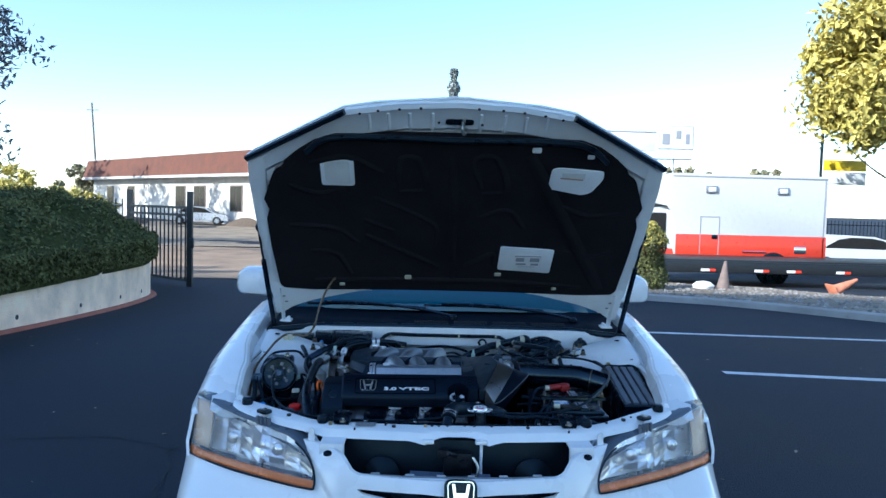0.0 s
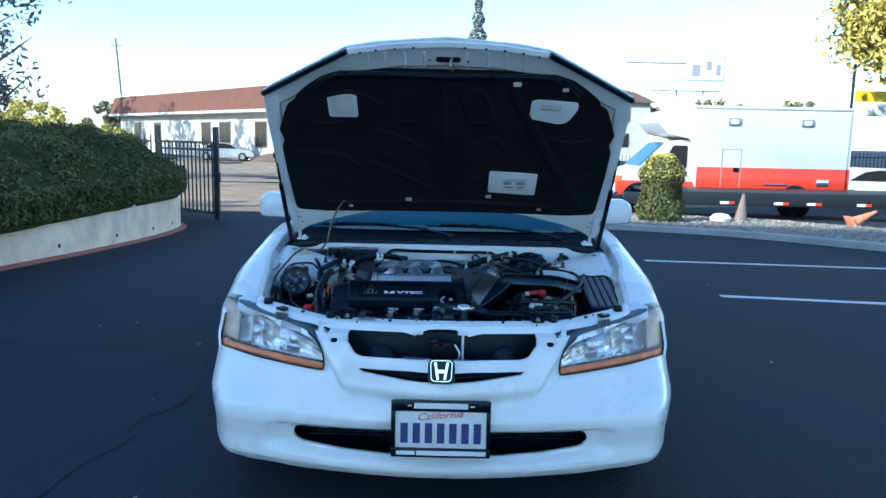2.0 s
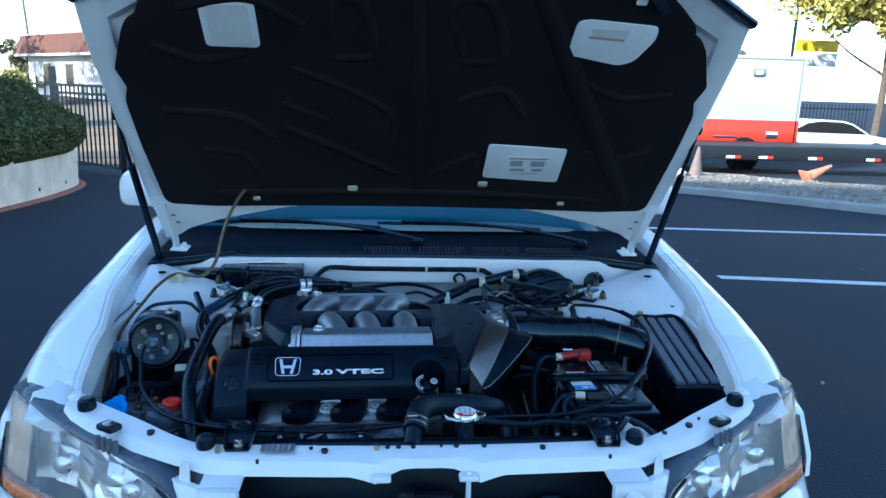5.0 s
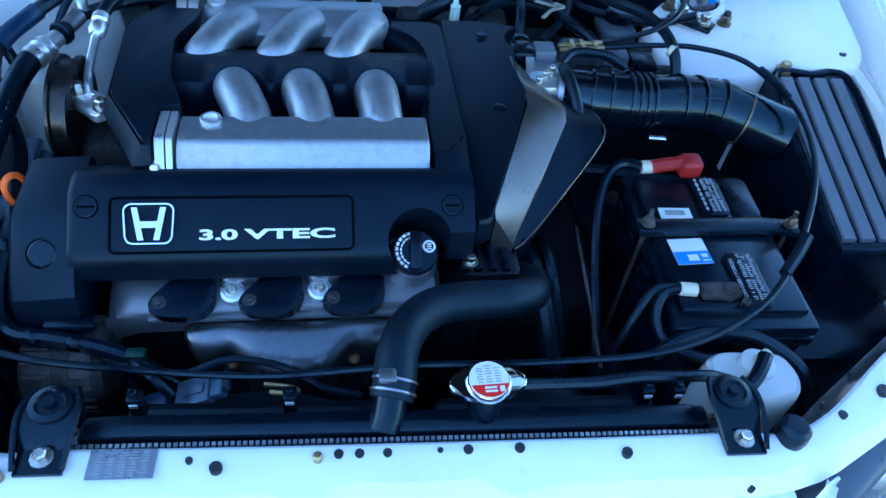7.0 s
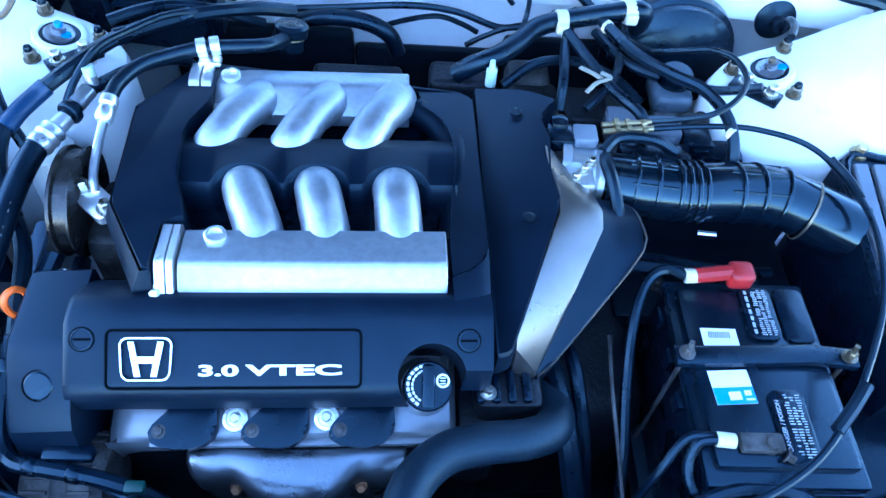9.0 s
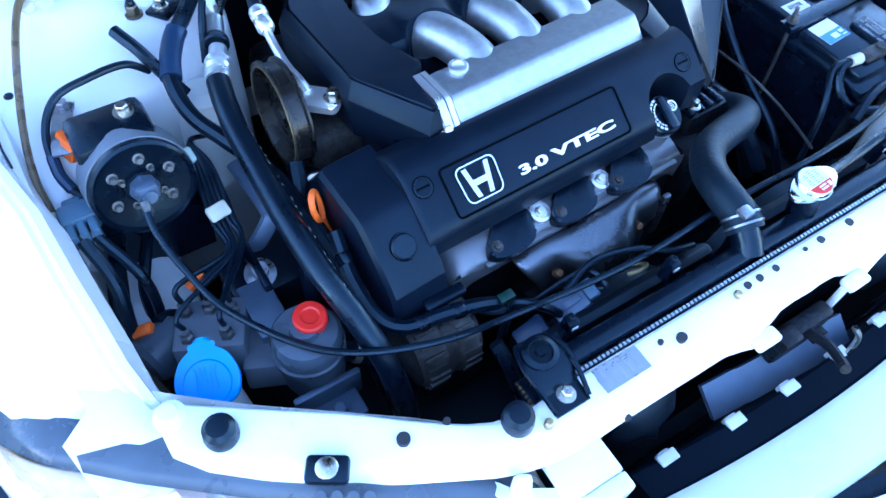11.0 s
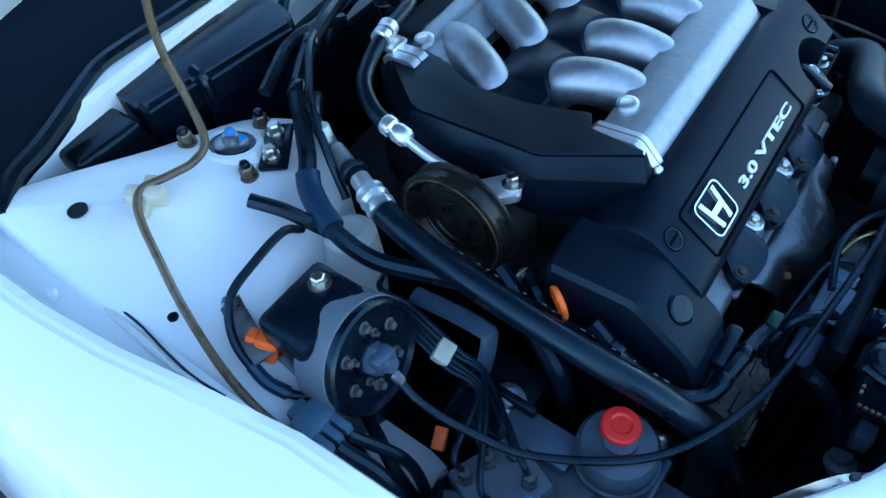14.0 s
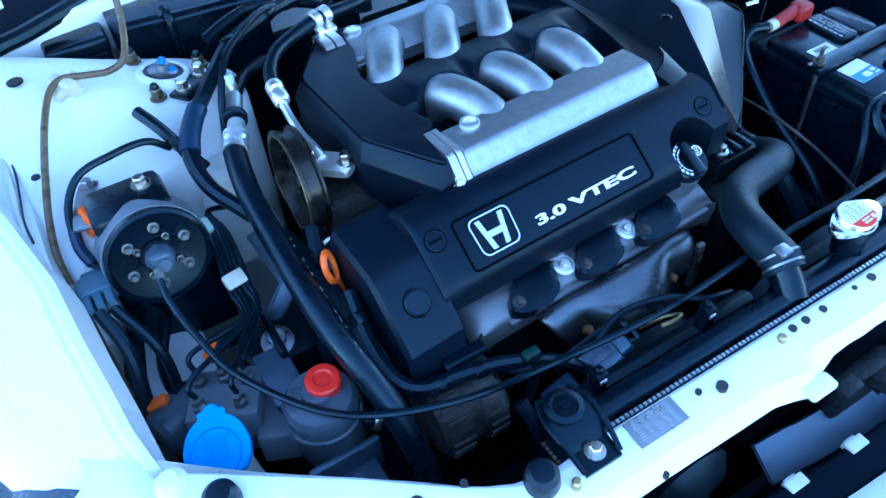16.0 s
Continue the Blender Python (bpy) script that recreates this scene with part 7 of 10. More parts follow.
part("wall_scoop", tube(bmesh.new(), [(0.006, 0.940, 0.792), (0.034, 0.912, 0.792), (0.050, 0.880, 0.790), (0.056, 0.84, 0.788), (0.056, 0.79, 0.786), (0.050, 0.74, 0.784), (0.046, 0.705, 0.784)], 0.020, 12, 5), PLASTIC, engine)
bm = bmesh.new()
box(bm, (-0.33, 0.64, 0.70), (0.07, 0.96, 0.778), 0.01)
part("valley_floor", bm, SATIN, engine)
# saddle with arches over the front runners
bm = bmesh.new()
rings = []
for i in range(81):
    x = -0.300 + 0.352 * i / 80
    hump = max(max(0.0, 1 - ((x - c) / 0.0385) ** 2) ** 0.5 for c in (-0.206, -0.119, -0.024))
    rings.append([(x, y, z) for y, z in ((0.768 + 0.014 * hump, 0.77), (0.768 + 0.020 * hump, 0.808 + 0.016 * hump), (0.776 + 0.020 * hump, 0.8195 + 0.014 * hump), (0.822, 0.8265), (0.852, 0.8200), (0.866, 0.806), (0.872, 0.77))])
loft(bm, rings)
part("runner_saddle", bm, PLASTIC, engine)

def plenum_z(x, y):
    return crest(y) - 0.5 * max(0.0, x - 0.088) * min(1, max(0, (0.76 - y) / 0.19))


# plenum cover beside the seam, with a slanting pale facet and a dark side face
bm = bmesh.new()
prism(bm, round_corners([(0.088, 0.561), (0.109, 0.570), (0.176, 0.748), (0.170, 0.80), (0.176, 0.855), (0.170, 0.905), (0.188, 0.938), (0.205, 0.958), (0.16, 0.986), (0.088, 0.990)], 0.006, 2), (0, 0, 0.735), (1, 0, 0), (0, 1, 0), 0.070, 0.004)
for v in bm.verts:
    if v.co.z > 0.78:
        v.co.z += plenum_z(v.co.x, v.co.y) - 0.805
part("right_cover", bm, PLASTIC, engine, "black plastic plenum cover")

band = [((0.168, 0.842, 0.8175), (0.196, 0.846, 0.796)), ((0.168, 0.815, 0.8235), (0.212, 0.806, 0.801)), ((0.172, 0.785, 0.8265), (0.226, 0.772, 0.806)), ((0.1755, 0.760, 0.8270), (0.231, 0.747, 0.808)), ((0.174, 0.735, 0.8230), (0.2285, 0.722, 0.8035)),
        ((0.150, 0.676, 0.7990), (0.196, 0.664, 0.7740)), ((0.126, 0.617, 0.7755), (0.163, 0.606, 0.7440)), ((0.113, 0.586, 0.7630), (0.1455, 0.577, 0.7290)), ((0.1125, 0.575, 0.7560), (0.141, 0.568, 0.7250))]
bm = bmesh.new()
rings = []
for a, b in band:
    a, b = Vector((a[0], a[1], plenum_z(a[0], a[1]) - 0.0006)), Vector(b)
    rings.append([a - Vector((0, 0, 0.05)), a, a.lerp(b, 0.06) + Vector((0, 0, 0.0008)), a.lerp(b, 0.5) + Vector((0, 0, 0.0012)), a.lerp(b, 0.94) + Vector((0, 0, 0.0008)), b, b - Vector((0.004, 0, 0.05))])
loft(bm, rings)
# the facet's pale colour holds the reflected sky
part("plenum_facet", bm, SKYSHEEN, engine, "smooth slanting facet, sky reflection put into its grey", 40)
bm = bmesh.new()
inner = [Vector(b) + Vector((0.0006, 0, -0.0012)) for a, b in band[2:]]
outer = [Vector(p) for p in ((0.262, 0.795, 0.772), (0.281, 0.775, 0.782), (0.286, 0.745, 0.7875), (0.279, 0.702, 0.7890), (0.221, 0.640, 0.7540), (0.166, 0.585, 0.7270), (0.1425, 0.566, 0.7235))]
loft(bm, [[a, a.lerp(b, 0.5) - Vector((0, 0, 0.001)), b, b + Vector((0.0012, -0.0006, -0.003)), b - Vector((0.004, 0, 0.014)), a.lerp(b, 0.5) - Vector((0, 0, 0.05)), a - Vector((0, 0, 0.05))] for a, b in zip(inner, outer)])
part("plenum_side", bm, PLASTIC, engine, "", 30)
# bright thin rim stands for the highlight along the edge
part("plenum_edge", tube(bmesh.new(), [b + Vector((0, 0, -0.0006)) for b in outer], 0.0016, 6, 3), SKYSHEEN, engine)
for x, y in ((0.1335, 0.722), (0.1375, 0.914)):
    bm = bmesh.new()
    lathe(bm, (x, y, crest(y) - 0.0004), (0, 0, 1), [(0.0085, 0), (0.0085, 0.0016), (0.0072, 0.002), (0.0066, 0.0006), (0, 0.0006)], 18)
    part("cover_fastener", bm, SATIN, engine)

# cast intake: two chambers, six runners
bm = bmesh.new()
rings = []
for x in (-0.262, -0.26, -0.1, 0.025, 0.032, 0.034):
    e = 0.003 if x in (-0.262, 0.034) else 0.0
    top = 0.0035 * (x + 0.26)
    rings.append([(x, y, z + top) for y, z in ((0.700, 0.78 + e), (0.703, 0.818 - e), (0.699, 0.824 - e), (0.655, 0.8275 - e), (0.650, 0.8265 - e), (0.6455, 0.8225 - e), (0.6245, 0.798), (0.6245, 0.788), (0.632, 0.78))])
loft(bm, rings)
front_chamber = part("front_chamber", bm, SANDCAST, engine, "cast aluminium intake chamber")
bm = bmesh.new()
loft(bm, [[(x, y, z) for y, z in ((0.706, 0.776), (0.709, 0.822), (0.703, 0.829), (0.655, 0.832), (0.647, 0.829), (0.6185, 0.797), (0.6185, 0.784), (0.63, 0.774))] for x in (-0.2725, -0.2655)])
box(bm, (-0.266, 0.615, 0.782), (-0.241, 0.640, 0.800), 0.004)
loft(bm, [[(x, y, z) for y, z in ((0.706, 0.776), (0.709, 0.822), (0.703, 0.829), (0.655, 0.832), (0.647, 0.829), (0.6165, 0.796), (0.6165, 0.782), (0.63, 0.774))] for x in (-0.285, -0.2745)])
part("end_flange", bm, MACHINED, front_chamber)
bm = bmesh.new()
lathe(bm, (-0.226, 0.689, 0.822), (0, 0, 1), [(0.0125, 0), (0.0125, 0.008), (0.011, 0.009), (0.0085, 0.009), (0.008, 0.005), (0, 0.005)], 22)
part("threaded_boss", bm, MACHINED, front_chamber)
for p in ((-0.283, 0.628, 0.803), (-0.252, 0.618, 0.792)):
    part("flange_bolt", bolt(bmesh.new(), p, (-0.2, -0.7, 0.7), 0.006, 0.008), ZINC, front_chamber)
bm = bmesh.new()
rings = []
for x in (-0.268, -0.266, -0.15, -0.02, -0.008, -0.006):
    e = 0.003 if x in (-0.268, -0.006) else 0
    rings.append([(x, y, z) for y, z in ((0.975, 0.79), (0.976, 0.826 - e), (0.970, 0.830 - e), (0.944, 0.832 - e), (0.938, 0.830 - e), (0.908, 0.808), (0.908, 0.79))])
loft(bm, rings)
rear_chamber = part("rear_chamber", bm, SANDCAST, engine, "cast aluminium rear intake chamber")
bm = bmesh.new()
for x0, x1, f in ((-0.295, -0.2815, 0.0), (-0.279, -0.266, 0.002)):
    loft(bm, [[(x, y, z) for y, z in ((0.980, 0.786), (0.981, 0.832), (0.973, 0.838), (0.944, 0.840), (0.936, 0.837), (0.912 - f, 0.812), (0.912 - f, 0.786))] for x in (x0, x1)])
box(bm, (-0.268, 0.910, 0.798), (-0.246, 0.928, 0.816), 0.004)
part("end_flange", bm, MACHINED, rear_chamber)
bm = bmesh.new()
lathe(bm, (-0.243, 0.955, 0.829), (0, 0, 1), [(0.0125, 0), (0.0125, 0.008), (0.011, 0.009), (0.0085, 0.009), (0.008, 0.005), (0, 0.005)], 22)
part("threaded_boss", bm, MACHINED, rear_chamber)
for (x0, x1) in ((-0.206, -0.183), (-0.120, -0.105), (-0.025, -0.019)):
    bm = bmesh.new()
    tube(bm, [(x0 - 0.004, 0.800, 0.765), (x0 - 0.003, 0.791, 0.793), (x0 + 0.001, 0.772, 0.8125), (x0 + (x1 - x0) * 0.5, 0.742, 0.8145), (x1 - 0.001, 0.714, 0.806), (x1, 0.698, 0.798), (x1, 0.682, 0.792)], 0.0280, 24, 8, lambda q: 0.97 + 0.05 * q + 0.16 * max(0, q - 0.72) ** 1.2)
    part("intake_runner", bm, SANDCAST, engine, "cast aluminium intake runner")
for (x0, x1) in ((-0.210, -0.258), (-0.118, -0.163), (-0.030, -0.072)):
    bm = bmesh.new()
    tube(bm, [(x0 + 0.006, 0.950, 0.800), (x0 + 0.002, 0.928, 0.812), (x0 + (x1 - x0) * 0.35, 0.896, 0.819), (x0 + (x1 - x0) * 0.75, 0.862, 0.814), (x1 - 0.001, 0.845, 0.800), (x1 - 0.003, 0.838, 0.770)], 0.0260, 24, 8, lambda q: 1.14 - 0.14 * min(1, q * 2.5))
    part("intake_runner", bm, SANDCAST, engine, "cast aluminium intake runner")

# collars of the saddle where the front runners come out
for x0 in (-0.206, -0.120, -0.025):
    arc = [(x0 - 0.003 + 0.0350 * math.cos(a), 0.792 - 0.004 * math.sin(a), 0.772 + 0.0465 * math.sin(a)) for a in [math.pi * k / 12 for k in range(13)]]
    part("runner_collar", tube(bmesh.new(), arc, 0.0050, 10, 3), PLASTIC, engine)

# silver cam cover with coils below the panel
bm = bmesh.new()
rings = []
for x, e in ((-0.348, 0.024), (-0.335, 0.008), (-0.315, 0.0), (-0.02, 0.0), (0.02, 0.0), (0.040, 0.004), (0.048, 0.016)):
    rings.append([(x, y, z - e) for y, z in ((0.61, 0.66), (0.61, 0.712), (0.565, 0.706), (0.527, 0.694), (0.514, 0.688), (0.509, 0.679 + e), (0.508, 0.665 + e), (0.512, 0.645), (0.56, 0.62))])
loft(bm, rings)
cam_cover = part("cam_cover", bm, CAMPAINT, engine, "silver painted cam cover")
bm = bmesh.new()
box(bm, (-0.300, 0.502, 0.672), (0.030, 0.514, 0.681), 0.004)
part("cover_flange", bm, CAMPAINT, cam_cover)
CN = Vector((0, -0.30, 0.954))
CU = Vector((0, 0.954, 0.30))
for x in (-0.247, -0.146, -0.049):
    bm = bmesh.new()
    prism(bm, round_corners([(-0.050, -0.014), (-0.046, 0.000), (-0.020, 0.026), (0.024, 0.026), (0.026, -0.006), (0.014, -0.021), (-0.006, -0.026), (-0.036, -0.023)], 0.007), Vector((x, 0.522, 0.688)), (1, 0, 0), CU, 0.019, 0.005)
    coil = part("ignition_coil", bm, SATIN, engine, "black ignition coil")
    bm = bmesh.new()
    bolt(bm, Vector((x - 0.036, 0.516, 0.6865)) + CN * 0.0185, CN, 0.005, 0.004)
    part("coil_bolt", bm, GREASY, coil)
for x in (-0.203, -0.101):
    bm = bmesh.new()
    p = Vector((x, 0.529, 0.692))
    lathe(bm, p, CN, [(0.0145, 0), (0.015, 0.006), (0.014, 0.0105), (0.0105, 0.0115), (0.0095, 0.0085)], 24)
    nut = part("cover_nut", bm, MACHINED, cam_cover)
    part("nut_bolt", bolt(bmesh.new(), p + CN * 0.0088, CN, 0.0058, 0.007, 1.25), ZINC, nut)
    part("nut_bracket", box(bmesh.new(), (x - 0.014, 0.537, 0.697), (x + 0.030, 0.541, 0.716), 0.002), CLAMP, cam_cover)
# oil filler
ON = Vector((0.05, -0.42, 0.90)).normalized()
OC = Vector((0.0115, 0.5475, 0.735))
bm = bmesh.new()
lathe(bm, OC - ON * 0.05, ON, [(0.036, 0), (0.032, 0.03), (0.028, 0.048)], 26)
part("filler_neck", bm, CAST, engine)
bm = bmesh.new()
lathe(bm, OC, ON, [(0.027, 0), (0.028, 0.004), (0.028, 0.013), (0.026, 0.0155), (0, 0.016)], 30)
cap = part("oil_cap", bm, SATIN, engine, "black oil filler cap with white print")
OM = plane_m(OC + ON * 0.0165, Vector((1, 0, -0.055)), Vector((0, 0.9, 0.42)))
part("grip", box(bmesh.new(), (-0.007, -0.024, 0), (0.007, 0.024, 0.008), 0.003, OM), SATIN, cap)
bm = bmesh.new()
lathe(bm, OM @ Vector((0.0165, 0.006, 0)), ON, [(0.0078, 0), (0.0078, 0.0008), (0.0055, 0.0008)], 18, cap=False)
bars(bm, OM, [(0.0165, 0.006 + 0.003 * k, 0.006, 0.0012) for k in (-1, 0, 1)], 0.001)
for k in range(9):
    a = radians(110 + 16 * k)
    box(bm, (-0.0016, -0.0022, 0), (0.0016, 0.0022, 0.0007), 0, OM @ Matrix.Translation((0.0225 * math.cos(a), 0.0225 * math.sin(a), 0)) @ pose(0, 0, 0, 0, 0, 110 + 16 * k))
    box(bm, (-0.001, -0.0018, 0), (0.001, 0.0018, 0.0007), 0, OM @ Matrix.Translation((0.0175 * math.cos(a), 0.0175 * math.sin(a), 0)) @ pose(0, 0, 0, 0, 0, 110 + 16 * k))
part("cap_print", bm, WHITEINK, cap)

# exhaust heat shield: wide at the top, narrowing, with two pockets for its bolts
bm = bmesh.new()
rings = []
for i in range(49):
    f = -1 + 2 * i / 48
    ring = []
    for y, z, w in ((0.508, 0.672, 1.0), (0.500, 0.6745, 1.01), (0.490, 0.672, 1.0), (0.478, 0.663, 0.955), (0.469, 0.650, 0.88), (0.463, 0.634, 0.80), (0.459, 0.612, 0.72), (0.458, 0.585, 0.65), (0.458, 0.54, 0.60), (0.462, 0.47, 0.56)):
        x = -0.135 + 0.124 * f * w
        pocket = sum(math.exp(-((x - px) / 0.024) ** 2 - ((z - 0.628) / 0.026) ** 2) for px in (-0.205, -0.062))
        bulge = 0.010 * (1 - abs(f) ** 3) + 0.014 * max(0.0, 1 - (abs(f) / 0.62) ** 4)
        ring.append((x, y - bulge * min(1, max(0, (0.678 - z) / 0.03)) + 0.020 * pocket, z - 0.004 * pocket - 0.010 * abs(f) ** 6))
    rings.append(ring)
loft(bm, rings, closed=False)
shield = part("heat_shield", bm, RUSTY, engine, "dark steel exhaust heat shield with rust spots", 60)
shield.modifiers.new("thick", "SOLIDIFY").thickness = 0.003
for px in (-0.205, -0.062):
    part("shield_bolt", bolt(bmesh.new(), (px, 0.472, 0.632), (0, -0.75, 0.6), 0.0055, 0.007, 1.3), RUST, engine)
part("shield_strap", box(bmesh.new(), (-0.012, 0.474, 0.57), (0.002, 0.484, 0.655), 0.004), CLAMP, engine)
# dark clutter under the front cover
part("thermostat_housing", box(bmesh.new(), (0.05, 0.50, 0.55), (0.10, 0.58, 0.68), 0.012), BLOCK, engine)
part("distributor_housing", box(bmesh.new(), (0.07, 0.53, 0.62), (0.15, 0.61, 0.715), 0.012), BLOCK, engine)
for k in range(4):
    part("housing_rib", box(bmesh.new(), (0.07 + 0.018 * k, 0.535, 0.712), (0.080 + 0.018 * k, 0.58, 0.722), 0.003), SATIN, engine)
bm = bmesh.new()
bolt(bm, (0.083, 0.545, 0.722), (0, 0, 1), 0.006, 0.01)
rod(bm, (0.083, 0.545, 0.70), (0.083, 0.545, 0.724), 0.008)
part("sensor_bolt", bm, ZINC, engine)
# the engine lies turned a little in the bay
PIVOT = Matrix.Translation((-0.2, 0.57, 0))
engine.matrix_world = PIVOT @ Matrix.Rotation(radians(2.0), 4, "Z") @ PIVOT.inverted() @ engine.matrix_world

# power steering pump pulley with pipe flange
pump = thing("power_steering_pump", (-0.43, 0.78, 0.60), "power steering pump with a grooved black pulley", "pump")
PAX = Vector((-1, 0, 0.06)).normalized()
PC = Vector((-0.414, 0.785, 0.762))
bm = bmesh.new()
lathe(bm, PC, PAX, [(0.020, -0.002), (0.060, 0.0), (0.070, 0.001), (0.070, 0.004), (0.065, 0.006), (0.065, 0.020), (0.070, 0.022), (0.070, 0.026), (0.062, 0.026), (0.054, 0.012), (0.018, 0.010), (0.016, 0.02), (0.0, 0.021)], 40)
part("pulley", bm, PULLEY, pump)
for r in (0.049, 0.036, 0.022):
    part("pulley_groove", lathe(bmesh.new(), PC + PAX * 0.0115, PAX, [(r + 0.003, -0.002), (r + 0.002, 0.0015), (r, 0.002), (r - 0.002, -0.002)], 40, cap=False), PULLEY, pump)
bm = bmesh.new()
lathe(bm, PC + PAX * 0.0265, PAX, [(0.0645, 0), (0.0645, 0.0008), (0.0630, 0.0008)], 40, cap=False)
part("pulley_rim", bm, BRASS, pump)
bm = bmesh.new()
box(bm, (-0.42, 0.73, 0.60), (-0.33, 0.85, 0.745), 0.02)
part("pump_body", bm, GREASY, pump)
bm = bmesh.new()
prism(bm, round_corners([(-0.03, -0.016), (0.03, -0.016), (0.034, 0), (0.03, 0.016), (-0.03, 0.016)], 0.01), (-0.392, 0.762, 0.784), (0.75, -0.66, 0), (0.66, 0.75, 0.1), 0.012, 0.002)
part("pipe_flange", bm, MACHINED, pump)
for dx, dy in ((-0.018, 0.016), (0.018, -0.016)):
    part("flange_bolt", bolt(bmesh.new(), (-0.392 + dx, 0.762 + dy, 0.795), (0, 0, 1), 0.0075, 0.012), ZINC, pump)

# alternator
alt = thing("alternator", (-0.40, 0.43, 0.55), "grimy finned alternator at the front of the engine", "alternator")
bm = bmesh.new()
lathe(bm, (-0.430, 0.480, 0.622), (1, 0, 0), [(0.024, -0.008), (0.048, 0.0), (0.054, 0.010), (0.055, 0.036), (0.051, 0.042), (0.051, 0.052), (0.055, 0.056), (0.055, 0.078), (0.044, 0.088), (0.016, 0.09)], 32)
part("case", bm, GREASY, alt)
for k in range(22):
    a = 2 * math.pi * k / 22
    bm = bmesh.new()
    box(bm, (-0.424, -0.0022, 0.046), (-0.396, 0.0022, 0.0574), 0.0008, Matrix.Translation((0, 0.480, 0.622)) @ Matrix.Rotation(a, 4, "X"))
    part("cooling_fin", bm, GREASY, alt)
    bm = bmesh.new()
    box(bm, (-0.374, -0.0022, 0.046), (-0.350, 0.0022, 0.0574), 0.0008, Matrix.Translation((0, 0.480, 0.622)) @ Matrix.Rotation(a, 4, "X"))
    part("cooling_fin", bm, GREASY, alt)
part("terminal_cover", box(bmesh.new(), (-0.40, 0.475, 0.690), (-0.345, 0.492, 0.702), 0.004), SATIN, alt)

dip = thing("dipstick", (-0.45, 0.63, 0.60), "oil dipstick with an orange loop handle", "dipstick")
DM = plane_m((-0.455, 0.636, 0.752), (0.55, 0.8, 0), (-0.15, 0.1, 1))
ring = [(0.0125 * math.cos(a) * (1 + 0.25 * math.sin(a)), 0.023 * math.sin(a)) for a in (2 * math.pi * k / 12 for k in range(12))]
bm = bmesh.new()
tube(bm, [DM @ Vector((x, y, 0)) for x, y in ring + [ring[0]]], 0.0042, 10, 3, None, 0.8)
tube(bm, [DM @ Vector((0, -0.018, 0)), DM @ Vector((0, -0.035, 0)), DM @ Vector((0.002, -0.05, 0))], 0.005, 8, 3)
part("loop", bm, ORANGE, dip)
part("stick_tube", tube(bmesh.new(), [DM @ Vector((0.002, -0.045, 0)), DM @ Vector((0.01, -0.10, 0)), DM @ Vector((0.03, -0.2, 0))], 0.004, 8, 4), GREASY, dip)

# ---------------------------------------------------------------- battery
battery = thing("battery", (0.41, 0.585, 0.50), "black car battery with white and blue labels and a hold-down bar", "battery")
BZ = 0.735
part("case", box(bmesh.new(), (0.322, 0.455, 0.53), (0.500, 0.718, 0.705), 0.006), SATIN, battery)
bm = bmesh.new()
box(bm, (0.318, 0.451, 0.703), (0.504, 0.722, 0.722), 0.005)
part("lid_flange", bm, BATTERY, battery)
part("lid_lip", box(bmesh.new(), (0.318, 0.450, 0.686), (0.504, 0.457, 0.7025), 0.002), SATIN, battery)
lid = part("lid", box(bmesh.new(), (0.328, 0.468, 0.715), (0.494, 0.704, BZ), 0.008), BATTERY, battery)
for x0, x1, y0, y1 in ((0.405, 0.446, 0.625, 0.703), (0.405, 0.446, 0.470, 0.560)):
    bm = bmesh.new()
    prism(bm, rounded(x1 - x0, y1 - y0, 0.012), ((x0 + x1) / 2, (y0 + y1) / 2, BZ - 0.004), (1, 0, 0), (0, 1, 0), 0.0105, 0.003)
    cp = part("vent_cap", bm, SATIN, lid)
    bm = bmesh.new()
    m = Matrix.Translation(((x0 + x1) / 2, (y0 + y1) / 2, BZ + 0.0068))
    rng = random.Random(int(y0 * 1000))
    marks = []
    for k in range(24):
        yy = (y1 - y0) * (0.41 - 0.82 * k / 23)
        for xx in (-0.0030, 0.0040, 0.0110):
            if rng.random() < 0.85:
                marks.append((xx + rng.uniform(-0.0008, 0.0008), yy, rng.uniform(0.003, 0.0062), 0.0012))
    for k in range(7 if y0 > 0.5 else 0):
        marks.append((-0.0130, (y1 - y0) * (0.36 - 0.72 * k / 6), 0.0034, rng.uniform(0.004, 0.008)))
    bars(bm, m, marks, 0.0007)
    part("cap_print", bm, BATTERYINK, cp)
    if y0 < 0.5:
        lettering("DANGER / POISON", 0.0072, BATTERYINK, cp, Matrix.Translation((x0 + 0.0062, (y0 + y1) / 2, BZ + 0.0068)) @ Matrix.Rotation(math.pi / 2, 4, "Z"), 0.0005, "warning_words")
bm = bmesh.new()
prism(bm, rounded(0.040, 0.080, 0.012), (0.470, 0.664, BZ - 0.002), (1, 0, 0), (0, 1, 0), 0.006, 0.003)
part("handle_recess", bm, SATIN, lid)
BM = Matrix.Translation((0.368, 0.622, BZ + 0.0004))
part("white_label", box(bmesh.new(), (-0.022, -0.018, 0), (0.022, 0.020, 0.0008), 0, BM), PAPER, battery)
bm = bmesh.new()
bars(bm, BM, [(-0.013 + 0.0028 * k, 0.011, 0.0014, 0.009) for k in range(10)], 0.0011)
part("bar_print", bm, INK, battery)
bm = bmesh.new()
bm.faces.new([bm.verts.new(BM @ Vector(p)) for p in ((-0.004, -0.013, 0.0012), (0.008, -0.013, 0.0012), (0.002, -0.003, 0.0012))])
part("warning_mark", bm, YELLOW, battery)
BM2 = Matrix.Translation((0.367, 0.561, BZ + 0.0004)) @ pose(0, 0, 0, 0, 0, 4)
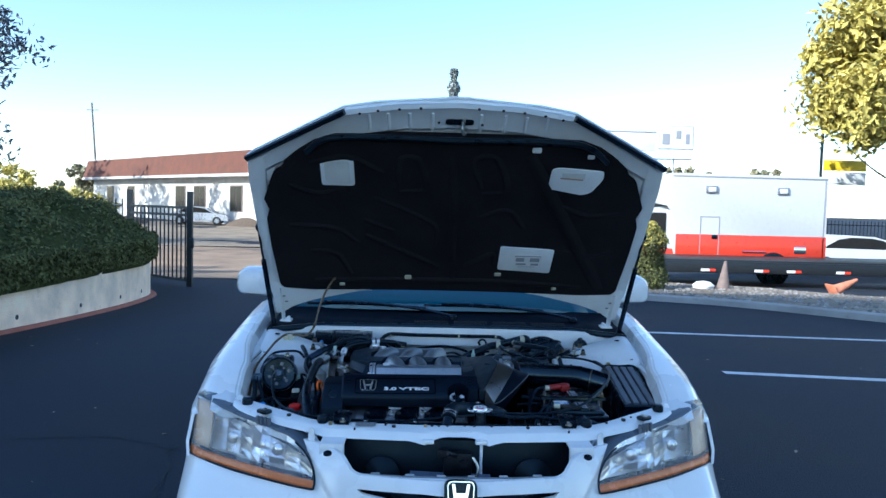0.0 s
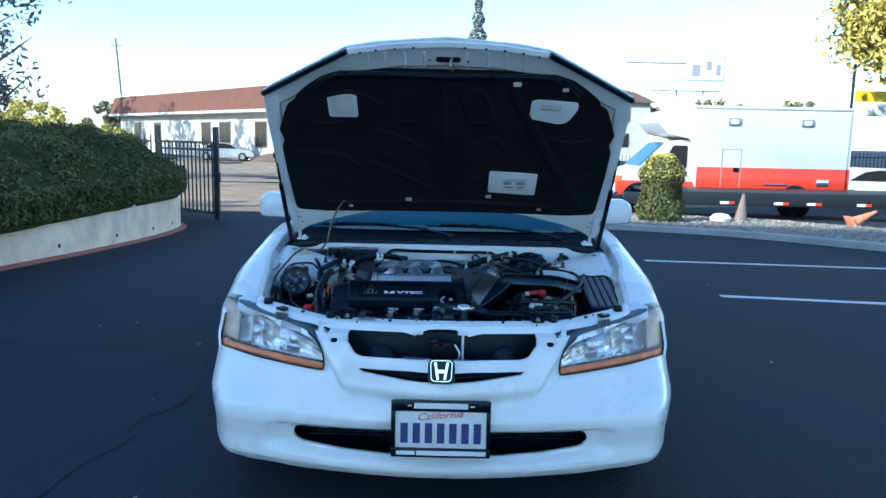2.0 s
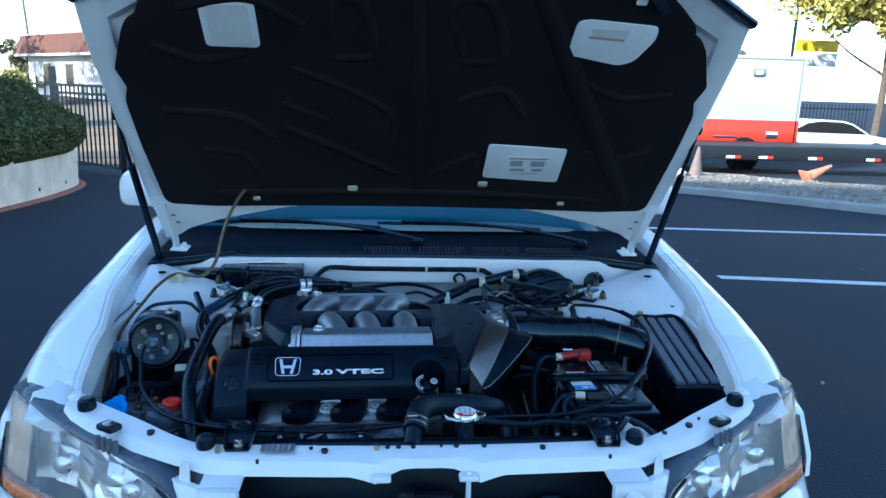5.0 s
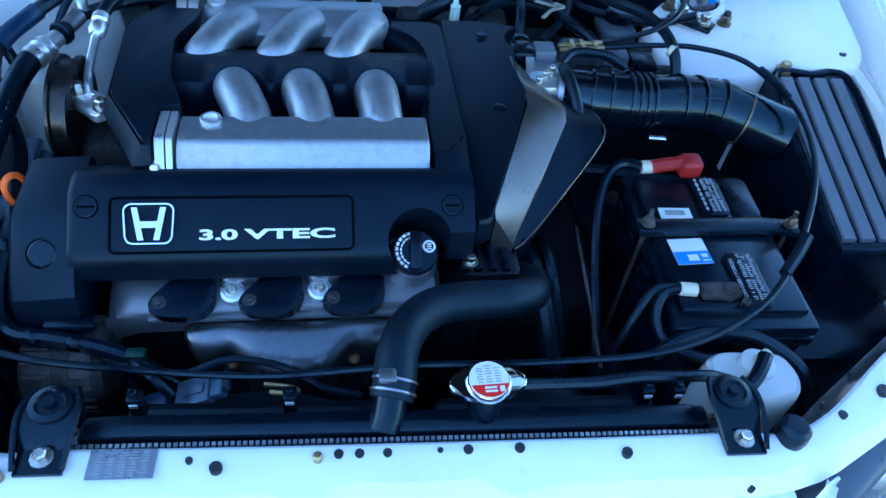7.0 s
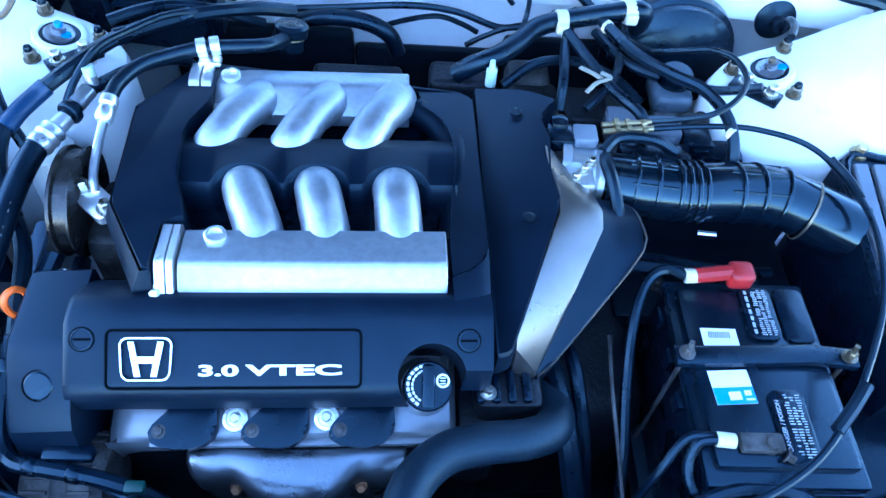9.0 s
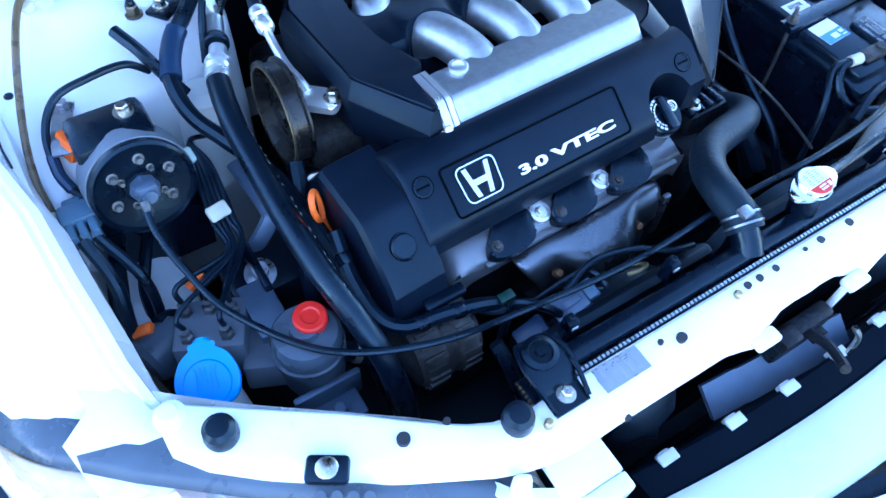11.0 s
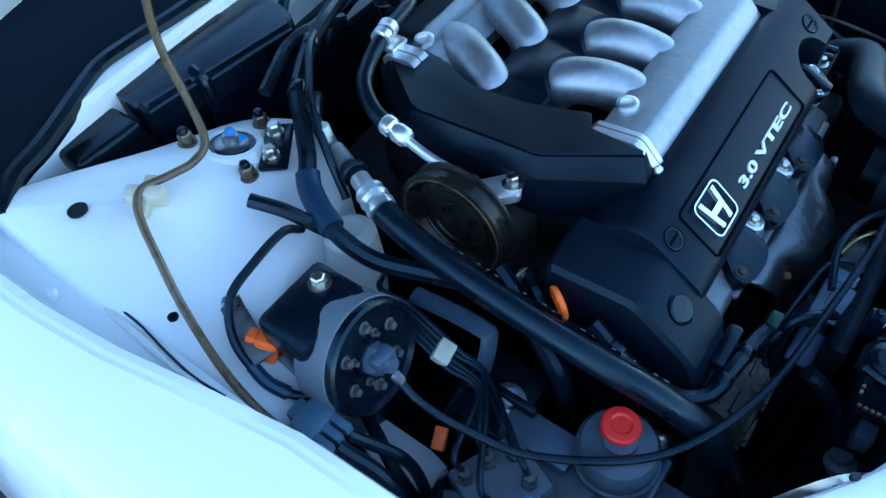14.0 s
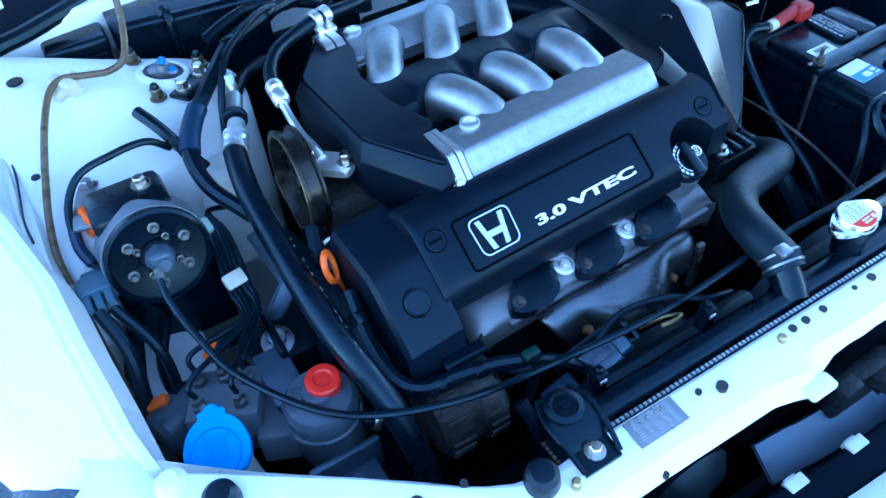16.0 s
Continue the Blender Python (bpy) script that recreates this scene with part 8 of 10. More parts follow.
part("brand_label", box(bmesh.new(), (-0.024, -0.019, 0), (0.024, 0.024, 0.0008), 0, BM2), PAPER, battery)
part("blue_field", box(bmesh.new(), (-0.024, -0.019, 0.0008), (0.024, 0.002, 0.0012), 0, BM2), STRIPBLUE, battery)
part("label_print", bars(bmesh.new(), BM2, [(0.0, -0.009, 0.014, 0.010), (0.016, -0.006, 0.008, 0.006), (0.017, -0.014, 0.010, 0.002)], 0.0015), WHITEINK, battery)
bm = bmesh.new()
loft(bm, [[(x, y - 0.013, 0.738), (x, y - 0.012, 0.7455), (x, y - 0.008, 0.7475), (x, y + 0.008, 0.7475), (x, y + 0.012, 0.7455), (x, y + 0.013, 0.738)] for x, y in ((0.304, 0.599), (0.306, 0.599), (0.40, 0.602), (0.47, 0.606), (0.522, 0.601), (0.524, 0.601))])
part("hold_down_bar", bm, BATTERY, battery)
for x, s in ((0.316, -1), (0.512, 1)):
    bm = bmesh.new()
    rod(bm, (x, 0.598, 0.75), (x + s * 0.004, 0.585, 0.52), 0.003)
    rod(bm, (x, 0.599, 0.748), (x, 0.601, 0.772), 0.003)
    bolt(bm, (x, 0.599, 0.750), (0, 0, 1), 0.006, 0.010)
    part("hold_down_rod", bm, GREASY if s < 0 else NUTS, battery)
bm = bmesh.new()
rod(bm, (0.392, 0.492, BZ - 0.002), (0.392, 0.492, BZ + 0.016), 0.010, 0.009)
box(bm, (0.355, 0.482, BZ + 0.001), (0.405, 0.505, BZ + 0.012), 0.004)
bolt(bm, (0.404, 0.480, BZ + 0.007), (0.6, -0.5, 0), 0.005, 0.008)
part("negative_clamp", bm, GREASY, battery)
bm = bmesh.new()
tube(bm, [(0.352, 0.712, 0.748), (0.375, 0.713, 0.752), (0.400, 0.715, 0.755)], 0.010, 10, 4)
box(bm, (0.392, 0.698, 0.737), (0.424, 0.728, 0.765), 0.007, None, 3)
part("positive_boot", bm, REDDARK, battery, "dark red positive terminal boot")
bm = bmesh.new()
rod(bm, (0.338, 0.712, 0.747), (0.356, 0.712, 0.748), 0.0095)
part("cable_tag", bm, NYLON, battery)
bm = bmesh.new()
rod(bm, (0.330, 0.497, 0.742), (0.350, 0.495, 0.742), 0.0085)
part("cable_tag", bm, NYLON, battery)
for k in range(4):
    part("case_lug", box(bmesh.new(), (0.311, 0.49 + 0.06 * k, 0.682), (0.319, 0.512 + 0.06 * k, 0.706), 0.002), SATIN, battery)
part("tray", box(bmesh.new(), (0.305, 0.44, 0.49), (0.515, 0.735, 0.533), 0.006), DULL, battery)


def cable(name, pts, r, mat, label, category, kind=None, pitch=0.006, seg=9):
    bm = bmesh.new()
    if kind == "ribbed":
        corrugated(bm, pts, r, pitch, 0.06, seg)
    else:
        tube(bm, pts, r, seg, 8)
    return whole(name, bm, mat, label, category)


cable("battery_cable", [(0.340, 0.712, 0.747), (0.318, 0.725, 0.742), (0.296, 0.715, 0.725), (0.278, 0.67, 0.70), (0.268, 0.60, 0.66), (0.262, 0.52, 0.62), (0.262, 0.47, 0.56)], 0.0075, RUBBER, "black positive battery cable", "cable", "ribbed", 0.005)
cable("battery_cable", [(0.332, 0.497, 0.742), (0.312, 0.495, 0.735), (0.302, 0.475, 0.715), (0.312, 0.448, 0.70), (0.35, 0.43, 0.695), (0.40, 0.435, 0.68), (0.44, 0.44, 0.62)], 0.0062, RUBBER, "black ground cable from the battery", "cable")
cable("battery_cable", [(0.332, 0.500, 0.742), (0.30, 0.500, 0.735), (0.27, 0.47, 0.70), (0.25, 0.45, 0.62)], 0.005, RUBBER, "thin black ground cable beside the battery", "cable")

# ---------------------------------------------------------------- air intake
airbox = thing("air_filter_box", (0.655, 0.735, 0.40), "black ribbed air filter box beside the fender", "air box")


def lid_at(x, y, dz=0.0):
    return Vector((x, y, 0.722 + (y - 0.585) * 0.215 + dz))


bm = bmesh.new()
loft(bm, [[lid_at(0.585, y, -0.32), lid_at(0.585, y, -0.012), lid_at(0.592, y, 0.0), lid_at(0.712, y, 0.004), lid_at(0.719, y, -0.01), lid_at(0.715, y, -0.32)] for y in (0.572, 0.578, 0.89, 0.897)])
part("box", bm, SATIN, airbox)
bm = bmesh.new()
box(bm, (0.50, 0.46, 0.42), (0.70, 0.60, 0.64), 0.02)
part("resonator", bm, SATIN, airbox)
for k in range(4):
    x = 0.605 + 0.028 * k
    bm = bmesh.new()
    loft(bm, [[lid_at(x - 0.010, y, 0.0), lid_at(x - 0.010, y, 0.007), lid_at(x - 0.008, y, 0.009), lid_at(x + 0.0085, y, 0.009), lid_at(x + 0.0105, y, 0.007), lid_at(x + 0.0105, y, 0.0)] for y in (0.592, 0.60, 0.87, 0.878)])
    part("lid_rib", bm, GREY, airbox)
bm = bmesh.new()
tube(bm, [lid_at(0.588, 0.58, 0.002), lid_at(0.588, 0.73, 0.002), lid_at(0.588, 0.885, 0.002), lid_at(0.65, 0.89, 0.004), lid_at(0.712, 0.885, 0.004), lid_at(0.714, 0.73, 0.004), lid_at(0.714, 0.585, 0.004), lid_at(0.65, 0.578, 0.004), lid_at(0.588, 0.58, 0.002)], 0.006, 8, 4)
part("lid_edge", bm, SATIN, airbox)
bm = bmesh.new()
bolt(bm, (0.612, 0.902, 0.79), (0, 0, 1), 0.008, 0.012)
rod(bm, (0.612, 0.902, 0.72), (0.612, 0.902, 0.792), 0.013)
part("mount_bolt", bm, BRASS, airbox)
hose = thing("intake_hose", (0.40, 0.84, 0.72), "black ribbed rubber intake hose", "hose")


bm = bmesh.new()
tube(bm, [(0.238, 0.852, 0.768), (0.30, 0.842, 0.768), (0.36, 0.838, 0.766), (0.42, 0.842, 0.764), (0.48, 0.842, 0.760), (0.53, 0.827, 0.753), (0.592, 0.800, 0.742)], 0.0405, 26, 14)
part("hose_body", bm, GLOSSRUB, hose)
for x, y, z, d in ((0.285, 0.845, 0.768, (1, -0.12, 0)), (0.312, 0.841, 0.768, (1, -0.08, 0)), (0.342, 0.839, 0.767, (1, -0.04, 0)), (0.353, 0.8385, 0.7665, (1, 0, 0)), (0.364, 0.8385, 0.766, (1, 0.02, 0)), (0.375, 0.839, 0.7655, (1, 0.04, 0)), (0.425, 0.842, 0.764, (1, 0.03, 0)), (0.455, 0.843, 0.762, (1, 0.02, -0.05)), (0.49, 0.840, 0.759, (1, -0.2, -0.1))):
    bm = bmesh.new()
    lathe(bm, (x, y, z), d, [(0.039, -0.0030), (0.0436, -0.0022), (0.0440, -0.0015), (0.0440, 0.0015), (0.0436, 0.0022), (0.039, 0.0030)], 28, cap=False)
    part("hose_ring", bm, GLOSSRUB, hose)
for k in (-1, 0, 1):
    part("hose_fin", tube(bmesh.new(), [(0.275, 0.845 + 0.026 * k, 0.768 + 0.0405 - 0.0092 * abs(k)), (0.335, 0.839 + 0.026 * k, 0.767 + 0.0405 - 0.0092 * abs(k))], 0.0022, 6, 2), SATIN, hose)
    part("hose_fin", tube(bmesh.new(), [(0.41, 0.842 + 0.026 * k, 0.764 + 0.0405 - 0.0092 * abs(k)), (0.49, 0.841 + 0.026 * k, 0.759 + 0.0405 - 0.0092 * abs(k))], 0.0022, 6, 2), SATIN, hose)
for x, y, z, d, r in ((0.528, 0.826, 0.752, (1, -0.38, -0.14), 0.0430), (0.248, 0.850, 0.768, (1, -0.12, 0), 0.0428)):
    bm = bmesh.new()
    lathe(bm, (x, y, z), d, [(r - 0.001, -0.002), (r, -0.0015), (r, 0.0015), (r - 0.001, 0.002)], 30, cap=False)
    part("hose_clamp", bm, NUTS if x > 0.4 else RUBBER, hose)
part("clamp_screw", rod(bmesh.new(), (0.375, 0.792, 0.735), (0.40, 0.790, 0.735), 0.006), CHROME, hose)
throttle = thing("throttle_assembly", (0.215, 0.86, 0.70), "cast aluminium throttle body with grey sensor plug", "throttle body")
bm = bmesh.new()
lathe(bm, (0.185, 0.862, 0.768), (1, -0.12, 0), [(0.05, 0), (0.05, 0.012), (0.042, 0.014), (0.042, 0.045), (0.046, 0.05), (0.046, 0.058)], 28)
box(bm, (0.185, 0.80, 0.785), (0.222, 0.845, 0.812), 0.006)
part("casting", bm, CAST, throttle)
bm = bmesh.new()
box(bm, (0.165, 0.868, 0.800), (0.202, 0.905, 0.822), 0.006)
box(bm, (0.17, 0.89, 0.80), (0.195, 0.915, 0.83), 0.008)
part("sensor", bm, SATIN, throttle)
bm = bmesh.new()
box(bm, (0.200, 0.870, 0.806), (0.232, 0.902, 0.824), 0.004)
part("plug", bm, GREY, throttle)
for k in range(3):
    part("bolt", bolt(bmesh.new(), (0.196 + 0.012 * k, 0.812 + 0.014 * k, 0.811), (0, 0, 1), 0.005, 0.008), ZINC, throttle)
for y in (0.925, 0.912):
    bm = bmesh.new()
    rod(bm, (0.245, y - 0.006, 0.806), (0.315, y, 0.810), 0.004)
    for x in (0.262, 0.278, 0.30):
        lathe(bm, (x, y - 0.004, 0.808), (1, 0.06, 0), [(0.0075, 0), (0.0075, 0.006)], 6)
    part("cable_adjuster", bm, BRASS, throttle)
part("breather_elbow", tube(bmesh.new(), [(0.245, 0.87, 0.80), (0.238, 0.84, 0.815), (0.243, 0.81, 0.812), (0.25, 0.775, 0.79), (0.248, 0.755, 0.76)], 0.0085, 9, 6), RUBBER, throttle)
part("breather_top", tube(bmesh.new(), [(0.238, 0.862, 0.812), (0.262, 0.885, 0.816), (0.31, 0.888, 0.812), (0.345, 0.884, 0.795)], 0.0075, 9, 6), RUBBER, throttle)

# long cable from the throttle round the radiator to the drum
cable("control_cable", [(0.315, 0.912, 0.810), (0.39, 0.916, 0.815), (0.46, 0.910, 0.818), (0.530, 0.880, 0.815), (0.568, 0.800, 0.808), (0.568, 0.72, 0.802), (0.538, 0.628, 0.795), (0.470, 0.515, 0.775), (0.40, 0.450, 0.755), (0.29, 0.408, 0.742), (0.15, 0.395, 0.742), (0.0, 0.402, 0.728), (-0.15, 0.402, 0.712), (-0.286, 0.414, 0.708), (-0.417, 0.434, 0.708), (-0.524, 0.484, 0.712), (-0.594, 0.575, 0.722), (-0.618, 0.640, 0.745), (-0.627, 0.680, 0.768), (-0.626, 0.705, 0.782)], 0.0042, RUBBER, "long black control cable sweeping round the bay", "cable")
cable("throttle_cable", [(0.315, 0.926, 0.810), (0.345, 0.910, 0.830), (0.378, 0.898, 0.852), (0.411, 0.914, 0.866), (0.434, 0.953, 0.868), (0.430, 0.998, 0.866), (0.405, 1.024, 0.86), (0.372, 1.04, 0.845), (0.335, 1.07, 0.82), (0.31, 1.15, 0.79)], 0.0042, RUBBER, "black throttle cable looping to the firewall", "cable")
cable("wire_sleeve", [(0.495, 0.545, 0.785), (0.474, 0.52, 0.778), (0.452, 0.497, 0.770)], 0.0075, RUBBER, "rubber sleeve on the control cable", "sleeve")
cable("wire_sleeve", [(0.545, 0.862, 0.815), (0.560, 0.83, 0.812), (0.567, 0.80, 0.809)], 0.0065, RUBBER, "rubber sleeve on the control cable", "sleeve")

# ---------------------------------------------------------------- rear right: hoses, brake booster, reservoirs
booster = thing("brake_booster", (0.40, 1.16, 0.66), "black brake booster drum with its fluid reservoir", "brake booster")
bm = bmesh.new()
lathe(bm, (0.40, 1.188, 0.745), (0, -1, 0), [(0.10, 0), (0.108, 0.01), (0.108, 0.03), (0.102, 0.035), (0.102, 0.05), (0.085, 0.065), (0.05, 0.075), (0.03, 0.078)], 40)
part("drum", bm, SATIN, booster)
bm = bmesh.new()
rod(bm, (0.385, 1.12, 0.735), (0.372, 1.0, 0.735), 0.020)
part("master_cylinder", bm, CAST, booster)
bm = bmesh.new()
box(bm, (0.345, 1.005, 0.750), (0.405, 1.075, 0.785), 0.012, None, 3)
part("reservoir", bm, TANK, booster)
bm = bmesh.new()
lathe(bm, (0.378, 1.045, 0.785), (0, 0, 1), [(0.026, 0), (0.026, 0.016), (0.022, 0.02), (0, 0.021)], 26)
part("reservoir_cap", bm, SATIN, booster)
for p, q in (((0.385, 0.985, 0.735), (0.42, 0.965, 0.78)), ((0.405, 1.0, 0.74), (0.435, 0.975, 0.775))):
    part("line_block", box(bmesh.new(), (p[0], p[1] - 0.02, p[2]), (q[0], q[1] + 0.02, q[2]), 0.005), GREASY, booster)
heater = thing("heater_hose", (0.10, 1.06, 0.70), "black rubber heater hose with ivory clips", "hose")
part("hose", tube(bmesh.new(), [(0.050, 1.060, 0.765), (0.075, 1.060, 0.785), (0.110, 1.066, 0.800), (0.142, 1.090, 0.808), (0.170, 1.118, 0.815), (0.208, 1.132, 0.820), (0.255, 1.132, 0.832), (0.295, 1.128, 0.844), (0.318, 1.124, 0.850), (0.330, 1.128, 0.840), (0.332, 1.145, 0.80)], 0.0150, 12, 8), RUBBER, heater)
for x, y, z in ((0.208, 1.132, 0.820), (0.306, 1.126, 0.847)):
    bm = bmesh.new()
    lathe(bm, (x - 0.008, y - 0.003, z), (1, 0.15, 0), [(0.0165, 0), (0.0175, 0.001), (0.0175, 0.016), (0.0165, 0.017)], 20)
    box(bm, (x - 0.008, y - 0.026, z - 0.008), (x + 0.01, y - 0.014, z + 0.008), 0.003)
    whole("hose_clip", bm, NYLON, "ivory nylon clip on the heater hose", "clip", "hose clips")
cable("vacuum_hose", [(0.262, 1.165, 0.82), (0.275, 1.09, 0.838), (0.306, 1.025, 0.842), (0.347, 0.989, 0.842), (0.388, 0.964, 0.838), (0.416, 0.925, 0.825), (0.424, 0.885, 0.80), (0.424, 0.86, 0.75)], 0.0085, RUBBER, "black vacuum hose with ivory bands", "hose")
cable("vacuum_hose", [(0.27, 1.15, 0.79), (0.31, 1.075, 0.79), (0.37, 1.04, 0.79), (0.43, 1.01, 0.80), (0.48, 0.985, 0.83)], 0.007, RUBBER, "thin black hose to the tower", "hose")
cable("vacuum_hose", [(0.20, 1.15, 0.82), (0.225, 1.09, 0.815), (0.27, 1.0, 0.805), (0.305, 0.955, 0.80), (0.32, 0.94, 0.78)], 0.0085, RUBBER, "black breather hose behind the engine", "hose")
cable("vacuum_hose", [(0.235, 1.16, 0.82), (0.215, 1.10, 0.81), (0.205, 1.02, 0.80), (0.20, 0.985, 0.77)], 0.0075, RUBBER, "black breather hose behind the engine", "hose")
cable("wire_loop", [(-0.062, 1.200, 0.735), (-0.054, 1.200, 0.750), (0.017, 1.200, 0.769), (0.060, 1.200, 0.758), (0.090, 1.200, 0.742)], 0.0045, RUBBER, "thin black wire along the firewall", "wire")
cable("wire_loop", [(0.070, 1.165, 0.742), (0.095, 1.160, 0.763), (0.135, 1.160, 0.782), (0.176, 1.155, 0.786)], 0.0045, RUBBER, "thin black wire along the firewall", "wire")
cable("wire_loop", [(0.140, 1.190, 0.806), (0.133, 1.188, 0.818), (0.147, 1.186, 0.831), (0.163, 1.186, 0.822), (0.164, 1.180, 0.800), (0.158, 1.165, 0.780)], 0.0042, RUBBER, "thin black hooked wire at the firewall", "wire")
cable("brake_line", [(-0.28, 1.185, 0.775), (-0.15, 1.185, 0.785), (-0.03, 1.18, 0.80), (0.05, 1.185, 0.79), (0.12, 1.185, 0.765), (0.16, 1.185, 0.77)], 0.0055, RUBBER, "black line along the firewall", "line")
for x, y, z in ((0.272, 1.10, 0.836), (0.420, 0.905, 0.814)):
    bm = bmesh.new()
    lathe(bm, (x, y, z), (0.6, -0.75, -0.1), [(0.0092, -0.004), (0.0098, -0.003), (0.0098, 0.003), (0.0092, 0.004)], 18)
    whole("cable_tie", bm, NYLON, "ivory cable band on a hose", "band", "cable bands")
bm = bmesh.new()
tube(bm, [(0.225, 1.02, 0.822), (0.24, 1.0, 0.828), (0.248, 0.985, 0.832)], 0.0042, 8, 4, None, 0.5)
tube(bm, [(0.250, 1.0, 0.830), (0.262, 0.99, 0.830), (0.24, 0.975, 0.832), (0.226, 0.962, 0.826)], 0.0042, 8, 4, None, 0.5)
whole("wire_clip", bm, material("dull_ivory_plastic", (0.24, 0.23, 0.18), 0.6, var=0.1, scale=40), "ivory hooked wire clip", "clip")
for k, (x, y, z, sx, sy, sz) in enumerate(((0.300, 0.975, 0.755, 0.03, 0.022, 0.02), (0.345, 0.955, 0.76, 0.028, 0.02, 0.02), (0.395, 0.94, 0.75, 0.02, 0.024, 0.028), (0.43, 0.925, 0.745, 0.03, 0.02, 0.02), (0.33, 0.91, 0.75, 0.05, 0.018, 0.02))):
    bm = bmesh.new()
    box(bm, (x - sx, y - sy, z - sz), (x + sx, y + sy, z + sz), 0.005)
    box(bm, (x - sx * 0.6, y - sy - 0.006, z - sz * 0.5), (x + sx * 0.6, y - sy, z + sz * 0.8), 0.003)
    whole("wire_connector", bm, GREY if k in (0, 1) else SATIN, "dark plastic wire connector behind the engine", "connector", "rear connectors")
bm = bmesh.new()
lathe(bm, (0.565, 1.186, 0.808), (0, -1, 0.1), [(0.032, 0), (0.033, 0.006), (0.026, 0.010), (0.012, 0.014), (0.011, 0.03), (0, 0.032)], 28)
whole("firewall_grommet", bm, RUBBER, "round black rubber grommet on the firewall", "grommet")
cable("harness", [(0.565, 1.15, 0.812), (0.55, 1.12, 0.85), (0.545, 1.09, 0.86), (0.53, 1.06, 0.862)], 0.006, RUBBER, "short black harness from the grommet", "wire")
for (a, b, r) in (((0.28, 1.07, 0.70), (0.33, 1.0, 0.74), 0.035), ((0.13, 1.06, 0.70), (0.20, 1.12, 0.76), 0.03)):
    bm = bmesh.new()
    box(bm, a, b, 0.015)
    whole("valve_box", bm, GREASY, "dark metal valve block behind the engine", "valve", "valve blocks")
bm = bmesh.new()
rod(bm, (0.10, 1.03, 0.80), (0.10, 1.03, 0.818), 0.005, 0.004)
rod(bm, (0.10, 1.03, 0.775), (0.10, 1.03, 0.802), 0.008)
whole("check_valve", bm, PALE, "small pale check valve behind the engine", "valve")

for pts, r in ((((0.12, 1.04, 0.765), (0.17, 1.07, 0.785), (0.23, 1.08, 0.785), (0.29, 1.06, 0.775), (0.33, 1.02, 0.76)), 0.008), (((0.24, 0.99, 0.77), (0.28, 1.03, 0.79), (0.30, 1.09, 0.79), (0.29, 1.15, 0.77)), 0.0065)):
    cable("rear_hose", pts, r, RUBBER, "black rubber hose behind the engine", "hose", seg=10)
for x, y, z, sx, sy, sz in ((0.06, 1.075, 0.71, 0.05, 0.03, 0.05), (0.17, 1.04, 0.70, 0.04, 0.035, 0.05), (0.25, 1.03, 0.70, 0.035, 0.04, 0.05), (-0.10, 1.07, 0.71, 0.07, 0.03, 0.04)):
    bm = bmesh.new()
    box(bm, (x - sx, y - sy, z - sz), (x + sx, y + sy, z + sz), 0.012, None, 3)
    whole("solenoid_block", bm, BLOCK, "dark oily metal block behind the engine", "block", "rear blocks")

# strut behind the engine: crossing black pipe seen over the rear
cable("rear_pipe", [(-0.236, 1.170, 0.715), (-0.226, 1.170, 0.746), (-0.197, 1.170, 0.768), (-0.147, 1.170, 0.779), (-0.092, 1.170, 0.772), (-0.055, 1.170, 0.750), (-0.040, 1.170, 0.715)], 0.0135, RUBBER, "black arched pipe behind the engine", "pipe", seg=12)

# ---------------------------------------------------------------- left rear: relay box, pipes, harness
relay = thing("relay_box", (-0.44, 1.17, 0.74), "black plastic relay box on the firewall", "relay box")
bm = bmesh.new()
prism(bm, round_corners([(-0.541, 1.148), (-0.322, 1.120), (-0.318, 1.210), (-0.541, 1.212)], 0.010), (0, 0, 0.735), (1, 0, 0), (0, 1, 0), 0.088, 0.004)
part("case", bm, SATIN, relay)
bm = bmesh.new()
prism(bm, round_corners([(-0.549, 1.140), (-0.476, 1.130), (-0.470, 1.122), (-0.326, 1.104), (-0.312, 1.15), (-0.316, 1.211), (-0.545, 1.213)], 0.012), (0, 0, 0.812), (1, 0, 0), (0, 1, 0), 0.044, 0.009)
relay_lid = part("lid", bm, SATIN, relay)
for x0, x1, y0, y1 in ((-0.54, -0.47, 1.1385, 1.130), (-0.46, -0.335, 1.1205, 1.106)):
    part("lid_rib", tube(bmesh.new(), [(x0, y0, 0.845), ((x0 + x1) / 2, (y0 + y1) / 2, 0.846), (x1, y1, 0.845)], 0.0035, 6, 2), SATIN, relay_lid)
part("lid_hook", tube(bmesh.new(), [(-0.468, 1.128, 0.76), (-0.468, 1.120, 0.82), (-0.468, 1.124, 0.85), (-0.468, 1.14, 0.858)], 0.007, 8, 3), SATIN, relay_lid)
part("lid_slot", box(bmesh.new(), (-0.52, 1.193, 0.855), (-0.37, 1.203, 0.8575), 0.001), INK, relay_lid)
fuse = thing("relay_case", (-0.60, 1.18, 0.78), "small black relay case beside the relay box", "relay")
bm = bmesh.new()
box(bm, (-0.640, 1.140, 0.775), (-0.558, 1.210, 0.822), 0.006)
part("case", bm, SATIN, fuse)
part("lid", box(bmesh.new(), (-0.643, 1.136, 0.820), (-0.555, 1.212, 0.846), 0.007, None, 3), SATIN, fuse)
washer_line = thing("washer_tube", (-0.62, 1.0, 0.86), "amber washer tube from the hood", "tube")
